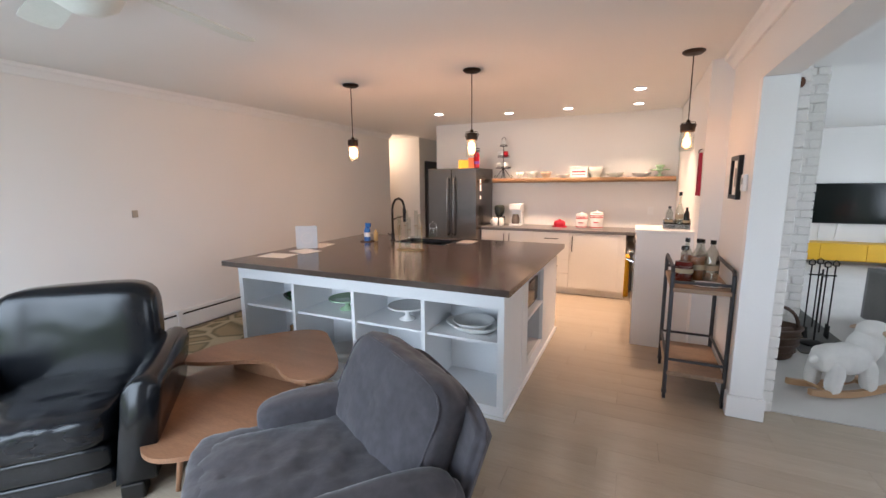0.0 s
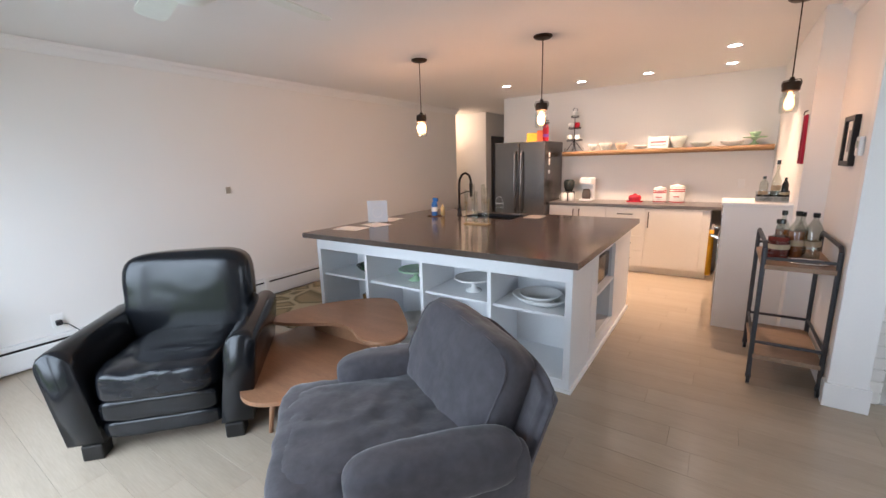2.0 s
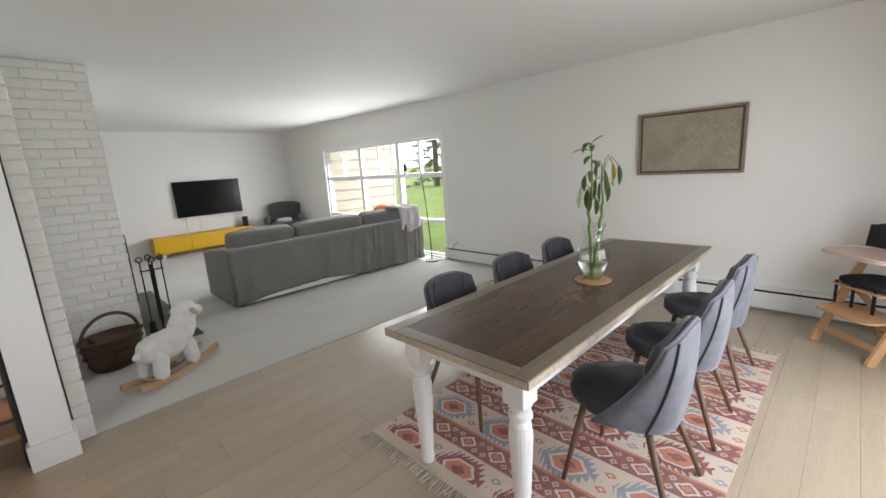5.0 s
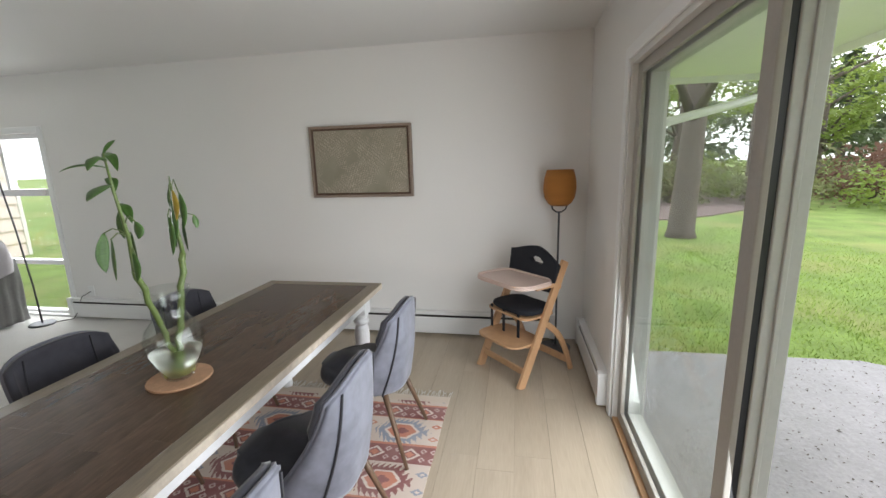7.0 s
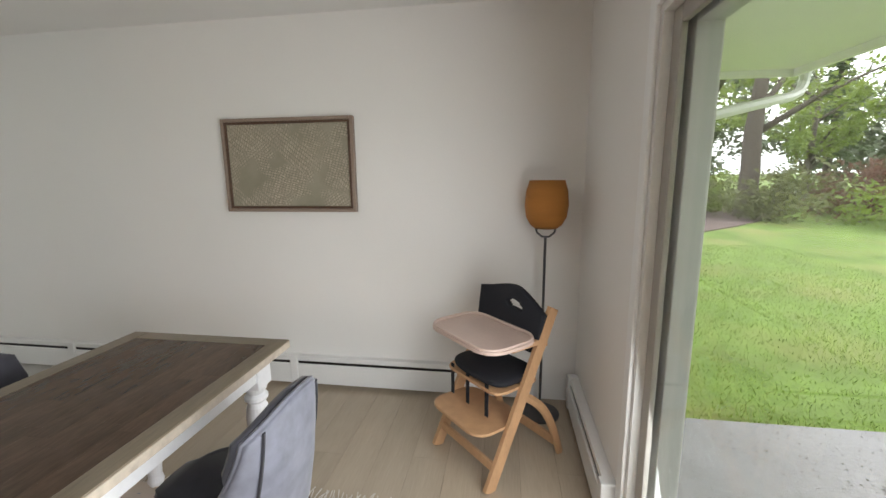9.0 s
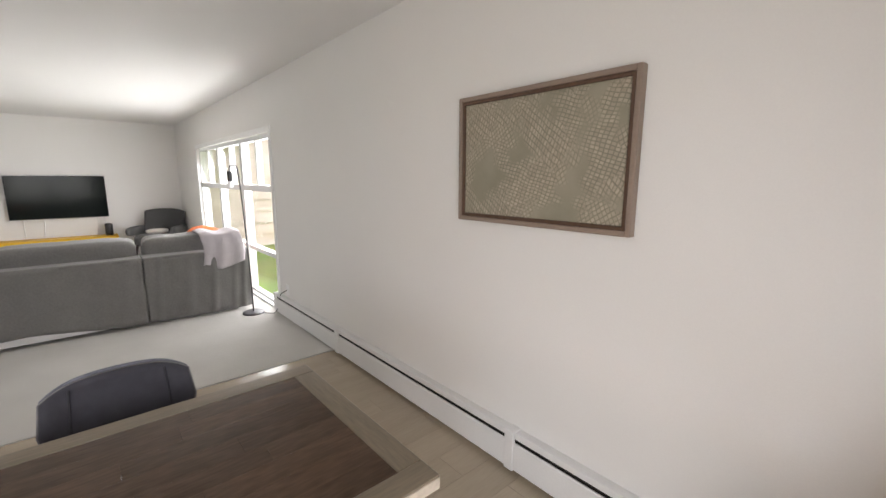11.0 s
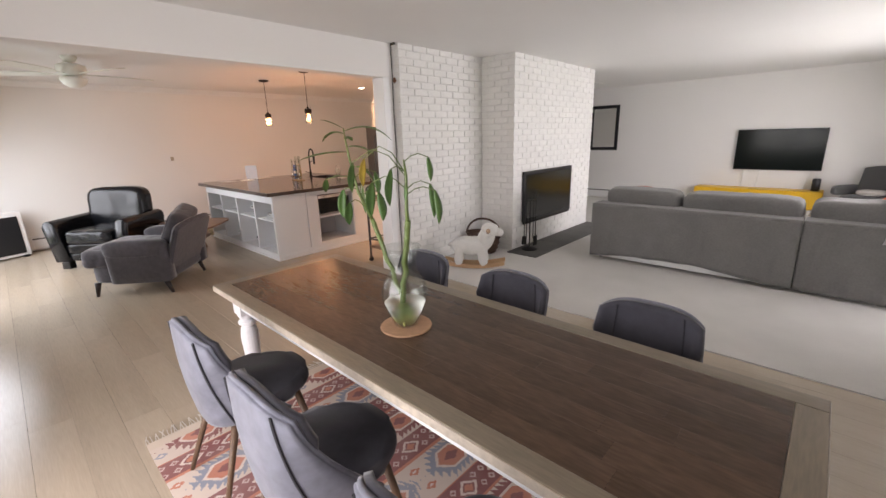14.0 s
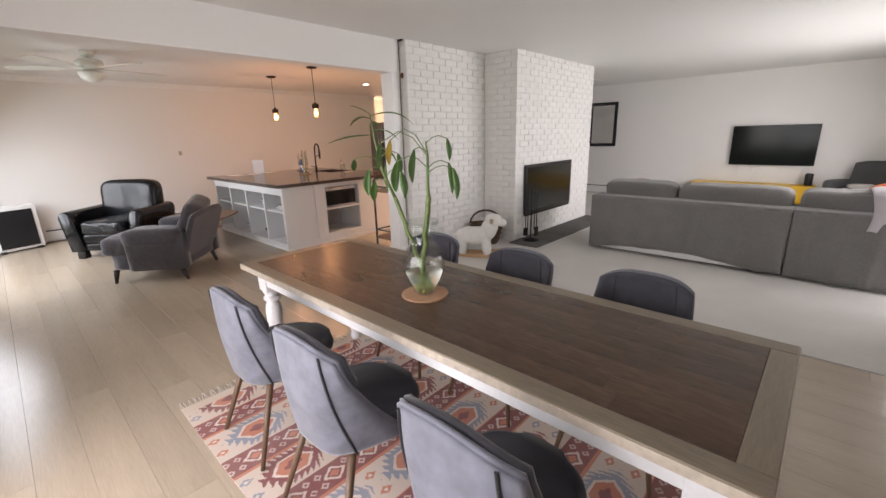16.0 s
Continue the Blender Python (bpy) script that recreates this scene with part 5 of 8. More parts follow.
leaf_green = material("leaf_green", (0.06, 0.13, 0.03), 0.4, var=0.3, scale=8, fine=60, stretch=(1, 1, 4))
leaf_yellow = material("leaf_yellow", (0.42, 0.29, 0.04), 0.5, var=0.3, scale=8, fine=60)
pl = thing("bamboo_plant", pose(3.10, 1.39, VZ), "green lucky bamboo stalks with arching leaves in the vase", "plant")


def stalk(a, b, r):
    a, b = Vector(a), Vector(b)
    n = 9
    pts, tap = [], []
    for k in range(n):
        for d in (-0.012, 0.0, 0.012):
            t = min(1, max(0, (k + 0.5) / n + d))
            pts.append(a.lerp(b, t) + Vector((0.004 * math.sin(k * 2), 0.004 * math.cos(k * 3), 0)))
            tap.append(r * (1.16 if d == 0.0 else 1.0))
    part("stalk", pipe(bmesh.new(), [a] + pts + [b], r, 10, [r] + tap + [r]), bamboo_green, pl, "jointed green stalk", smooth=True)


def leaf(base, heading, length, droop, width, mat, rise=0.4):
    """An arching, folded blade."""
    c, s = math.cos(radians(heading)), math.sin(radians(heading))

    def fn(u, v):
        d = u * length
        out = d * (1 - 0.35 * droop * u)
        z = rise * d - droop * 0.95 * d * u
        w = width * 0.72 * math.sin(math.pi * min(1, 0.06 + u * 0.94)) ** 0.8 * (v * 2 - 1)
        return Vector(base) + Vector((c * out - s * w, s * out + c * w, z - abs(w) * 0.35))
    part("leaf", sheet(bmesh.new(), 14, 4, fn, 0.0008), mat, pl, smooth=True)


def hanging_leaf(base, heading, reach, hang, width, mat, rise=0.05):
    """A blade that hangs from a thin arched stem."""
    c, s = math.cos(radians(heading)), math.sin(radians(heading))
    base = Vector(base)
    top = base + Vector((c * reach * 0.6, s * reach * 0.6, rise))
    tip = base + Vector((c * reach, s * reach, rise * 0.55))
    part("leaf_stem", pipe(bmesh.new(), [base, base.lerp(top, 0.5) + Vector((0, 0, rise * 0.25)), top, tip], 0.002, 5), bamboo_green, pl, smooth=True)

    def fn(u, v):
        w = width * 1.05 * math.sin(math.pi * min(1, 0.05 + u * 0.95)) ** 0.75 * (v * 2 - 1)
        out = 0.12 * hang * math.sin(u * 2.4)
        wx, wy = 0.82 * c - 0.57 * s, 0.82 * s + 0.57 * c
        return tip + Vector((c * out + wx * w - wy * abs(w) * 0.4, s * out + wy * w + wx * abs(w) * 0.4, -hang * u))
    part("leaf", sheet(bmesh.new(), 12, 4, fn, 0.0008), mat, pl, smooth=True)


P1, P2 = (-0.138, -0.035, 0.445), (0.072, -0.026, 0.46)
stalk((0.02, 0.01, 0.025), P1, 0.0095)
stalk((-0.015, -0.01, 0.025), P2, 0.0115)
part("shoot", pipe(bmesh.new(), [P1, (-0.17, -0.07, 0.56), (-0.20, -0.08, 0.70), (-0.215, -0.085, 0.81)], 0.008, 8, [0.0075, 0.006, 0.0045, 0.0025]), bamboo_green, pl, smooth=True)
part("shoot", pipe(bmesh.new(), [P2, (0.068, -0.026, 0.50), (0.066, -0.02, 0.57), (0.068, -0.02, 0.63), (0.06, -0.02, 0.69)], 0.008, 8, [0.008, 0.0075, 0.0065, 0.006, 0.003]), bamboo_green, pl, smooth=True)
for base, hd, n, hang, w, mat, ri in (
        ((0.06, -0.02, 0.645), 222, 0.05, 0.14, 0.016, leaf_green, 0.02), ((0.065, -0.02, 0.58), 215, 0.13, 0.13, 0.019, leaf_green, 0.05),
        ((0.065, -0.02, 0.64), 225, 0.15, 0.10, 0.014, leaf_yellow, 0.10), ((0.065, -0.02, 0.63), 230, 0.19, 0.11, 0.014, leaf_green, 0.10),
        ((0.06, -0.02, 0.68), 42, 0.09, 0.09, 0.013, leaf_green, 0.03), ((0.068, -0.02, 0.58), 48, 0.09, 0.13, 0.017, leaf_green, 0.03),
        ((0.068, -0.02, 0.56), 30, 0.11, 0.13, 0.014, leaf_green, 0.03), 
        ((0.068, -0.02, 0.585), 310, 0.06, 0.05, 0.012, leaf_green, 0.02),
        ((-0.15, -0.06, 0.50), 222, 0.06, 0.09, 0.018, leaf_green, 0.03), ((-0.16, -0.06, 0.54), 40, 0.07, 0.12, 0.018, leaf_green, 0.03),
        ((-0.16, -0.06, 0.55), 200, 0.09, 0.12, 0.017, leaf_green, 0.03), ((-0.165, -0.065, 0.56), 130, 0.06, 0.12, 0.018, leaf_green, 0.03),
        
        ((-0.18, -0.07, 0.62), 50, 0.08, 0.09, 0.015, leaf_green, 0.03), ((-0.175, -0.07, 0.60), 240, 0.12, 0.05, 0.015, leaf_green, 0.03)):
    hanging_leaf(base, hd, n, hang, w, mat, ri)
for base, hd, n, dr, w, mat, ri in (
        ((-0.205, -0.08, 0.72), 215, 0.24, 0.25, 0.024, leaf_green, 0.1), ((-0.215, -0.085, 0.80), 40, 0.24, 0.6, 0.022, leaf_green, 0.4),
        ((-0.21, -0.085, 0.79), 205, 0.14, 0.7, 0.022, leaf_green, 0.45), ((-0.205, -0.08, 0.74), 45, 0.14, 0.6, 0.022, leaf_green, 0.25),
        ((-0.215, -0.085, 0.81), 250, 0.10, 0.4, 0.010, leaf_green, 0.7), ((-0.19, -0.075, 0.66), 30, 0.13, 0.9, 0.022, leaf_green, 0.35),
        ((-0.21, -0.085, 0.77), 130, 0.13, 0.5, 0.02, leaf_green, 0.4)):
    leaf(base, hd, n, dr, w, mat, ri)

# ---- map picture ----
def map_print():
    """An old street plan: pale blocks cut by fine grey-green streets in turned grids."""
    m = bpy.data.materials.new("map_print")
    m.use_nodes = True
    nt = m.node_tree
    b = nt.nodes["Principled BSDF"]
    b.inputs["Roughness"].default_value = 0.6
    tc = nt.nodes.new("ShaderNodeTexCoord")
    base = nt.nodes.new("ShaderNodeTexNoise")
    base.inputs["Scale"].default_value = 3.5
    base.inputs["Detail"].default_value = 6
    nt.links.new(tc.outputs["Object"], base.inputs["Vector"])
    ramp = nt.nodes.new("ShaderNodeValToRGB")
    ramp.color_ramp.elements[0].position, ramp.color_ramp.elements[0].color = 0.35, (0.25, 0.23, 0.17, 1)
    ramp.color_ramp.elements[1].position, ramp.color_ramp.elements[1].color = 0.65, (0.37, 0.33, 0.255, 1)
    nt.links.new(base.outputs[0], ramp.inputs[0])
    last = ramp.outputs[0]
    drift = nt.nodes.new("ShaderNodeTexNoise")
    drift.inputs["Scale"].default_value = 7.0
    nt.links.new(tc.outputs["Object"], drift.inputs["Vector"])
    bent = nt.nodes.new("ShaderNodeVectorMath")
    bent.operation = "MULTIPLY_ADD"
    bent.inputs[1].default_value = (0.03, 0.03, 0.03)
    nt.links.new(drift.outputs["Color"], bent.inputs[0])
    nt.links.new(tc.outputs["Object"], bent.inputs[2])
    for turn, size, sx, seed, lo in ((28, 22, 1.3, 0.0, 0.48), (-18, 27, 0.9, 5.0, 0.50), (62, 18, 1.6, 9.0, 0.53)):
        mp = nt.nodes.new("ShaderNodeMapping")
        mp.inputs["Rotation"].default_value = (radians(turn), 0, 0)
        mp.inputs["Scale"].default_value = (0, sx, 1)
        nt.links.new(bent.outputs[0], mp.inputs["Vector"])
        br = nt.nodes.new("ShaderNodeTexBrick")
        br.offset = 0.0
        swap = nt.nodes.new("ShaderNodeCombineXYZ")
        sp_ = nt.nodes.new("ShaderNodeSeparateXYZ")
        nt.links.new(mp.outputs[0], sp_.inputs[0])
        nt.links.new(sp_.outputs[1], swap.inputs[0])
        nt.links.new(sp_.outputs[2], swap.inputs[1])
        nt.links.new(swap.outputs[0], br.inputs["Vector"])
        br.inputs["Scale"].default_value = size
        br.inputs["Mortar Size"].default_value = 0.06
        br.inputs["Brick Width"].default_value = 0.5
        br.inputs["Row Height"].default_value = 0.42
        br.inputs["Color1"].default_value = (0.53, 0.45, 0.355, 1)
        br.inputs["Color2"].default_value = (0.34, 0.30, 0.23, 1)
        br.inputs["Mortar"].default_value = (0.21, 0.185, 0.137, 1)
        zone = nt.nodes.new("ShaderNodeTexNoise")
        zone.inputs["Scale"].default_value = 4.2
        off = nt.nodes.new("ShaderNodeVectorMath")
        off.inputs[1].default_value = (seed, seed, seed)
        nt.links.new(tc.outputs["Object"], off.inputs[0])
        nt.links.new(off.outputs[0], zone.inputs["Vector"])
        th = nt.nodes.new("ShaderNodeMapRange")
        th.inputs[1].default_value, th.inputs[2].default_value = lo, lo + 0.06
        th.inputs[4].default_value = 0.7
        nt.links.new(zone.outputs[0], th.inputs[0])
        mx = nt.nodes.new("ShaderNodeMix")
        mx.data_type = "RGBA"
        nt.links.new(th.outputs[0], mx.inputs[0])
        nt.links.new(last, mx.inputs[6])
        nt.links.new(br.outputs[0], mx.inputs[7])
        last = mx.outputs[2]
    nt.links.new(last, b.inputs["Base Color"])
    return m


frame_brown = material("frame_brown", (0.10, 0.055, 0.035), 0.4, var=0.2, fine=50)
frame_taupe = material("frame_taupe", (0.27, 0.20, 0.16), 0.45, var=0.1)
pic = thing("map_picture", pose(RIGHT - 0.001, 1.487, 1.57), "framed antique street map print in a brown wooden frame", "picture")
part("print", boxes((-0.022, -0.004, -0.43, 0.43, -0.275, 0.275)), map_print(), pic, "sepia street map")
for a, mat in (((-0.04, 0, -0.462, -0.44, -0.307, 0.307), frame_taupe), ((-0.04, 0, 0.44, 0.462, -0.307, 0.307), frame_taupe), ((-0.04, 0, -0.44, 0.44, 0.285, 0.307), frame_taupe), ((-0.04, 0, -0.44, 0.44, -0.307, -0.285), frame_taupe)):
    part("frame_bar", boxes(a, bevel=0.004), mat, pic)
for a in ((-0.034, -0.0225, -0.44, -0.424, -0.285, 0.285), (-0.034, -0.0225, 0.424, 0.44, -0.285, 0.285), (-0.034, -0.0225, -0.424, 0.424, 0.269, 0.285), (-0.034, -0.0225, -0.424, 0.424, -0.285, -0.269)):
    part("inner_bar", boxes(a, bevel=0.003), frame_brown, pic, "dark brown inner edge")

# ---- high chair ----
beech = material("beech", (0.50, 0.29, 0.155), 0.45, var=0.15, scale=5, fine=50, bump=0.03, stretch=(4, 4, 0.8))
tray_mat = material("tray_mat", (0.58, 0.44, 0.38), 0.4, var=0.06)
black_cloth = material("black_cloth", (0.012, 0.013, 0.018), 0.85, var=0.2, fine=200, bump=0.2)
hc = thing("high_chair", pose(4.82, 0.08, 0, 0, 0, 43), "beech wood high chair with tray and black cushions", "high chair")
for s in (-1, 1):
    x = s * 0.22
    bm = bmesh.new()

    def slat(bm, y0, z0, y1, z1, w, x=x, t=0.011):
        d = Vector((0, y1 - y0, z1 - z0))
        n = Vector((0, -d.z, d.y)).normalized() * w / 2
        a, b = Vector((x, y0, z0)), Vector((x, y1, z1))
        vs = []
        for dx in (-t, t):
            vs.append([bm.verts.new(p + Vector((dx, 0, 0))) for p in (a - n, a + n, b + n, b - n)])
        bm.faces.new(vs[0])
        bm.faces.new(vs[1][::-1])
        for i in range(4):
            bm.faces.new((vs[0][i], vs[0][(i + 1) % 4], vs[1][(i + 1) % 4], vs[1][i]))
        return bm
    part("leg", slat(bm, 0.25, 0.0, -0.16, 0.84, 0.062), beech, hc, "long slanted front leg")
    bm2 = bmesh.new()
    n = 12
    ring = []
    for k in range(n + 1):
        t = k / n
        y = 0.02 - 0.28 * t - 0.02 * math.sin(t * math.pi)
        z = 0.42 - 0.42 * t + 0.06 * math.sin(t * math.pi)
        ring.append((y, z))
    pipe(bm2, [(x, y, z) for y, z in ring], 0.024, 6)
    for v in bm2.verts:
        v.co.x = x + (v.co.x - x) * 0.5
    part("rear_leg", bm2, beech, hc, "curved rear leg")
for y, z, w in ((0.235, 0.06, 0.05),):
    part("front_rail", boxes((-0.21, 0.21, y - 0.03, y - 0.012, 0.09, 0.135), bevel=0.003), beech, hc)
part("rear_rail", boxes((-0.21, 0.21, -0.23, -0.21, 0.06, 0.11), bevel=0.003), beech, hc)
part("footplate", prism(bmesh.new(), rounded(0.42, 0.30, 0.08, cx=0, cy=0.16), 0.285, 0.30, 0.004), beech, hc)
part("seat_plate", prism(bmesh.new(), rounded(0.42, 0.30, 0.06, cx=0, cy=0.05), 0.465, 0.48, 0.004), beech, hc)
part("seat_cushion", cushion(bmesh.new(), 0.40, 0.30, 0.055, pose(0, 0.04, 0.506), 4, 10, 0.004), black_cloth, hc, "black padded seat cushion", smooth=True)
part("back_board", boxes((-0.21, 0.21, -0.145, -0.13, 0.64, 0.745), bevel=0.004), beech, hc)


def back_pad(u, v):
    x = (u * 2 - 1) * 0.228
    top = 0.90 - 0.07 * max(0.0, 1 - u * 2.2) ** 1.5 + 0.025 * math.cos((u - 0.45) * 5)
    return Vector((x, -0.075 - 0.035 * v, 0.62 + v * (top - 0.62)))


bm = bmesh.new()
grid = [[bm.verts.new(back_pad(i / 48, j / 32)) for j in range(33)] for i in range(49)]
for i in range(48):
    for j in range(32):
        if (((i + 0.5) / 48 - 0.40) / 0.135) ** 2 + (((j + 0.5) / 32 - 0.70) / 0.085) ** 2 > 1:
            bm.faces.new((grid[i][j], grid[i + 1][j], grid[i + 1][j + 1], grid[i][j + 1]))
bmesh.ops.delete(bm, geom=[v for v in bm.verts if not v.link_faces], context="VERTS")
bmesh.ops.recalc_face_normals(bm, faces=bm.faces)
bmesh.ops.solidify(bm, geom=list(bm.faces), thickness=0.04)
part("back_cushion", bm, black_cloth, hc, "black padded back cushion with an oval grip hole", smooth=True)
tray = prism(bmesh.new(), rounded(0.52, 0.34, 0.10, cx=0, cy=0.12), 0.70, 0.716, 0.004)
part("tray", tray, tray_mat, hc, "pale pink-beige plastic tray", smooth=False)
part("tray_rim", pipe(bmesh.new(), [(x, y, 0.722) for x, y in rounded(0.50, 0.32, 0.09, cx=0, cy=0.12)] + [(*rounded(0.50, 0.32, 0.09, cx=0, cy=0.12)[0], 0.722)], 0.008, 6), tray_mat, hc)
for s in (-1, 1):
    part("tray_arm", boxes((s * 0.22 - 0.012, s * 0.22 + 0.012, -0.10, 0.12, 0.675, 0.70), bevel=0.003), beech, hc)
for x in (-0.13, 0.02, 0.15):
    part("strap", boxes((x - 0.012, x + 0.012, 0.188, 0.193, 0.33, 0.5)), black_cloth, hc)

# ---- corner floor lamp ----
shade_mat = material("shade_mat", (0.42, 0.17, 0.035), 0.75, var=0.12, scale=4, fine=200, bump=0.4, stretch=(1, 1, 8))
fl = thing("floor_lamp", pose(5.20, -0.18, 0), "slim floor lamp with an amber woven shade in the corner", "floor lamp")
part("base", lathe(bmesh.new(), ((0, 0), (0.12, 0), (0.122, 0.012), (0.03, 0.022), (0.008, 0.03), (0, 0.03)), seg=28), metal_grey, fl)
part("pole", rod(bmesh.new(), (0, 0, 0.025), (0, 0, 1.14), 0.008), metal_grey, fl)
part("cradle", pipe(bmesh.new(), [(0, 0.06, 1.20), (0, 0.05, 1.16), (0, 0.02, 1.135), (0, -0.02, 1.135), (0, -0.05, 1.16), (0, -0.06, 1.20)], 0.006, 8), metal_grey, fl)
part("shade", lathe(bmesh.new(), ((0.062, 1.185), (0.09, 1.205), (0.115, 1.25), (0.125, 1.32), (0.118, 1.40), (0.10, 1.462), (0.096, 1.462), (0.113, 1.40), (0.12, 1.32), (0.11, 1.255), (0.086, 1.21), (0.062, 1.19)), seg=36, closed=True), shade_mat, fl, "amber woven shade, unlit", smooth=True)

# ---- lamps of the kitchen ----
bulb_glow = material("bulb_glow", (1, 0.8, 0.6), 0.4, emit=(1.0, 0.44, 0.14), power=6)
down_glow = material("down_glow", (1, 1, 1), 0.4, emit=(1.0, 0.86, 0.70), power=26)
bronze = material("bronze", (0.035, 0.022, 0.015), 0.4, 0.7, var=0.2)


def pendant(m):
    p = thing("pendant_lamp", m, "jar pendant lamp with a glowing filament bulb, dark bronze fittings", "pendant lamp", "pendant lamps over the island")
    part("canopy", lathe(bmesh.new(), ((0, 0.0), (0.075, 0.0), (0.078, -0.008), (0.06, -0.022), (0.012, -0.03), (0, -0.03)), seg=28), bronze, p)
    part("cord", rod(bmesh.new(), (0, 0, -0.03), (0, 0, -0.50), 0.004, seg=8), bronze, p)
    part("cap", lathe(bmesh.new(), ((0, -0.49), (0.012, -0.49), (0.018, -0.515), (0.048, -0.52), (0.05, -0.53), (0.05, -0.575), (0.044, -0.58), (0, -0.58)), seg=24), bronze, p)
    part("bail", pipe(bmesh.new(), [(0.052, 0, -0.555), (0.058, 0, -0.53), (0.05, 0, -0.51), (0, 0, -0.505), (-0.05, 0, -0.51), (-0.058, 0, -0.53), (-0.052, 0, -0.555)], 0.003, 6), bronze, p)
    g = part("jar", lathe(bmesh.new(), ((0.042, -0.581), (0.05, -0.60), (0.052, -0.62), (0.052, -0.70), (0.047, -0.72), (0.045, -0.72), (0.049, -0.70), (0.049, -0.62), (0.047, -0.602), (0.039, -0.581)), seg=24, closed=True), thin_glass, p, "clear glass jar", smooth=True)
    g.visible_shadow = False
    b = part("bulb", lathe(bmesh.new(), ((0, -0.58), (0.012, -0.585), (0.014, -0.61), (0.026, -0.64), (0.03, -0.665), (0.022, -0.69), (0, -0.70)), seg=18), bulb_glow, p, "glowing amber bulb", smooth=True)
    b.visible_shadow = False
    return p


pend = pendant(pose(-2.69, 3.62, CEIL - 0.001))
copy_thing(pend, pose(-1.452, 3.65, CEIL - 0.001, 0, 0, 20))
copy_thing(pend, pose(0.19, 3.92, CEIL - 0.001, 0, 0, -30))


def downlight(m):
    d = thing("downlight", m, "round recessed ceiling downlight, lit", "downlight", "recessed kitchen downlights")
    part("trim_ring", lathe(bmesh.new(), ((0.052, 0.0), (0.072, 0.0), (0.07, -0.006), (0.052, -0.004)), seg=28, closed=True), white_gloss, d)
    e = part("lens", lathe(bmesh.new(), ((0, -0.003), (0.051, -0.003), (0.051, -0.0012), (0, -0.0012)), seg=28), down_glow, d, "bright warm lens")
    e.visible_shadow = False
    return d


dl = downlight(pose(-2.68, 5.56, CEIL))
for x, y in ((-1.79, 5.94), (-1.0, 5.95), (-0.17, 6.0), (-0.16, 5.1)):
    copy_thing(dl, pose(x, y, CEIL))

# ---- ceiling fan ----
fan_white = material("fan_white", (0.72, 0.73, 0.66), 0.4, var=0.04)
frosted = material("frosted", (0.75, 0.76, 0.7), 0.35, var=0.03)
fn = thing("ceiling_fan", pose(-1.98, 1.14, CEIL), "white five-blade ceiling fan with a frosted bowl light, at rest", "ceiling fan")
part("canopy", lathe(bmesh.new(), ((0, 0), (0.07, 0), (0.075, -0.02), (0.05, -0.06), (0.015, -0.07), (0, -0.07)), seg=28), fan_white, fn, smooth=True)
part("downrod", rod(bmesh.new(), (0, 0, -0.06), (0, 0, -0.10), 0.014), fan_white, fn)
part("motor", lathe(bmesh.new(), ((0, -0.08), (0.09, -0.085), (0.13, -0.10), (0.135, -0.16), (0.11, -0.19), (0.07, -0.21), (0, -0.21)), seg=32), fan_white, fn, smooth=True)
part("bowl", lathe(bmesh.new(), ((0, -0.33), (0.05, -0.325), (0.10, -0.295), (0.125, -0.25), (0.12, -0.225), (0.06, -0.211), (0, -0.211)), seg=32), frosted, fn, "frosted glass bowl", smooth=True)
for k in range(5):
    bl = part("blade", prism(bmesh.new(), soft_outline([(0.20, -0.05), (0.20, 0.05), (0.72, 0.078), (0.78, 0.055), (0.78, -0.055), (0.72, -0.078)], 2), -0.004, 0.004), fan_white, fn)
    bl.matrix_basis = pose(0, 0, -0.185, 0, 0, 96 + 72 * k) @ pose(0, 0, 0, 10, 0, 0)
    arm = part("blade_arm", boxes((0.09, 0.24, -0.018, 0.018, -0.006, 0.002), bevel=0.003), fan_white, fn)
    arm.matrix_basis = pose(0, 0, -0.186, 0, 0, 96 + 72 * k)

# ---- tap and things on the island ----
tap = thing("kitchen_tap", pose(-2.66, 4.26, ZT), "matt black spring kitchen tap", "tap")
part("base", lathe(bmesh.new(), ((0, 0), (0.03, 0), (0.03, 0.01), (0.02, 0.02), (0.02, 0.09), (0, 0.09)), seg=20), matt_black, tap)
part("neck", pipe(bmesh.new(), [(0, 0, 0.08), (0, 0, 0.36), (0.012, 0.0, 0.42), (0.045, 0, 0.47), (0.09, 0, 0.485), (0.135, 0, 0.46), (0.155, 0, 0.41), (0.158, 0, 0.36)], 0.013, 12), matt_black, tap, smooth=True)
part("spray_head", rod(bmesh.new(), (0.158, 0, 0.37), (0.16, 0, 0.22), 0.02, 0.016, 14), matt_black, tap)
part("lever", rod(bmesh.new(), (0, -0.02, 0.06), (0.0, -0.10, 0.09), 0.006), matt_black, tap)
part("holder", pipe(bmesh.new(), [(0, 0, 0.24), (0.08, 0, 0.27), (0.15, 0, 0.28)], 0.006, 8), matt_black, tap)

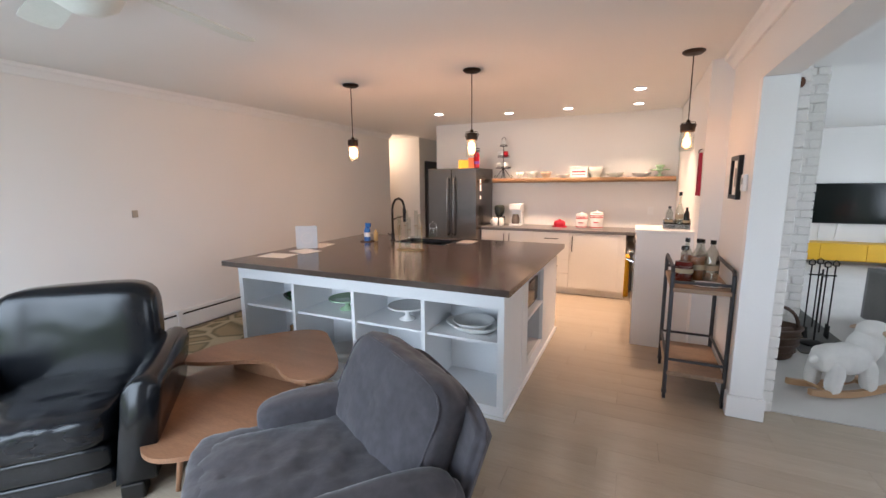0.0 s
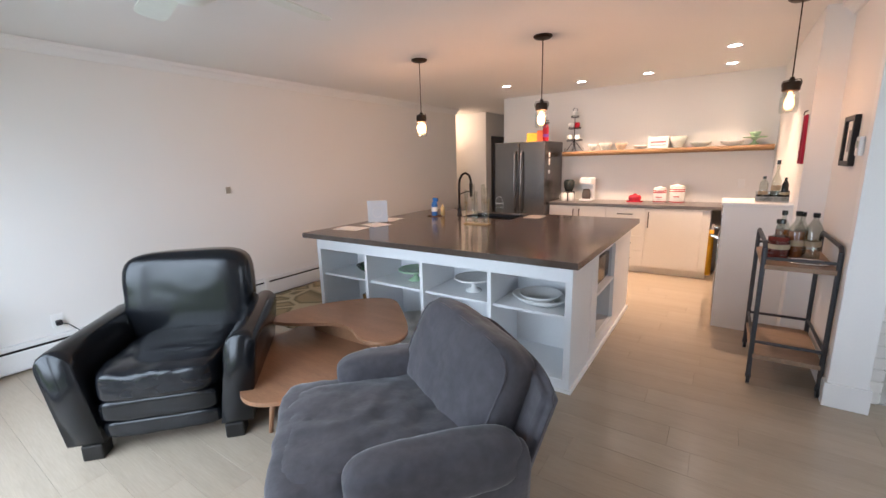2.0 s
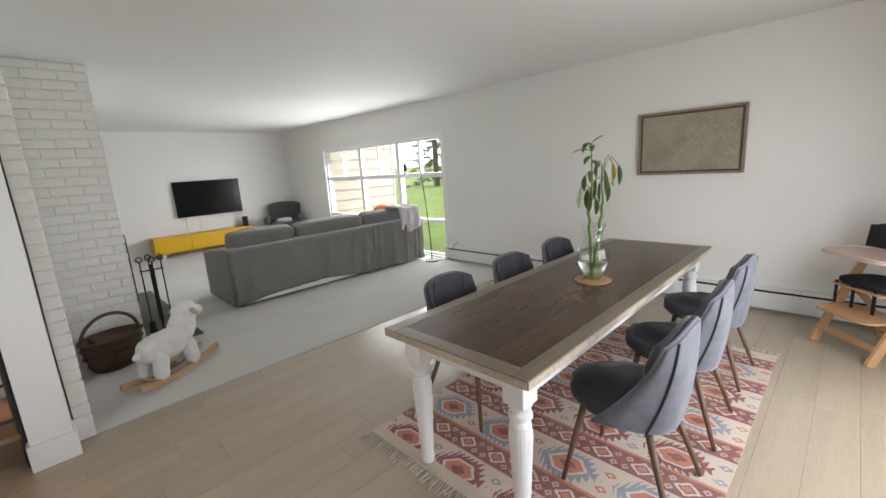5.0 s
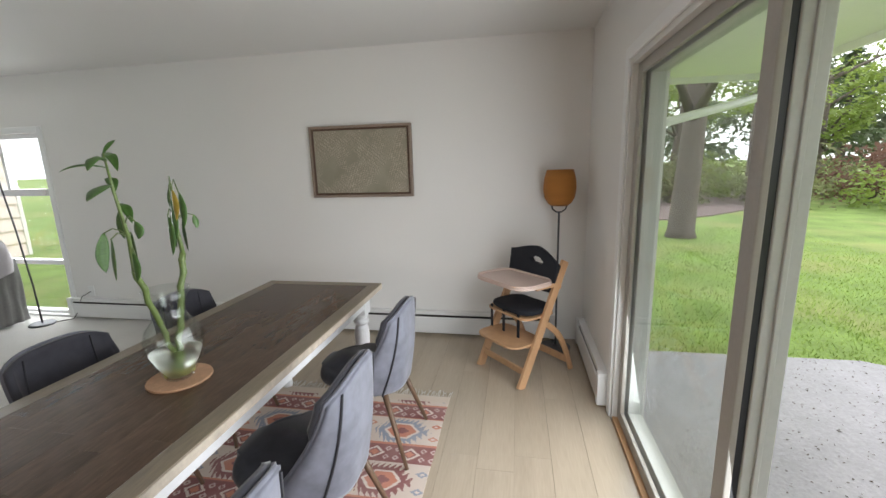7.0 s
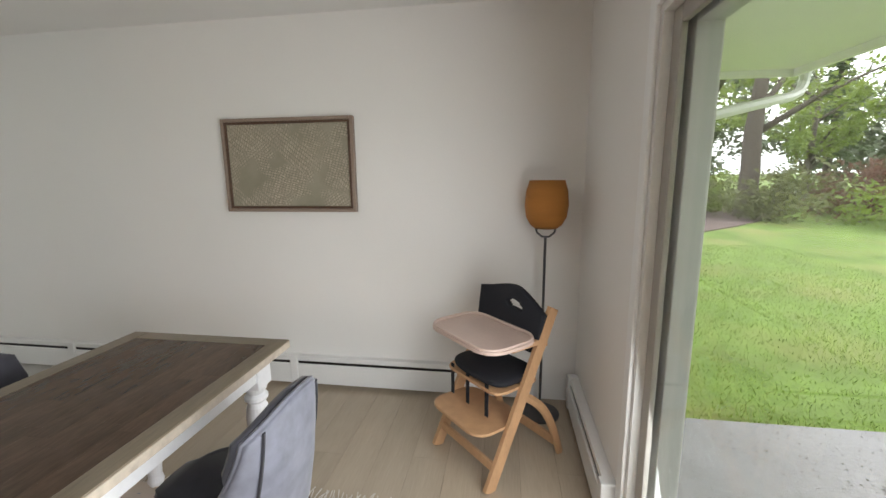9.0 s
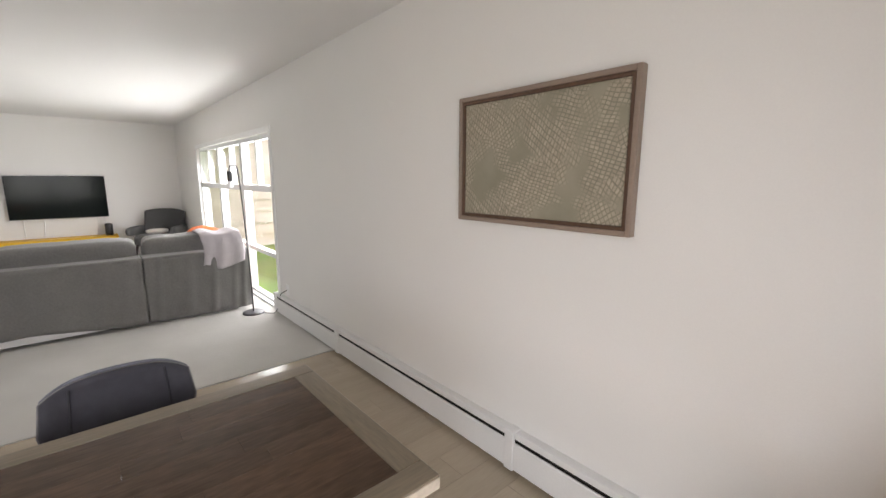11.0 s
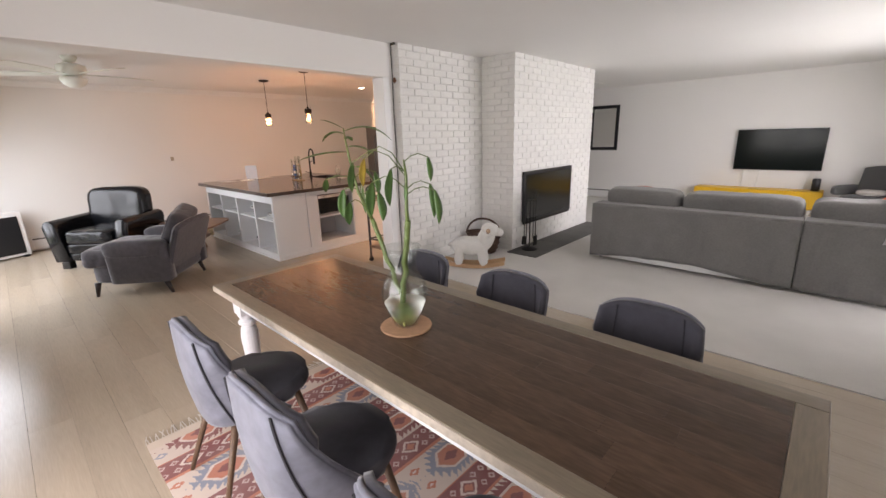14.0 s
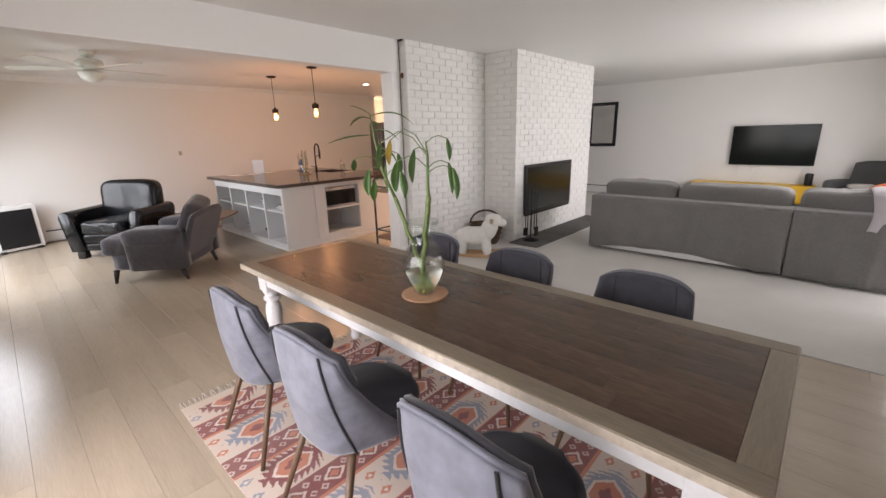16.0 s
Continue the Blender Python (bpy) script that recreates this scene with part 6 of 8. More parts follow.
tube_glass = thin_glass
tv_ = thing("tube_vase", pose(-2.12, 3.72, ZT), "row of clear glass test tube vases in a brass frame", "vase")
brass = material("brass", (0.35, 0.26, 0.13), 0.35, 0.9, var=0.1)
part("base", boxes((-0.13, 0.13, -0.05, 0.05, 0.0, 0.012), bevel=0.003), brass, tv_)
for k in range(5):
    x, y = -0.11 + 0.055 * k, (-0.025, 0.02)[k % 2]
    h = (0.34, 0.39, 0.33, 0.39, 0.36)[k]
    t = part("tube", lathe(bmesh.new(), ((0, 0.013), (0.016, 0.018), (0.019, 0.03), (0.019, h), (0.016, h), (0.016, 0.03), (0, 0.02)), (x, y, 0), 16), tube_glass, tv_, "clear glass tube", smooth=True)
    t.visible_shadow = False
    part("holder", pipe(bmesh.new(), [(x + 0.021 * math.cos(q * math.tau / 12), y + 0.021 * math.sin(q * math.tau / 12), h * 0.62) for q in range(13)], 0.003, 6), brass, tv_)
for x in (-0.125, 0.125):
    part("post", rod(bmesh.new(), (x, 0, 0.012), (x, 0, 0.25), 0.004), brass, tv_)

ob = part("round_mat", lathe(bmesh.new(), ((0, 0), (0.085, 0), (0.085, 0.006), (0, 0.006)), (-2.89, 4.08, ZT), 28), material("dark_cork", (0.09, 0.05, 0.03), 0.8, var=0.2))
tagged(ob, "round dark brown mat on the island", "coaster")
blue_plastic = material("blue_plastic", (0.02, 0.13, 0.40), 0.3, var=0.1)
sb = thing("spray_bottle", pose(-2.89, 4.08, ZT + 0.0065), "blue and white spray bottle on a round mat", "bottle")
part("body", lathe(bmesh.new(), ((0, 0), (0.034, 0), (0.036, 0.01), (0.036, 0.12), (0.028, 0.15), (0.014, 0.165), (0, 0.165)), seg=20), blue_plastic, sb, smooth=True)
part("label", lathe(bmesh.new(), ((0.0365, 0.05), (0.0372, 0.05), (0.0372, 0.10), (0.0365, 0.10)), seg=20, closed=True), paper_white, sb, "pale printed band")
part("trigger_head", boxes((-0.018, 0.05, -0.013, 0.013, 0.165, 0.205), (0.025, 0.036, -0.006, 0.006, 0.125, 0.165), bevel=0.004), blue_plastic, sb)
ob = part("soap_bottle", lathe(bmesh.new(), ((0, 0), (0.024, 0), (0.025, 0.09), (0.01, 0.11), (0.01, 0.13), (0, 0.13)), (-2.81, 4.13, ZT + 0.0065), 16), material("amber_soap", (0.55, 0.40, 0.18), 0.2, var=0.05), smooth=True)
tagged(ob, "small amber soap bottle on the round mat", "bottle")
kt = thing("glass_jug", pose(-2.32, 4.615, ZT), "small clear glass jug with a wire handle behind the sink", "jug")
g = part("body", lathe(bmesh.new(), ((0, 0.002), (0.045, 0.002), (0.052, 0.01), (0.052, 0.08), (0.04, 0.11), (0.037, 0.11), (0.048, 0.08), (0.048, 0.012), (0, 0.008)), seg=22), thin_glass, kt, smooth=True)
part("lid", lathe(bmesh.new(), ((0, 0.112), (0.04, 0.112), (0.036, 0.125), (0, 0.13)), seg=22), chrome, kt)
part("handle", pipe(bmesh.new(), [(-0.05, 0, 0.10), (-0.045, 0, 0.16), (0, 0, 0.2), (0.045, 0, 0.16), (0.05, 0, 0.10)], 0.004, 6), chrome, kt)

sg = thing("sign_board", pose(-3.15, 3.40, ZT, 0, 0, 38), "white square sign with a grey ring, standing on the island", "sign")
part("board", boxes((-0.105, 0.105, -0.004, 0.004, 0.004, 0.235), bevel=0.002), material("sign_grey", (0.52, 0.53, 0.55), 0.5, var=0.05), sg)
part("ring", lathe(bmesh.new(), ((0.045, 0), (0.062, 0), (0.062, 0.0015), (0.045, 0.0015)), seg=36, closed=True), material("pale_grey", (0.55, 0.55, 0.56), 0.7), sg, "pale grey printed ring").matrix_basis = pose(0, -0.0042, 0.11, 90)
part("ledge", boxes((-0.105, 0.105, -0.03, 0.03, 0.0, 0.006)), thin_glass, sg)
for i, (x, y, r, w, h) in enumerate(((-3.12, 2.98, 8, 0.30, 0.22), (-3.06, 3.27, -14, 0.28, 0.21), (-3.18, 3.62, 12, 0.22, 0.28))):
    ob = part("paper_sheet", boxes((-w / 2, w / 2, -h / 2, h / 2, 0.0005 + 0.0008 * i, 0.001 + 0.0008 * i)), paper_white)
    ob.matrix_basis = pose(x, y, ZT, 0, 0, r)
    tagged(ob, "loose white paper sheet on the island worktop", "paper", "papers on the island")
ob = part("drying_mat", boxes((-1.90, -1.72, 4.34, 4.56, ZT, ZT + 0.005), bevel=0.002), material("mat_cloth", (0.55, 0.5, 0.45), 0.9))
tagged(ob, "pale drying mat beside the sink", "mat")

# ---- dishes in the bays ----
def bowl(name, m, r, h, mat, label, foot=0.5):
    bm = lathe(bmesh.new(), ((0, 0), (r * foot, 0), (r * foot, 0.006), (r * 0.8, h * 0.5), (r, h), (r - 0.005, h), (r * 0.76, h * 0.5), (r * foot * 0.8, 0.012), (0, 0.012)), seg=32)
    ob = part(name, bm, mat, smooth=True)
    ob.matrix_basis = m
    return tagged(ob, label, "bowl")


def cake_stand(m, r, h, mat, label):
    bm = lathe(bmesh.new(), ((0, 0), (r * 0.42, 0), (r * 0.40, 0.01), (0.02, 0.03), (0.016, h * 0.6), (0.04, h - 0.015), (r, h - 0.01), (r, h + 0.004), (r - 0.01, h), (0, h - 0.002)), seg=36)
    ob = part("cake_stand", bm, mat, smooth=True)
    ob.matrix_basis = m
    return tagged(ob, label, "cake stand")


jade = material("jade", (0.34, 0.50, 0.33), 0.15, var=0.1)
dark_green = material("dark_green", (0.02, 0.06, 0.025), 0.2, var=0.2)
china = material("china", (0.78, 0.78, 0.76), 0.18, var=0.03)
brown_pot = material("brown_pot", (0.06, 0.035, 0.02), 0.25, var=0.3, scale=10)
glass_pale = material("glass_pale", (0.62, 0.66, 0.62), 0.12, var=0.05)
bowl("bowl", pose(-2.80, IY0 + 0.26, 0.521), 0.15, 0.075, dark_green, "dark green glass bowl on the island shelf")
cake_stand(pose(-2.27, IY0 + 0.24, 0.521), 0.15, 0.10, jade, "jade green glass cake stand on the island shelf")
cake_stand(pose(-1.68, IY0 + 0.22, 0.521), 0.15, 0.11, china, "white china cake stand on the island shelf")
bm = lathe(bmesh.new(), ((0, 0), (0.12, 0), (0.15, 0.012), (0.205, 0.05), (0.20, 0.055), (0.14, 0.02), (0, 0.012)), seg=40)
for v in bm.verts:
    v.co.y *= 0.72
ob = part("oval_platter", bm, china, smooth=True)
ob.matrix_basis = pose(-1.13, IY0 + 0.20, 0.521, 0, 0, -8)
tagged(ob, "large white oval platter on the island shelf", "platter")
bowl("bowl", pose(-1.13, IY0 + 0.21, 0.535), 0.15, 0.06, china, "white china dish nested in the platter", 0.6)
pt = thing("lidded_pot", pose(-2.86, IY0 + 0.28, 0.0855), "brown glazed lidded pot in the lower bay", "pot")
part("body", lathe(bmesh.new(), ((0, 0), (0.09, 0), (0.13, 0.03), (0.14, 0.08), (0.12, 0.12), (0, 0.12)), seg=28), brown_pot, pt, smooth=True)
part("lid", lathe(bmesh.new(), ((0.10, 0.121), (0.10, 0.13), (0.08, 0.17), (0.085, 0.2), (0.04, 0.21), (0, 0.21), (0, 0.121)), seg=28), material("glass_amber", (0.25, 0.14, 0.06), 0.15), pt, smooth=True)
bowl("bowl", pose(-2.28, IY0 + 0.2, 0.0855), 0.14, 0.11, china, "white mixing bowl in the lower bay", 0.45)
bowl("bowl", pose(-1.72, IY0 + 0.22, 0.0855), 0.12, 0.09, black_plastic, "black bowl in the lower bay", 0.5)

# ---- counter things ----
cm = thing("coffee_maker", pose(-1.77, 6.36, ZC), "white drip coffee maker on the counter", "coffee maker")
part("body", boxes((-0.085, 0.085, 0.03, 0.12, 0.0, 0.33), (-0.085, 0.085, -0.11, 0.03, 0.0, 0.03), (-0.085, 0.085, -0.10, 0.03, 0.24, 0.33), bevel=0.01), white_gloss, cm)
part("carafe", lathe(bmesh.new(), ((0, 0), (0.055, 0), (0.062, 0.05), (0.05, 0.12), (0.04, 0.14), (0, 0.14)), (0, -0.035, 0.032), 24), material("dark_glass", (0.12, 0.1, 0.09), 0.08), cm, smooth=True)
gd = thing("coffee_grinder", pose(-2.04, 6.36, ZC), "black coffee grinder with white cups before it", "coffee grinder")
part("body", boxes((-0.07, 0.07, -0.06, 0.09, 0, 0.13), bevel=0.012), black_plastic, gd)
part("hopper", lathe(bmesh.new(), ((0, 0.13), (0.05, 0.13), (0.075, 0.2), (0.078, 0.27), (0.06, 0.3), (0, 0.305)), (0, 0.015, 0), 24), material("smoke_dark", (0.03, 0.035, 0.03), 0.15), gd, smooth=True)


def mug(m, mat, label, r=0.038, h=0.085):
    g = thing("mug", m, label, "mug")
    part("cup", lathe(bmesh.new(), ((0, 0), (r * 0.85, 0), (r, 0.01), (r, h), (r - 0.004, h), (r - 0.004, 0.01), (0, 0.008)), seg=22), mat, g, smooth=True)
    part("handle", pipe(bmesh.new(), [(r - 0.003, 0, h * 0.8), (r + 0.02, 0, h * 0.75), (r + 0.024, 0, h * 0.5), (r + 0.016, 0, h * 0.25), (r - 0.003, 0, h * 0.2)], 0.005, 8), mat, g, smooth=True)
    return g


mug(pose(-2.06, 6.22, ZC, 0, 0, 200), china, "white china mug beside the grinder", 0.04, 0.12)
mug(pose(-1.96, 6.22, ZC, 0, 0, 330), china, "white china mug beside the grinder", 0.04, 0.12)
red_gloss = material("red_gloss", (0.48, 0.015, 0.03), 0.25, var=0.1)
ph = thing("butter_dish", pose(-1.12, 6.34, ZC), "red lidded butter dish on the counter", "butter dish")
part("base", prism(bmesh.new(), rounded(0.20, 0.11, 0.03), 0.0, 0.022, 0.006), red_gloss, ph)
part("lid", cushion(bmesh.new(), 0.16, 0.085, 0.09, pose(0, 0, 0.055), 3, 10, 0.0), red_gloss, ph, smooth=True)
part("knob", cushion(bmesh.new(), 0.05, 0.025, 0.025, pose(0, 0, 0.105), 2, 6, 0.0), red_gloss, ph, smooth=True)
for x, r, h in ((-0.82, 0.075, 0.21), (-0.62, 0.085, 0.24)):
    cn = thing("canister", pose(x, 6.36, ZC), "white canister with red stripes and a lid", "canister", "striped kitchen canisters")
    part("body", lathe(bmesh.new(), ((0, 0), (r, 0), (r + 0.003, 0.01), (r + 0.003, h * 0.8), (r - 0.006, h * 0.86), (0, h * 0.86)), seg=30), china, cn, smooth=True)
    for z in (0.05, 0.62, 0.72):
        part("stripe", lathe(bmesh.new(), ((r + 0.0032, h * z), (r + 0.0045, h * z), (r + 0.0045, h * z + 0.012), (r + 0.0032, h * z + 0.012)), seg=30, closed=True), red_gloss, cn, "red painted stripe")
    part("lid", lathe(bmesh.new(), ((0, h * 0.862), (r, h * 0.862), (r, h * 0.92), (r * 0.5, h * 0.97), (0.015, h * 0.98), (0.015, h + 0.01), (0, h + 0.012)), seg=30), china, cn, smooth=True)
    part("lettering", boxes((-0.035, 0.035, -r - 0.006, -r - 0.0035, h * 0.34, h * 0.39)), red_gloss, cn, "short red word bar")
ob = part("outlet", boxes((0.02, 0.09, KIT - 0.008, KIT, 1.10, 1.21), bevel=0.003), trim_paint)
tagged(ob, "white wall outlet above the counter", "outlet")

# ---- things on the shelf ----
ZS = 1.6215
ts = thing("tiered_stand", pose(-2.01, 6.45, ZS), "black wire three-tier stand with mugs", "stand")
part("stem", rod(bmesh.new(), (0, 0, 0.02), (0, 0, 0.56), 0.006), metal_dark, ts)
for z, r in ((0.15, 0.16), (0.32, 0.125), (0.48, 0.08)):
    part("tier", lathe(bmesh.new(), ((0, z), (r * 0.72, z), (r * 0.72, z + 0.006), (0, z + 0.006)), seg=28), metal_dark, ts)
    part("rim", pipe(bmesh.new(), [(r * 0.72 * math.cos(q * math.tau / 24), r * 0.72 * math.sin(q * math.tau / 24), z + 0.02) for q in range(25)], 0.004, 6), metal_dark, ts)
for s in (-1, 1):
    part("scroll_foot", pipe(bmesh.new(), [(0, 0, 0.15), (s * 0.05, 0, 0.10), (s * 0.10, 0, 0.03), (s * 0.13, 0, 0.006), (s * 0.145, 0, 0.03), (s * 0.125, 0, 0.05)], 0.005, 6), metal_dark, ts)
    part("scroll_foot", pipe(bmesh.new(), [(0, 0, 0.15), (0, s * 0.04, 0.10), (0, s * 0.07, 0.03), (0, s * 0.09, 0.006), (0, s * 0.10, 0.03)], 0.005, 6), metal_dark, ts)
part("ring", pipe(bmesh.new(), [(0.03 * math.cos(q * math.tau / 16), 0, 0.585 + 0.03 * math.sin(q * math.tau / 16)) for q in range(17)], 0.004, 6), metal_dark, ts)
for dx, dy, z, mat, lb in ((-0.06, -0.03, 0.157, china, "white mug on the tiered stand"), (0.05, -0.04, 0.157, china, "white mug on the tiered stand"), (-0.045, -0.02, 0.327, china, "white mug on the tiered stand"), (0.04, -0.02, 0.327, red_gloss, "red mug on the tiered stand"), (0.0, -0.015, 0.487, china, "white mug on the tiered stand")):
    mug(pose(-2.01 + dx, 6.45 + dy, ZS + z, 0, 0, 220 if dx < 0 else -40), mat, lb, 0.034, 0.08)
for x, r, h, mat, lb in ((-1.66, 0.06, 0.09, glass_pale, "pale glass bowl on the wall shelf"), (-1.48, 0.09, 0.10, glass_pale, "pale glass bowl on the wall shelf"), (-1.27, 0.085, 0.09, material("tan_bowl", (0.5, 0.4, 0.3), 0.3), "tan pottery bowl on the wall shelf"), (-1.02, 0.10, 0.05, china, "shallow white bowl on the wall shelf"), (-0.58, 0.10, 0.14, glass_pale, "tall pale glass bowl on the wall shelf"), (-0.33, 0.14, 0.06, glass_pale, "wide shallow glass bowl on the wall shelf"), (0.0, 0.13, 0.055, china, "wide shallow white bowl on the wall shelf")):
    bowl("bowl", pose(x - 0.09, 6.46, ZS), r if r < 0.13 else 0.125, h, mat, lb)
rb = thing("recipe_tin", pose(-0.89, 6.45, ZS), "white tin box with red printed bars on the shelf", "tin")
part("box", boxes((-0.12, 0.12, -0.07, 0.07, 0, 0.12), bevel=0.005), china, rb)
part("lid", boxes((-0.122, 0.122, -0.072, 0.072, 0.121, 0.15), bevel=0.005), china, rb)
part("print", boxes((-0.09, 0.09, -0.0725, -0.0705, 0.07, 0.09), (-0.09, 0.09, -0.0725, -0.0705, 0.035, 0.045)), red_gloss, rb, "red printed bars")
cake_stand(pose(0.13, 6.46, ZS), 0.12, 0.09, jade, "jade green cake stand on the wall shelf")
bowl("bowl", pose(0.13, 6.46, ZS + 0.0905), 0.06, 0.06, jade, "small jade bowl on the cake stand")

# ---- on the fridge ----
fe = thing("fire_extinguisher", pose(-2.30, 6.05, FH + 0.001), "small red fire extinguisher on top of the fridge", "fire extinguisher")
part("cylinder", lathe(bmesh.new(), ((0, 0), (0.04, 0), (0.042, 0.01), (0.042, 0.19), (0.03, 0.23), (0.015, 0.24), (0, 0.24)), seg=22), red_gloss, fe, smooth=True)
part("valve", boxes((-0.012, 0.05, -0.01, 0.01, 0.24, 0.262), (-0.012, 0.045, -0.01, 0.01, 0.275, 0.29), bevel=0.003), black_plastic, fe)
part("band", lathe(bmesh.new(), ((0.0422, 0.06), (0.043, 0.06), (0.043, 0.10), (0.0422, 0.10)), seg=22, closed=True), material("violet_print", (0.22, 0.05, 0.35), 0.4), fe, "violet label band")
yellow_card = material("yellow_card", (0.72, 0.36, 0.02), 0.5, var=0.15)
for x, y, w, h, mat, lb in ((-2.47, 6.0, 0.17, 0.12, yellow_card, "yellow snack carton on the fridge"), (-2.37, 6.02, 0.08, 0.15, material("orange_card", (0.75, 0.15, 0.05), 0.5), "orange red carton on the fridge")):
    cx = thing("food_carton", pose(x, y, FH + 0.001, 0, 0, 12), lb, "carton")
    part("box", boxes((-w / 2, w / 2, -0.04, 0.04, 0, h), bevel=0.003), mat, cx)
    part("flap", boxes((-w / 2, w / 2, -0.04, 0.0, h, h + 0.003)), mat, cx)
for z, h in ((1.55, 0.06), (1.44, 0.09), (1.32, 0.05)):
    ob = part("fridge_magnet", boxes((FX1 + 0.0005, FX1 + 0.004, 5.97, 6.02, z, z + h), bevel=0.001), paper_white)
    tagged(ob, "small white magnet on the side of the fridge", "magnet", "fridge magnets")

# ---- towel on the oven, red cloth, frame, thermostat ----
def hanging(name, x0, x1, y, z0, z1, mat, label, axis="x"):
    def fn(u, v):
        p = x0 + u * (x1 - x0)
        d = 0.006 * math.sin(u * 14 + 1) * (1 - 0.5 * v) + 0.008
        z = z0 + v * (z1 - z0)
        return Vector((p, y - d, z)) if axis == "x" else Vector((y - d, p, z))
    ob = part(name, sheet(bmesh.new(), 16, 16, fn, 0.035), mat, smooth=True)
    return tagged(ob, label, "towel")


hanging("tea_towel", 4.60, 4.82, -0.186, 0.42, 0.815, material("yellow_cloth", (0.72, 0.36, 0.01), 0.9, var=0.1, fine=200, bump=0.2), "mustard yellow tea towel on the oven handle", "y")
red_cloth = material("red_cloth", (0.36, 0.012, 0.045), 0.85, var=0.12, fine=200, bump=0.2)
rt = thing("oven_mitt", pose(0.352, 4.28, 1.43), "dark red oven cloth with white print on a wall hook", "oven mitt")
bm = sheet(bmesh.new(), 10, 14, lambda u, v: Vector((-0.012 - 0.005 * math.sin(u * 9), u * (0.22 - 0.10 * v) + 0.0 + 0.06 * v, 0.36 * v)), 0.014)
part("cloth", bm, red_cloth, rt, smooth=True)
for z in (0.03, 0.10, 0.17, 0.24):
    part("print", boxes((-0.0275, -0.024, 0.10, 0.16, z, z + 0.045)), paper_white, rt, "white printed motif")
part("hook", pipe(bmesh.new(), [(0, 0.11, 0.39), (-0.02, 0.11, 0.385), (-0.025, 0.11, 0.36)], 0.004, 6), metal_dark, rt)
pf = thing("picture_frame", pose(0.509, 3.76, 1.575), "small dark wooden picture frame on the divider wall", "picture")
for a in ((-0.03, 0, -0.13, -0.10, -0.15, 0.15), (-0.03, 0, 0.10, 0.13, -0.15, 0.15), (-0.03, 0, -0.10, 0.10, 0.12, 0.15), (-0.03, 0, -0.10, 0.10, -0.15, -0.12)):
    part("frame_bar", boxes(a, bevel=0.003), matt_black, pf)
part("mount", boxes((-0.012, -0.002, -0.101, 0.101, -0.121, 0.121)), paper_white, pf, "white mount")
part("print", boxes((-0.0135, -0.0122, -0.05, 0.05, -0.065, 0.065)), material("grey_print", (0.3, 0.3, 0.3), 0.6, var=0.5, scale=20), pf)
th = thing("thermostat", pose(0.509, 3.50, 1.54), "white round-cornered thermostat on the divider wall", "thermostat")
part("case", boxes((-0.025, 0, -0.04, 0.04, -0.055, 0.055), bevel=0.008), white_gloss, th)
part("dial", boxes((-0.029, -0.0255, -0.02, 0.02, -0.01, 0.03)), material("lcd", (0.35, 0.38, 0.34), 0.3), th)

# ---- bottle rack on the ledge ----
label_kraft = material("label_kraft", (0.42, 0.33, 0.22), 0.7, var=0.15)
bottle_glass = sheer_glass("bottle_glass", (0.80, 0.83, 0.80), 0.10)


def bottle(m, r, h, mat, cap_mat, label, neck=0.4):
    b = thing("bottle", m, label, "bottle")
    part("body", lathe(bmesh.new(), ((0, 0), (r * 0.92, 0), (r, 0.008), (r, h * (1 - neck)), (r * 0.75, h * (1.08 - neck)), (r * 0.34, h * (1.2 - neck)), (r * 0.32, h * 0.96), (0, h * 0.96)), seg=22), dark_bottle if mat is dark_bottle else bottle_glass, b, smooth=True)
    if mat in (whisky, red_drink):
        part("liquid", lathe(bmesh.new(), ((0, 0.004), (r * 0.88, 0.004), (r * 0.94, 0.012), (r * 0.94, h * 0.56), (0, h * 0.56)), seg=20), mat, b, "dark spirit in the bottle", smooth=True)
    part("cap", lathe(bmesh.new(), ((0, h * 0.9), (r * 0.42, h * 0.9), (r * 0.42, h), (0, h)), seg=16), cap_mat, b)
    part("label_band", lathe(bmesh.new(), ((r + 0.0005, h * 0.26), (r + 0.0012, h * 0.26), (r + 0.0012, h * 0.38), (r + 0.0005, h * 0.38)), seg=22, closed=True), label_kraft, b, "tan paper label")
    return b


whisky = material("whisky", (0.26, 0.085, 0.025), 0.06, var=0.1)
red_drink = material("red_drink", (0.12, 0.012, 0.01), 0.06, var=0.1)
bottle_clear = material("bottle_clear", (0.45, 0.46, 0.44), 0.05, var=0.05)
dark_bottle = material("dark_bottle", (0.02, 0.02, 0.018), 0.08, var=0.1)
ZH = 1.1155
rk = thing("spice_rack", pose(0.215, 4.56, ZH), "chrome tiered rack on the half wall ledge", "rack")
part("tray", boxes((-0.11, 0.11, -0.06, 0.06, 0.0, 0.012), (-0.11, 0.11, -0.06, -0.054, 0.012, 0.05), (-0.11, 0.11, 0.054, 0.06, 0.012, 0.09), bevel=0.002), chrome, rk)
for x in (-0.112, 0.106):
    part("side", boxes((x, x + 0.006, -0.06, 0.06, 0.012, 0.1), bevel=0.002), chrome, rk)
bottle(pose(0.155, 4.56, ZH + 0.0125), 0.03, 0.20, bottle_clear, dark_bottle, "clear spice bottle with a black cap", 0.3)
bottle(pose(0.235, 4.56, ZH + 0.0125), 0.032, 0.33, bottle_clear, dark_bottle, "tall clear bottle with a black stopper", 0.5)
bottle(pose(0.295, 4.57, ZH + 0.0125), 0.024, 0.19, dark_bottle, dark_bottle, "dark spice bottle in the rack", 0.3)

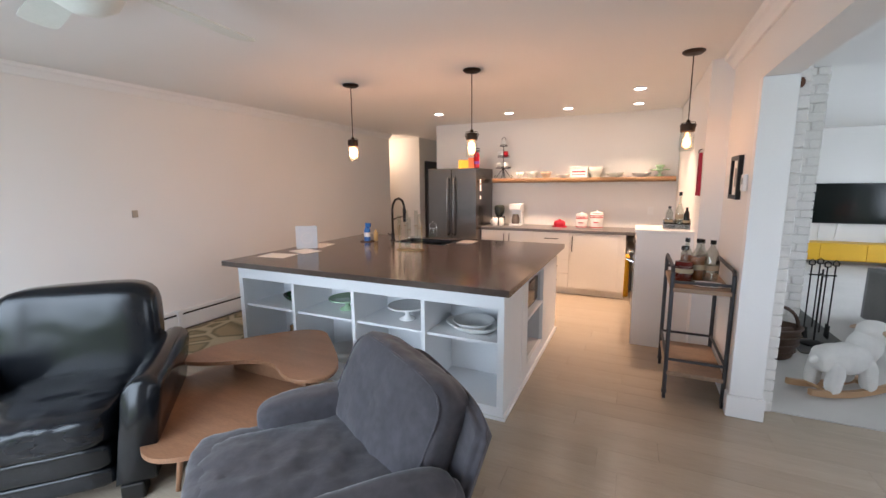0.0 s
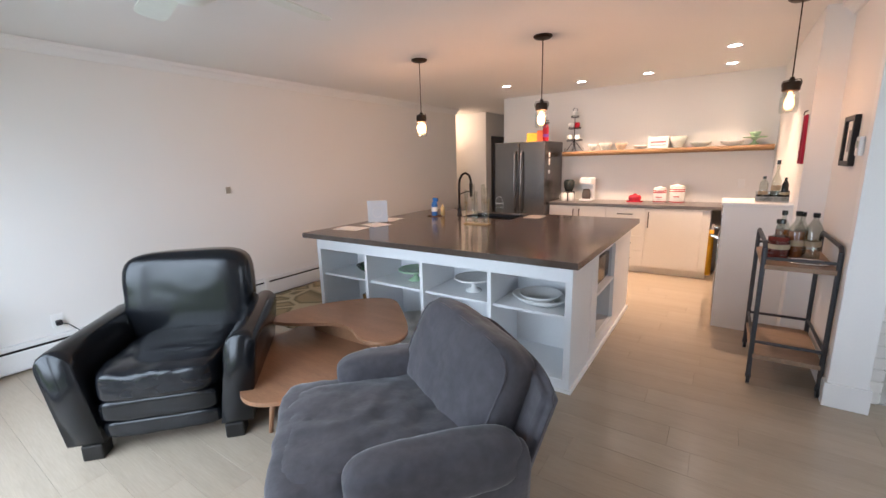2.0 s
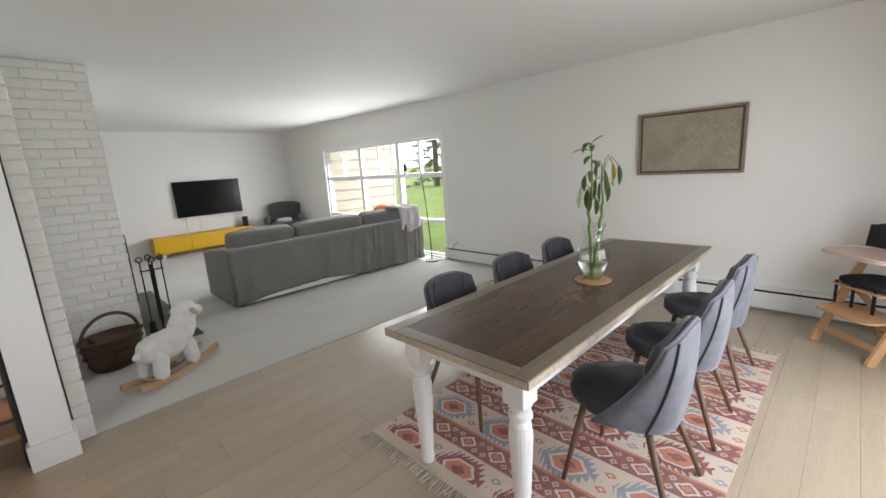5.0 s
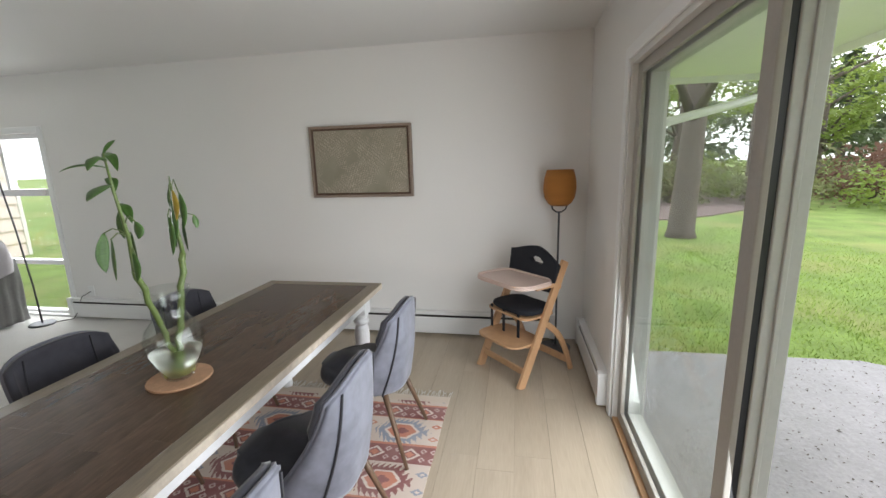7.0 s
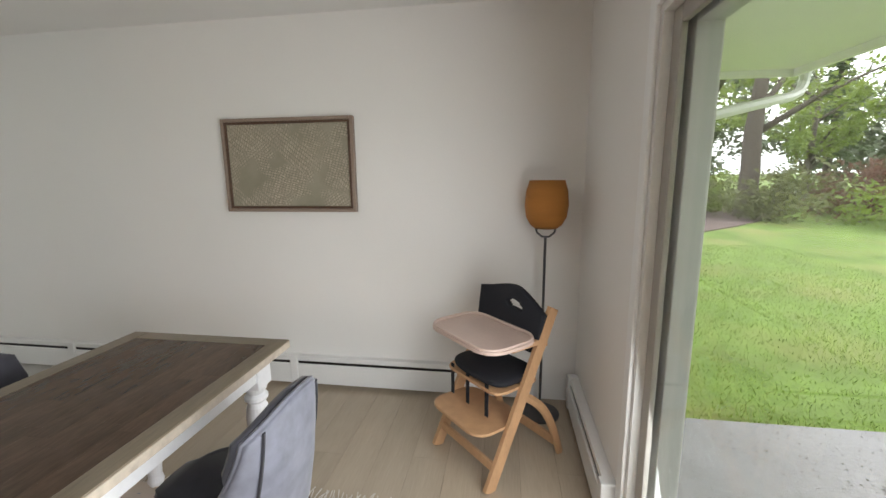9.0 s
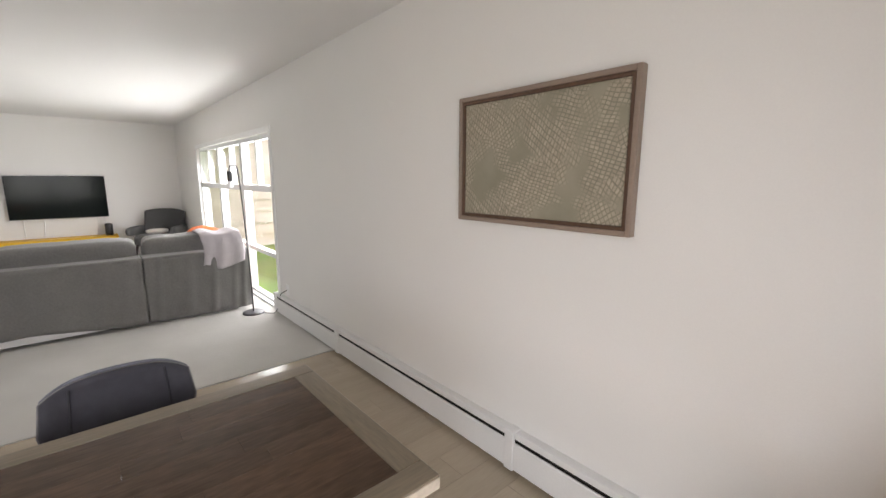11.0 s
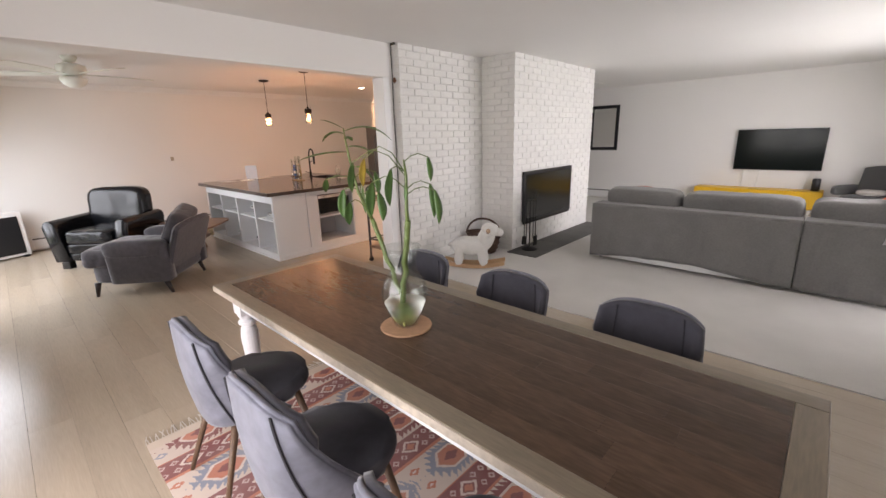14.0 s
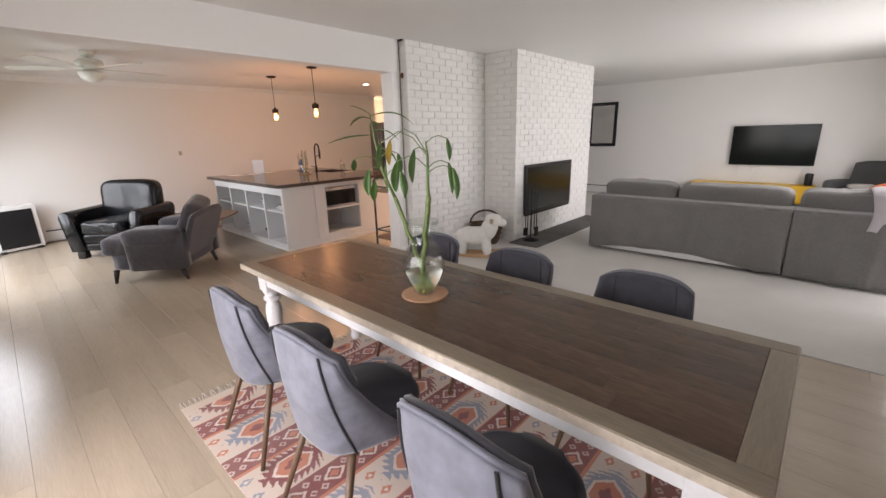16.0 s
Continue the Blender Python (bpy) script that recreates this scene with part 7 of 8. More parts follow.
# ---- bar cart ----
cart_wood = material("cart_wood", (0.26, 0.17, 0.11), 0.5, var=0.25, scale=4, fine=40, bump=0.08, stretch=(1, 4, 1))
cart_iron = material("cart_iron", (0.06, 0.062, 0.068), 0.5, 0.5, var=0.2)
CX0, CX1, CYA, CYB, CTOP = 0.13, 0.485, 3.42, 4.05, 0.93
cart = thing("bar_cart", pose(0, 0, 0), "two-tier bar cart of dark iron pipe and brown wood on castors", "bar cart")
for x in (CX0, CX1):
    for y in (CYA, CYB):
        part("post", rod(bmesh.new(), (x, y, 0.07), (x, y, CTOP), 0.014), cart_iron, cart)
        w = part("castor", rod(bmesh.new(), (x - 0.01, y, 0.03), (x + 0.01, y, 0.03), 0.03, seg=16), black_plastic, cart)
        part("fork", boxes((x - 0.016, x + 0.016, y - 0.012, y + 0.012, 0.045, 0.072), bevel=0.003), cart_iron, cart)
for x in (CX0, CX1):
    part("side_rail", pipe(bmesh.new(), [(x, CYA, CTOP), (x, CYA + 0.03, CTOP + 0.03), (x, CYB - 0.03, CTOP + 0.03), (x, CYB, CTOP)], 0.013, 10), cart_iron, cart)
    part("side_rail", rod(bmesh.new(), (x, CYA, 0.30), (x, CYB, 0.30), 0.010), cart_iron, cart)
for y in (CYA, CYB):
    part("end_rail", rod(bmesh.new(), (CX0, y, 0.30), (CX1, y, 0.30), 0.010), cart_iron, cart)
    part("end_rail", rod(bmesh.new(), (CX0, y, 0.865), (CX1, y, 0.865), 0.010), cart_iron, cart)
part("top_board", boxes((CX0 - 0.005, CX1 + 0.005, CYA - 0.012, CYB + 0.012, 0.795, 0.825), bevel=0.003), cart_wood, cart)
part("lower_board", boxes((CX0 - 0.005, CX1 + 0.005, CYA - 0.012, CYB + 0.012, 0.185, 0.215), bevel=0.003), cart_wood, cart)
tr = thing("serving_tray", pose(0.36, 3.56, 0.8255), "silver oval serving tray on the bar cart", "tray")
part("plate", prism(bmesh.new(), rounded(0.21, 0.16, 0.075), 0.0, 0.006, 0.002), chrome, tr)
part("rim", pipe(bmesh.new(), [(x, y, 0.009) for x, y in rounded(0.21, 0.16, 0.075)] + [(*rounded(0.21, 0.16, 0.075)[0], 0.009)], 0.005, 6), chrome, tr)
bottle(pose(0.215, 3.66, 0.8255), 0.062, 0.26, red_drink, dark_bottle, "round decanter of dark red spirit on the bar cart", 0.55)
bottle(pose(0.31, 3.74, 0.8255), 0.045, 0.31, whisky, dark_bottle, "whisky bottle on the bar cart", 0.4)
bottle(pose(0.245, 3.84, 0.8255), 0.04, 0.30, whisky, dark_bottle, "amber spirit bottle on the bar cart", 0.4)
bottle(pose(0.40, 3.76, 0.8255), 0.045, 0.30, bottle_clear, dark_bottle, "clear square-shouldered bottle on the bar cart", 0.35)
bottle(pose(0.35, 3.88, 0.8255), 0.038, 0.29, whisky, dark_bottle, "amber bottle on the bar cart", 0.4)

# ---- lounge odds ----
ob = part("wall_plate", boxes((LEFT, LEFT + 0.01, 2.56, 2.61, 1.25, 1.32), bevel=0.002), material("beige_plate", (0.42, 0.36, 0.28), 0.5))
tagged(ob, "small beige wall switch on the white wall", "switch")
ob = part("outlet", boxes((LEFT, LEFT + 0.008, 0.99, 1.07, 0.27, 0.39), bevel=0.003), trim_paint)
tagged(ob, "white wall outlet beside the recliner", "outlet")
pg = thing("power_cord", pose(0, 0, 0), "black plug and cord in the wall outlet", "cord")
part("plug", boxes((LEFT + 0.008, LEFT + 0.05, 1.01, 1.05, 0.30, 0.34), bevel=0.006), black_plastic, pg)
part("cord", pipe(bmesh.new(), [(LEFT + 0.05, 1.03, 0.32), (LEFT + 0.09, 1.07, 0.31), (LEFT + 0.14, 1.14, 0.22), (LEFT + 0.16, 1.25, 0.08), (LEFT + 0.2, 1.35, 0.008), (-3.6, 1.55, 0.008)], 0.005, 6), black_plastic, pg)
hb = thing("panel_heater", pose(-4.22, 0.16, 0, 0, 0, 20), "white-edged portable heater with a dark grille", "heater")
part("case", boxes((-0.10, 0.10, -0.28, 0.28, 0.02, 0.66), bevel=0.012), white_gloss, hb)
part("grille", boxes((0.101, 0.112, -0.22, 0.22, 0.06, 0.60), bevel=0.004), black_plastic, hb, "dark glass grille")
for y in (-0.24, 0.18):
    part("foot", boxes((-0.12, 0.13, y, y + 0.06, 0, 0.03), bevel=0.004), black_plastic, hb)
olive = material("olive_rug", (0.24, 0.20, 0.12), 0.95, var=0.35, scale=5, fine=160, bump=0.5)
sw = bpy.data.materials["olive_rug"].node_tree
wv = sw.nodes.new("ShaderNodeTexVoronoi")
wv.feature = "DISTANCE_TO_EDGE"
wv.inputs["Scale"].default_value = 3.0
wc = sw.nodes.new("ShaderNodeTexCoord")
sw.links.new(wc.outputs["Object"], wv.inputs["Vector"])
wr = sw.nodes.new("ShaderNodeValToRGB")
wr.color_ramp.elements[0].position, wr.color_ramp.elements[0].color = 0.04, (0.42, 0.36, 0.24, 1)
wr.color_ramp.elements[1].position, wr.color_ramp.elements[1].color = 0.10, (0.15, 0.13, 0.07, 1)
e2 = wr.color_ramp.elements.new(0.22)
e2.color = (0.30, 0.24, 0.14, 1)
sw.links.new(wv.outputs["Distance"], wr.inputs[0])
sw.links.new(wr.outputs[0], sw.nodes["Principled BSDF"].inputs["Base Color"])
ob = part("lounge_rug", prism(bmesh.new(), rounded(1.05, 2.4, 0.04, cx=-3.93, cy=3.6), 0.001, 0.012, 0.003), olive)
tagged(ob, "olive and cream rug with rounded shapes beside the island", "rug")

# ---- hallway door ----
dd = new("door_3")
tagged(dd, "dark brown hallway door", "door", kind="structure")
part("leaf", boxes((HX + 0.002, HX + 0.035, 8.18, 8.98, 0.005, 2.03), bevel=0.003), material("dark_door", (0.045, 0.035, 0.03), 0.45, var=0.2), dd)
part("door_handle", rod(bmesh.new(), (HX + 0.034, 8.26, 1.0), (HX + 0.09, 8.26, 1.0), 0.02), chrome, dd)

# ---- outside ----
def lawn_material():
    """Mown grass: tufts at two scales and dry yellow patches."""
    m = material("lawn", (0.15, 0.235, 0.05), 0.9, var=0.45, scale=1.6, fine=26, bump=0.9)
    nt = m.node_tree
    b = nt.nodes["Principled BSDF"]
    green = b.inputs["Base Color"].links[0].from_socket
    tc = nt.nodes.new("ShaderNodeTexCoord")
    dry = nt.nodes.new("ShaderNodeTexNoise")
    dry.inputs["Scale"].default_value = 0.55
    dry.inputs["Detail"].default_value = 7
    nt.links.new(tc.outputs["Object"], dry.inputs["Vector"])
    cut = nt.nodes.new("ShaderNodeMapRange")
    cut.inputs[1].default_value, cut.inputs[2].default_value = 0.50, 0.68
    cut.inputs[4].default_value = 0.75
    nt.links.new(dry.outputs[0], cut.inputs[0])
    mx = nt.nodes.new("ShaderNodeMix")
    mx.data_type = "RGBA"
    mx.inputs[7].default_value = (0.27, 0.27, 0.10, 1)
    nt.links.new(cut.outputs[0], mx.inputs[0])
    nt.links.new(green, mx.inputs[6])
    nt.links.new(mx.outputs[2], b.inputs["Base Color"])
    return m


lawn = lawn_material()
GZ = -0.15
bm = bmesh.new()
# one ground sheet out to the horizon, finer near the house
ring = (-600, -200, -80, -40, -20, -10, 0, 10, 20, 30, 40, 80, 200, 600)
vs = {}
for i, x in enumerate(ring):
    for j, y in enumerate(ring):
        far = max(abs(x), abs(y))
        z = GZ + (0.05 * noise.noise(Vector((x * 0.1, y * 0.1, 0))) if 8 < far < 90 else 0)
        vs[i, j] = bm.verts.new((x, y, z))
for i in range(len(ring) - 1):
    for j in range(len(ring) - 1):
        bm.faces.new((vs[i, j], vs[i + 1, j], vs[i + 1, j + 1], vs[i, j + 1]))
tagged(part("ground", bm, lawn), "bright green mown lawn around the house", "lawn", kind="structure")
concrete = material("concrete", (0.27, 0.27, 0.285), 0.22, var=0.16, scale=2.5, fine=50, bump=0.25)
slab = part("patio", prism(bmesh.new(), [(-5.0, -0.60), (-5.0, -2.9), (4.9, -2.9), (5.3, -2.78), (5.43, -2.55), (5.43, -0.60)], GZ - 0.1, -0.09, 0.012), concrete)
tagged(slab, "damp grey concrete patio slab beside the door", "patio", kind="structure")
litter_mat = material("litter_mat", (0.06, 0.045, 0.03), 0.8, var=0.5, scale=30)
rr = random.Random(11)
verts, faces = [], []
for _ in range(1500):
    x, y = rr.uniform(2.2, 5.4), -0.7 - 2.1 * rr.random() ** 0.7
    a, s = rr.uniform(0, math.tau), rr.uniform(0.004, 0.011)
    z = -0.0885
    n = len(verts)
    for k, q in enumerate((1.0, 0.5, 0.9, 0.45)):
        verts.append((x + s * q * math.cos(a + k * math.pi / 2), y + s * q * math.sin(a + k * math.pi / 2), z + rr.uniform(0, 0.004)))
    faces.append((n, n + 1, n + 2, n + 3))
me = bpy.data.meshes.new("leaf_litter")
me.from_pydata(verts, [], faces)
me.materials.append(litter_mat)
tagged(new("leaf_litter", me), "small brown leaf bits scattered on the patio", "leaf litter", kind="stuff")

grass_blade = material("grass_blade", (0.30, 0.42, 0.10), 0.8, var=0.3, scale=1.2, fine=8)
verts, faces = [], []
for _ in range(30000):
    if rr.random() < 0.6:
        x, y = 5.45 + 7.5 * rr.random() ** 1.6, rr.uniform(-6.0, -0.3)
    else:
        x, y = rr.uniform(3.0, 10.0), -2.93 - 5.0 * rr.random() ** 1.6
    if x < 5.46 and y > -2.93:
        continue
    a, h, w = rr.uniform(0, math.tau), rr.uniform(0.02, 0.045), rr.uniform(0.003, 0.006)
    n = len(verts)
    dx, dy = math.cos(a), math.sin(a)
    lx, ly = rr.uniform(-0.025, 0.025), rr.uniform(-0.025, 0.025)
    verts += [(x - dx * w, y - dy * w, GZ), (x + dx * w, y + dy * w, GZ), (x + lx, y + ly, GZ + h)]
    faces.append((n, n + 1, n + 2))
me = bpy.data.meshes.new("grass")
me.from_pydata(verts, [], faces)
me.materials.append(grass_blade)
tagged(new("grass", me), "short green grass blades along the patio edge", "grass", kind="stuff")

# roof overhang with gutter and downspout
soffit_paint = material("soffit_paint", (0.86, 0.85, 0.85), 0.6, var=0.04, scale=2, fine=80)
rf = thing("roof_eave", pose(0, 0, 0), "white boarded roof overhang above the patio", "roof")
part("soffit", boxes((-6.0, 6.85, -2.35, BACK - T - 0.002, 2.36, 2.40), (RIGHT + T + 0.002, 6.85, BACK - T - 0.002, 10.4, 2.36, 2.40)), soffit_paint, rf)
part("fascia", boxes((-6.0, 6.88, -2.38, -2.35, 2.30, 2.52), (6.85, 6.88, -2.35, 10.4, 2.30, 2.52)), soffit_paint, rf)
part("roof", boxes((-6.2, 6.95, -2.45, 10.6, 2.66, 2.78), (-6.0, 6.84, -2.34, BACK - T, 2.41, 2.66)), material("shingle_dark", (0.06, 0.058, 0.055), 0.9, var=0.2), rf)
gutter_white = material("gutter_white", (0.72, 0.73, 0.72), 0.4, var=0.04)
part("gutter", boxes((-6.0, 6.93, -2.50, -2.39, 2.34, 2.355), (-6.0, 6.93, -2.51, -2.495, 2.34, 2.46), (-6.0, 6.93, -2.395, -2.38, 2.34, 2.46), bevel=0.004), gutter_white, rf)
part("downspout", pipe(bmesh.new(), [(6.84, -2.44, 2.35), (6.84, -2.43, 2.24), (6.80, -2.38, 2.16), (6.70, -2.26, 2.11), (5.85, -1.10, 1.83), (5.66, -0.85, 1.77), (5.62, -0.80, 1.70), (5.62, -0.80, -0.05)], 0.04, 8), gutter_white, rf, smooth=False)

# wing of the house seen by the living room window
siding = material("siding", (0.80, 0.71, 0.67), 0.7, var=0.08, scale=3, fine=40, bump=0.1)
wg = thing("house_wing", pose(0, 0, 0), "house wing with wide pinkish lap siding beyond the window", "house")
for k in range(10):
    z = GZ + k * 0.28
    bm = bmesh.new()
    vs2 = [bm.verts.new(p) for p in ((5.55, 10.70, z), (9.05, 10.70, z), (9.05, 10.735, z + 0.285), (5.55, 10.735, z + 0.285), (5.55, 10.76, z), (9.05, 10.76, z), (9.05, 10.76, z + 0.285), (5.55, 10.76, z + 0.285))]
    for q in ((0, 1, 2, 3), (5, 4, 7, 6), (0, 4, 5, 1), (1, 5, 6, 2), (2, 6, 7, 3), (3, 7, 4, 0)):
        bm.faces.new([vs2[i] for i in q])
    part("siding_board", bm, siding, wg)
part("wall", boxes((5.55, 9.05, 10.761, 15.0, GZ, 2.62)), siding, wg)
part("roof", boxes((5.3, 9.4, 10.42, 15.2, 2.63, 2.78), bevel=0.01), material("shingle_grey", (0.08, 0.078, 0.075), 0.9, var=0.2), wg)
part("corner_board", boxes((9.0, 9.07, 10.68, 10.76, GZ, 2.62), bevel=0.004), trim_paint, wg)

# ---- trees ----
bark = material("bark", (0.13, 0.108, 0.09), 0.9, var=0.4, scale=6, fine=40, bump=0.9, stretch=(4, 4, 0.6))
leaf_spring = material("leaf_spring", (0.21, 0.29, 0.08), 0.6, var=0.5, scale=1.2, fine=9, bump=0)
leaf_dark = material("leaf_dark", (0.12, 0.165, 0.085), 0.7, var=0.5, scale=1.0, fine=9, bump=0)
leaf_bush = material("leaf_bush", (0.17, 0.19, 0.085), 0.7, var=0.5, scale=1.5, fine=9, bump=0)
leaf_red = material("leaf_red", (0.17, 0.10, 0.075), 0.7, var=0.5, scale=1.5, fine=9, bump=0)


def let_light_through(m, share, tint):
    """Thin blades pass part of the daylight."""
    nt = m.node_tree
    out = [n for n in nt.nodes if n.type == "OUTPUT_MATERIAL"][0]
    thin = nt.nodes.new("ShaderNodeBsdfTranslucent")
    thin.inputs[0].default_value = (*tint, 1)
    mx = nt.nodes.new("ShaderNodeMixShader")
    mx.inputs[0].default_value = share
    nt.links.new(nt.nodes["Principled BSDF"].outputs[0], mx.inputs[1])
    nt.links.new(thin.outputs[0], mx.inputs[2])
    nt.links.new(mx.outputs[0], out.inputs[0])


for m_, tint in ((leaf_spring, (0.30, 0.40, 0.08)), (leaf_dark, (0.12, 0.18, 0.07)), (leaf_bush, (0.24, 0.27, 0.11)), (leaf_red, (0.24, 0.14, 0.10))):
    let_light_through(m_, 0.45, tint)


def leaves(name, centres, count, size, mat, parent, seed):
    """Many small leaf blades scattered in clumps."""
    r = random.Random(seed)
    verts, faces = [], []
    for _ in range(count):
        c, rad, flat = r.choice(centres)
        d = Vector((r.gauss(0, 1), r.gauss(0, 1), r.gauss(0, 1)))
        d = d.normalized() * rad * r.random() ** 0.45
        p = Vector(c) + Vector((d.x, d.y, d.z * flat))
        a = Vector((r.gauss(0, 1), r.gauss(0, 1), r.gauss(0, 0.6))).normalized()
        b = a.orthogonal().normalized()
        s = size * r.uniform(0.6, 1.4)
        n = len(verts)
        verts += [p - a * s, p + b * s * 0.45, p + a * s, p - b * s * 0.45]
        faces.append((n, n + 1, n + 2, n + 3))
    me = bpy.data.meshes.new(name)
    me.from_pydata(verts, [], faces)
    me.materials.append(mat)
    ob = new(name, me)
    ob.parent = parent
    return ob


def tree(x, y, h, r, seed, mat, count=3500, size=0.09, spread=0.34, fork=0.35, label="broadleaf tree with fresh spring leaves on the lawn"):
    rnd = random.Random(seed)
    t = thing("tree", pose(x, y, GZ), label, "tree")
    bm = bmesh.new()
    pts = [(0, 0, -0.1), (0.0, 0.0, 0.15), (rnd.uniform(-1, 1) * 0.06, rnd.uniform(-1, 1) * 0.06, h * fork * 0.6), (rnd.uniform(-1, 1) * 0.12, rnd.uniform(-1, 1) * 0.12, h * fork), (rnd.uniform(-1, 1) * 0.3, rnd.uniform(-1, 1) * 0.3, h * 0.7), (rnd.uniform(-1, 1) * 0.4, rnd.uniform(-1, 1) * 0.4, h * 0.95)]
    pipe(bm, pts, r, 12, [r * 1.5, r * 1.15, r, r * 0.9, r * 0.45, r * 0.08])
    centres = []
    for k in range(11):
        z0 = h * rnd.uniform(fork * 0.85, 0.8)
        a = k * 2.4 + rnd.uniform(-0.4, 0.4)
        n = h * spread * rnd.uniform(0.7, 1.15)
        p0 = Vector((0, 0, z0))
        p1 = p0 + Vector((math.cos(a) * n * 0.5, math.sin(a) * n * 0.5, n * 0.35))
        p2 = p0 + Vector((math.cos(a + 0.2) * n, math.sin(a + 0.2) * n, n * 0.6))
        pipe(bm, [p0, p1, p2], r * 0.3, 7, [r * 0.42, r * 0.25, r * 0.05])
        for q in (p1, p1.lerp(p2, 0.6), p2):
            e = q + Vector((rnd.uniform(-1, 1), rnd.uniform(-1, 1), rnd.uniform(-0.3, 0.9))) * h * 0.09
            pipe(bm, [q, (q + e) / 2 + Vector((0, 0, 0.05)), e], r * 0.1, 5, [r * 0.13, r * 0.08, r * 0.02])
            centres.append((tuple(e), h * rnd.uniform(0.06, 0.12), 0.7))
            centres.append((tuple(q), h * rnd.uniform(0.05, 0.09), 0.8))
    part("trunk", bm, bark, t, "grey-brown ridged trunk and limbs", smooth=True)
    leaves("crown", centres, count, size, mat, t, seed)
    return t


def conifer(x, y, h, seed):
    rnd = random.Random(seed)
    t = thing("tree", pose(x, y, GZ), "dark evergreen tree at the edge of the lawn", "tree")
    part("trunk", pipe(bmesh.new(), [(0, 0, -0.1), (0, 0, h * 0.5), (0, 0, h)], 0.2, 8, [0.24, 0.16, 0.03]), bark, t)
    centres = []
    for k in range(60):
        z = h * (0.06 + 0.92 * k / 60)
        w = (h - z) * 0.26 + 0.1
        a = k * 2.4
        for q in (0.35, 0.7, 1.0):
            centres.append(((math.cos(a) * w * q, math.sin(a) * w * q, z - 0.25 * w * q), 0.22 + 0.2 * w * 0.4, 0.5))
    leaves("crown", centres, 4200, 0.13, leaf_dark, t, seed)
    return t


def bush(x, y, w, h, seed, mat, label):
    rnd = random.Random(seed)
    t = thing("shrub", pose(x, y, GZ), label, "shrub")
    bm = bmesh.new()
    centres = []
    for k in range(12):
        a, q = rnd.uniform(0, math.tau), rnd.uniform(0.1, 0.5) * w
        e = (math.cos(a) * q, math.sin(a) * q, h * rnd.uniform(0.35, 0.95))
        pipe(bm, [(0, 0, 0), (e[0] * 0.4, e[1] * 0.4, e[2] * 0.6), e], 0.02, 5, [0.03, 0.02, 0.006])
        centres.append((e, w * rnd.uniform(0.14, 0.26), 0.8))
        centres.append(((e[0], e[1], e[2] * 0.45), w * rnd.uniform(0.14, 0.26), 0.8))
    part("stems", bm, bark, t)
    leaves("foliage", centres, 1500, 0.10, mat, t, seed)
    return t


tree(11.6, -3.42, 9.0, 0.235, 4, leaf_spring, 3200, 0.09, 0.34, 0.30, "large lawn tree with a forked trunk and sparse spring leaves")
tree(19.8, -8.9, 10.0, 0.32, 9, leaf_spring, 3200, 0.1, 0.36, 0.30, "forked tree at the far edge of the lawn")
for i, (x, y, h) in enumerate(((27, -15.5, 7.5), (22.5, -18.5, 6.5), (30, -9.5, 8.5), (20, -22, 7.0), (33, -4.5, 8))):
    tree(x, y, h, 0.2, 20 + i, leaf_spring, 4200, 0.12, 0.40, 0.22, "leafy spring tree in the far hedge row")
for i, (x, y, h) in enumerate(((31, -19, 9), (26, -21, 8), (35, -12, 10), (36, -6, 9), (24, -25, 9), (34, 1, 9), (30, 16, 9), (24, 24, 9))):
    conifer(x, y, h, 40 + i)
for i in range(22):
    a = radians(-58 + i * 3.6)
    d = 21 + 3 * math.sin(i * 2.1)
    bush(2.3 + d * math.cos(a), d * math.sin(a), 3.2, 1.3 + 0.6 * math.sin(i * 1.3) ** 2, 70 + i, (leaf_bush, leaf_spring, leaf_red, leaf_bush)[i % 4], "low twiggy shrub along the lawn edge")
tree(16, 12, 8, 0.25, 61, leaf_spring, 3500, 0.1, 0.36, 0.28, "leafy tree beyond the living room window")
tree(22, 18, 9, 0.25, 62, leaf_spring, 3500, 0.12, 0.36, 0.28, "leafy tree beyond the living room window")
mulch = part("mulch_strip", prism(bmesh.new(), soft_outline([(13.5, -4.2), (22, -12), (27, -11), (30, 2), (20, 2.0), (15.5, -1.5)], 2), GZ - 0.02, GZ + 0.03), material("mulch", (0.16, 0.12, 0.11), 0.95, var=0.35, scale=3, fine=30, bump=0.8))
tagged(mulch, "brown leaf-strewn strip of bare ground under the trees", "ground", kind="structure")

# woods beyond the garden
# distance haze is mixed into this leaf colour, so it is greyer
leaf_far_haze = material("leaf_far_haze", (0.20, 0.24, 0.15), 0.8, var=0.45, scale=0.5, fine=4, bump=0)
rw = random.Random(77)
clumps = []
for k in range(230):
    a, d = radians(rw.uniform(-68, 40)), rw.uniform(37, 44)
    top = 6.2 + 2.6 * math.sin(a * 9) + 1.2 * math.sin(a * 23)
    clumps.append(((2.3 + d * math.cos(a), d * math.sin(a), GZ + rw.uniform(0.3, 1.0) * top), rw.uniform(1.0, 1.9), 0.75))
woods = leaves("far_woods", clumps, 30000, 0.26, leaf_far_haze, None, 78)
tagged(woods, "green line of woods beyond the lawn, distance haze put into its colour", "woods", kind="stuff")

# ---- floor planks ----
def plank_mesh(w, n):
    me = bpy.data.meshes.new("plank")
    bm = box(bmesh.new(), 0, n, 0, w, -0.012, 0.0, bevel=0.0006, seg=1)
    bmesh.ops.recalc_face_normals(bm, faces=bm.faces)
    bm.to_mesh(me)
    bm.free()
    me.materials.append(plank_wood)
    return me


PW, GAP = 0.19, 0.0009
plank_kinds = {}
rp = random.Random(5)


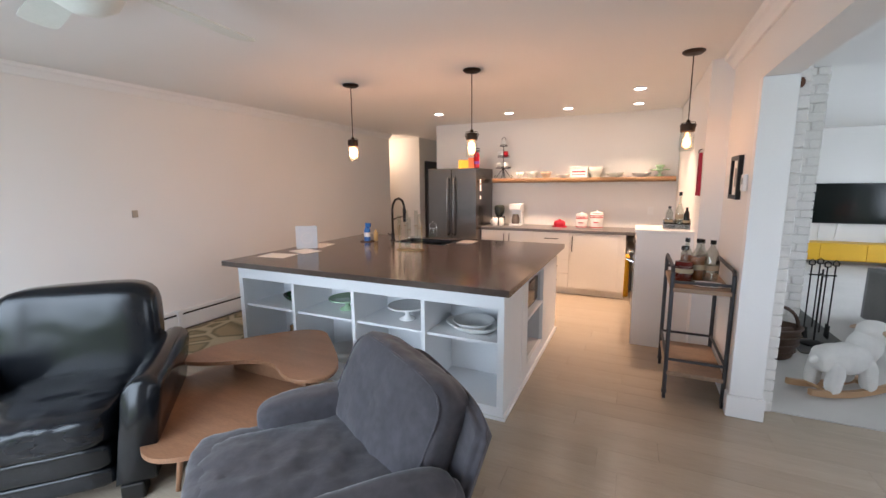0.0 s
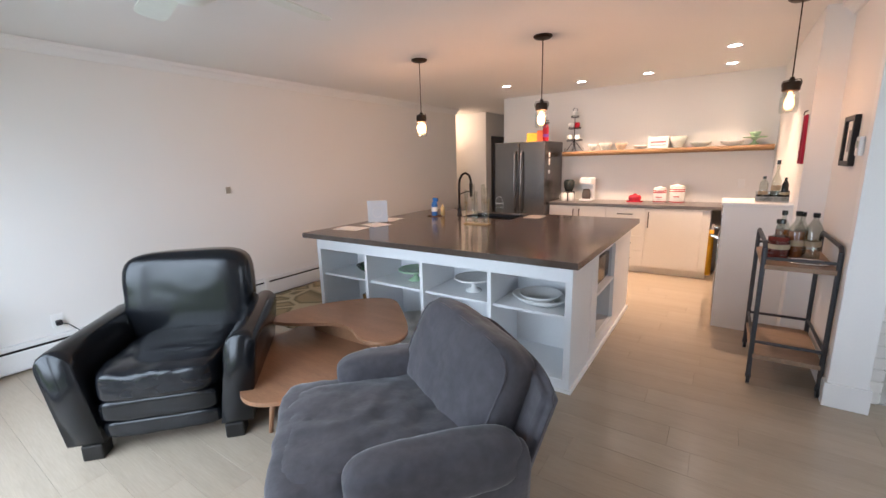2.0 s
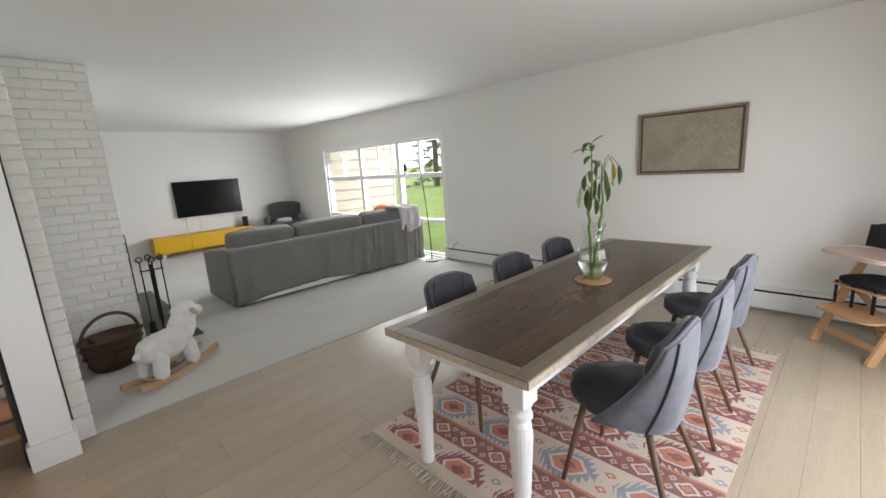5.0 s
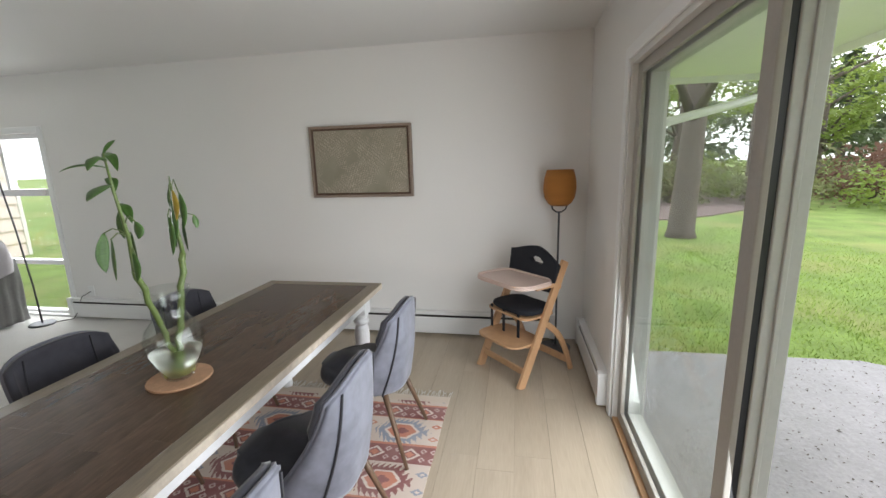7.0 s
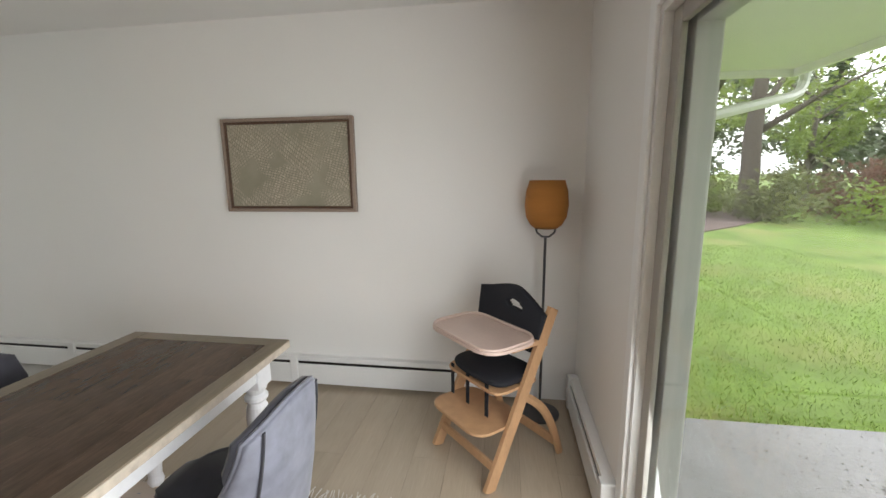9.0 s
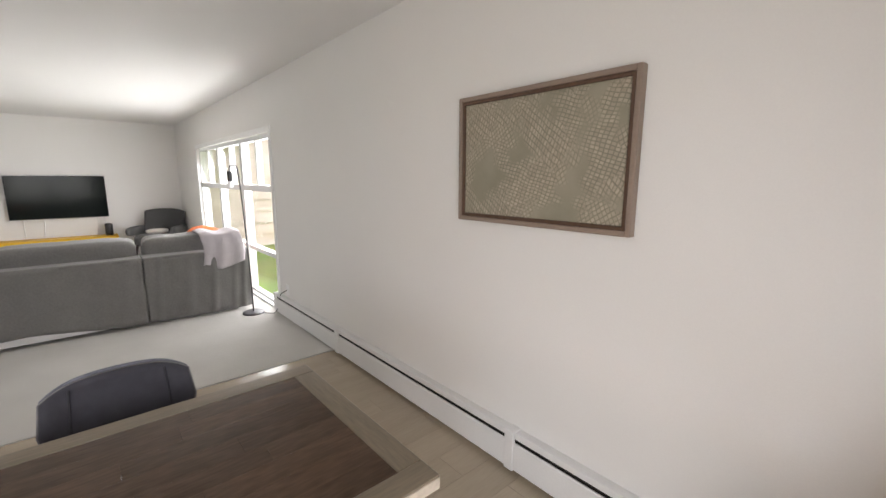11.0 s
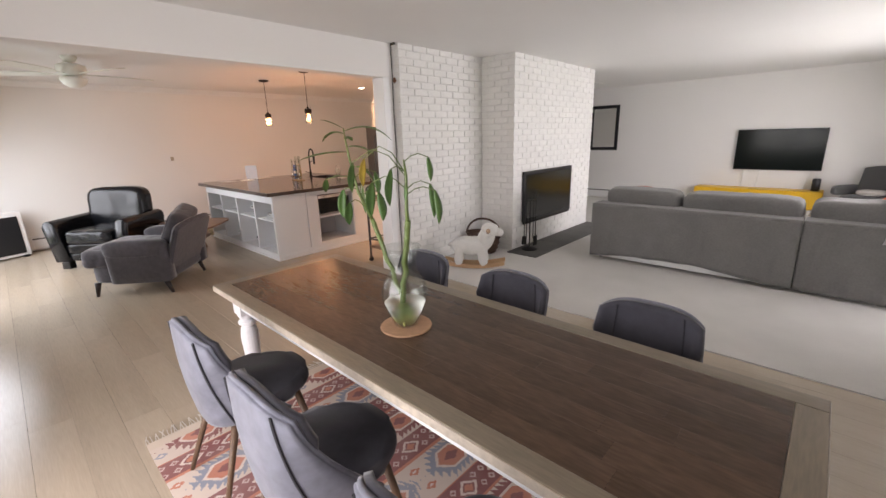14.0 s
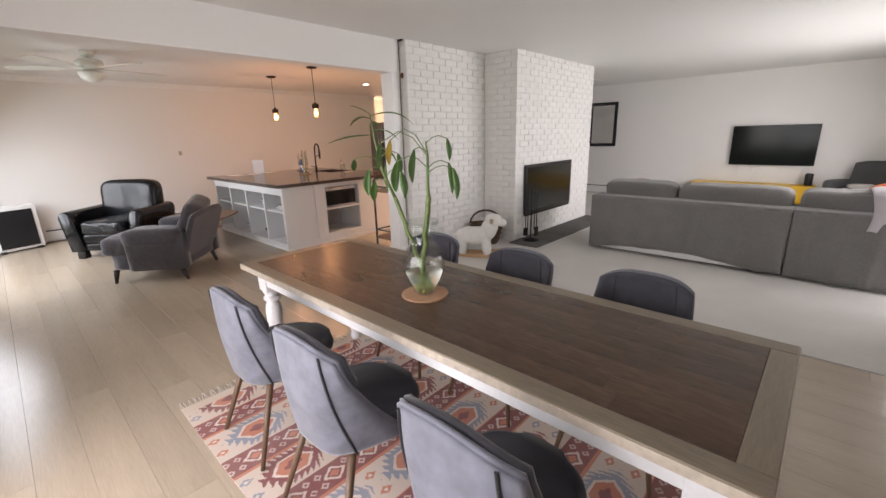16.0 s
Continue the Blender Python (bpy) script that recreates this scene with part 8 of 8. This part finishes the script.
def lay_planks(x0, x1, y0, y1):
    y = y0
    while y < y1 - 0.03:
        w = min(PW, y1 - y)
        x = x0 - rp.uniform(0, 1.1)
        while x < x1:
            n = rp.choice((1.2, 1.5, 0.9))
            a, b = max(x, x0), min(x + n, x1)
            if b - a > 0.03:
                key = (round(w, 3), round(b - a, 2))
                if key not in plank_kinds:
                    plank_kinds[key] = plank_mesh(w - GAP, round(b - a, 2) - GAP)
                piece("plank", plank_kinds[key], floor, pose(a, y, 0))
            x += n
        y += PW


lay_planks(LEFT, RIGHT, BACK, BACK + PW * 20.7)
lay_planks(LEFT, 0.51, BACK + PW * 20.7, 9.2)

# ---- bricks ----
def brick_mesh(n, h, d, seed):
    me = bpy.data.meshes.new("brick")
    bm = box(bmesh.new(), 0, n, 0, d, 0, h, bevel=0.004, seg=1)
    r = random.Random(seed)
    for v in bm.verts:
        v.co += Vector((r.uniform(-1, 1), r.uniform(-1, 1) * 1.2, r.uniform(-1, 1))) * 0.0026
    bmesh.ops.recalc_face_normals(bm, faces=bm.faces)
    bm.to_mesh(me)
    bm.free()
    me.materials.append(brick_paint)
    return me


BL, BH, JT = 0.203, 0.066, 0.010
brick_kinds = {}
loose = bmesh.new()
brick_wall = bpy.data.objects["brick_bed"]
chimney = bpy.data.objects["chimney_core"]
rb_ = random.Random(8)


def lay_bricks(owner, origin, heading, width, single, skip=None, tooth=0.0):
    """Courses along a face; single(x, z) tells whether a brick is an object of its own."""
    made = 0
    face = pose(*origin, 0, 0, heading)
    rows = int(CEIL / (BH + JT)) + 1
    for k in range(rows):
        z = 0.006 + k * (BH + JT)
        h = min(BH, CEIL - 0.002 - z)
        if h < 0.02:
            continue
        x = -(BL + JT) / 2 if k % 2 else 0.0
        first_in_row = True
        while x < width - 0.005:
            a, b = max(x, 0.0 if not (tooth and k % 2 == 0) else -tooth), min(x + BL, width)
            if b - a > 0.02 and not (skip and skip(a, b, z, z + h)):
                out = rb_.uniform(-0.002, 0.002)
                key = (round(b - a, 3), round(h, 3), rb_.randrange(3))
                if key not in brick_kinds:
                    brick_kinds[key] = brick_mesh(key[0], key[1], 0.016, len(brick_kinds))
                m = face @ pose(a, -0.0102 + out, z)
                if single(a, z):
                    piece("brick", brick_kinds[key], owner, m)
                    made += 1
                else:
                    tmp = brick_kinds[key].copy()
                    tmp.transform(m)
                    loose.from_mesh(tmp)
                    bpy.data.meshes.remove(tmp)
            x += BL + JT
    return made


nearest = lay_bricks(brick_wall, (BRX, 3.50, 0), 90, CHY0 - 3.50 - 0.004, lambda a, z: z < 1.9)
lay_bricks(chimney, (0.782, CHY0, 0), 0, CHX - 0.782, lambda a, z: z < 1.9)
lay_bricks(chimney, (CHX, CHY0 - 0.012, 0), 90, CHY1 - CHY0 + 0.012, lambda a, z: z < 1.1 and a < 1.2, lambda a, b, z0, z1: b > 0.23 and a < 1.57 and z1 > 0.31 and z0 < 1.06)
lay_bricks(brick_wall, (0.681, 3.50, 0), 0, BRX - 0.681 + 0.012, lambda a, z: z < 1.0)
ob = part("brick_rest", loose, brick_paint, chimney)
ob["kind"] = "stuff"
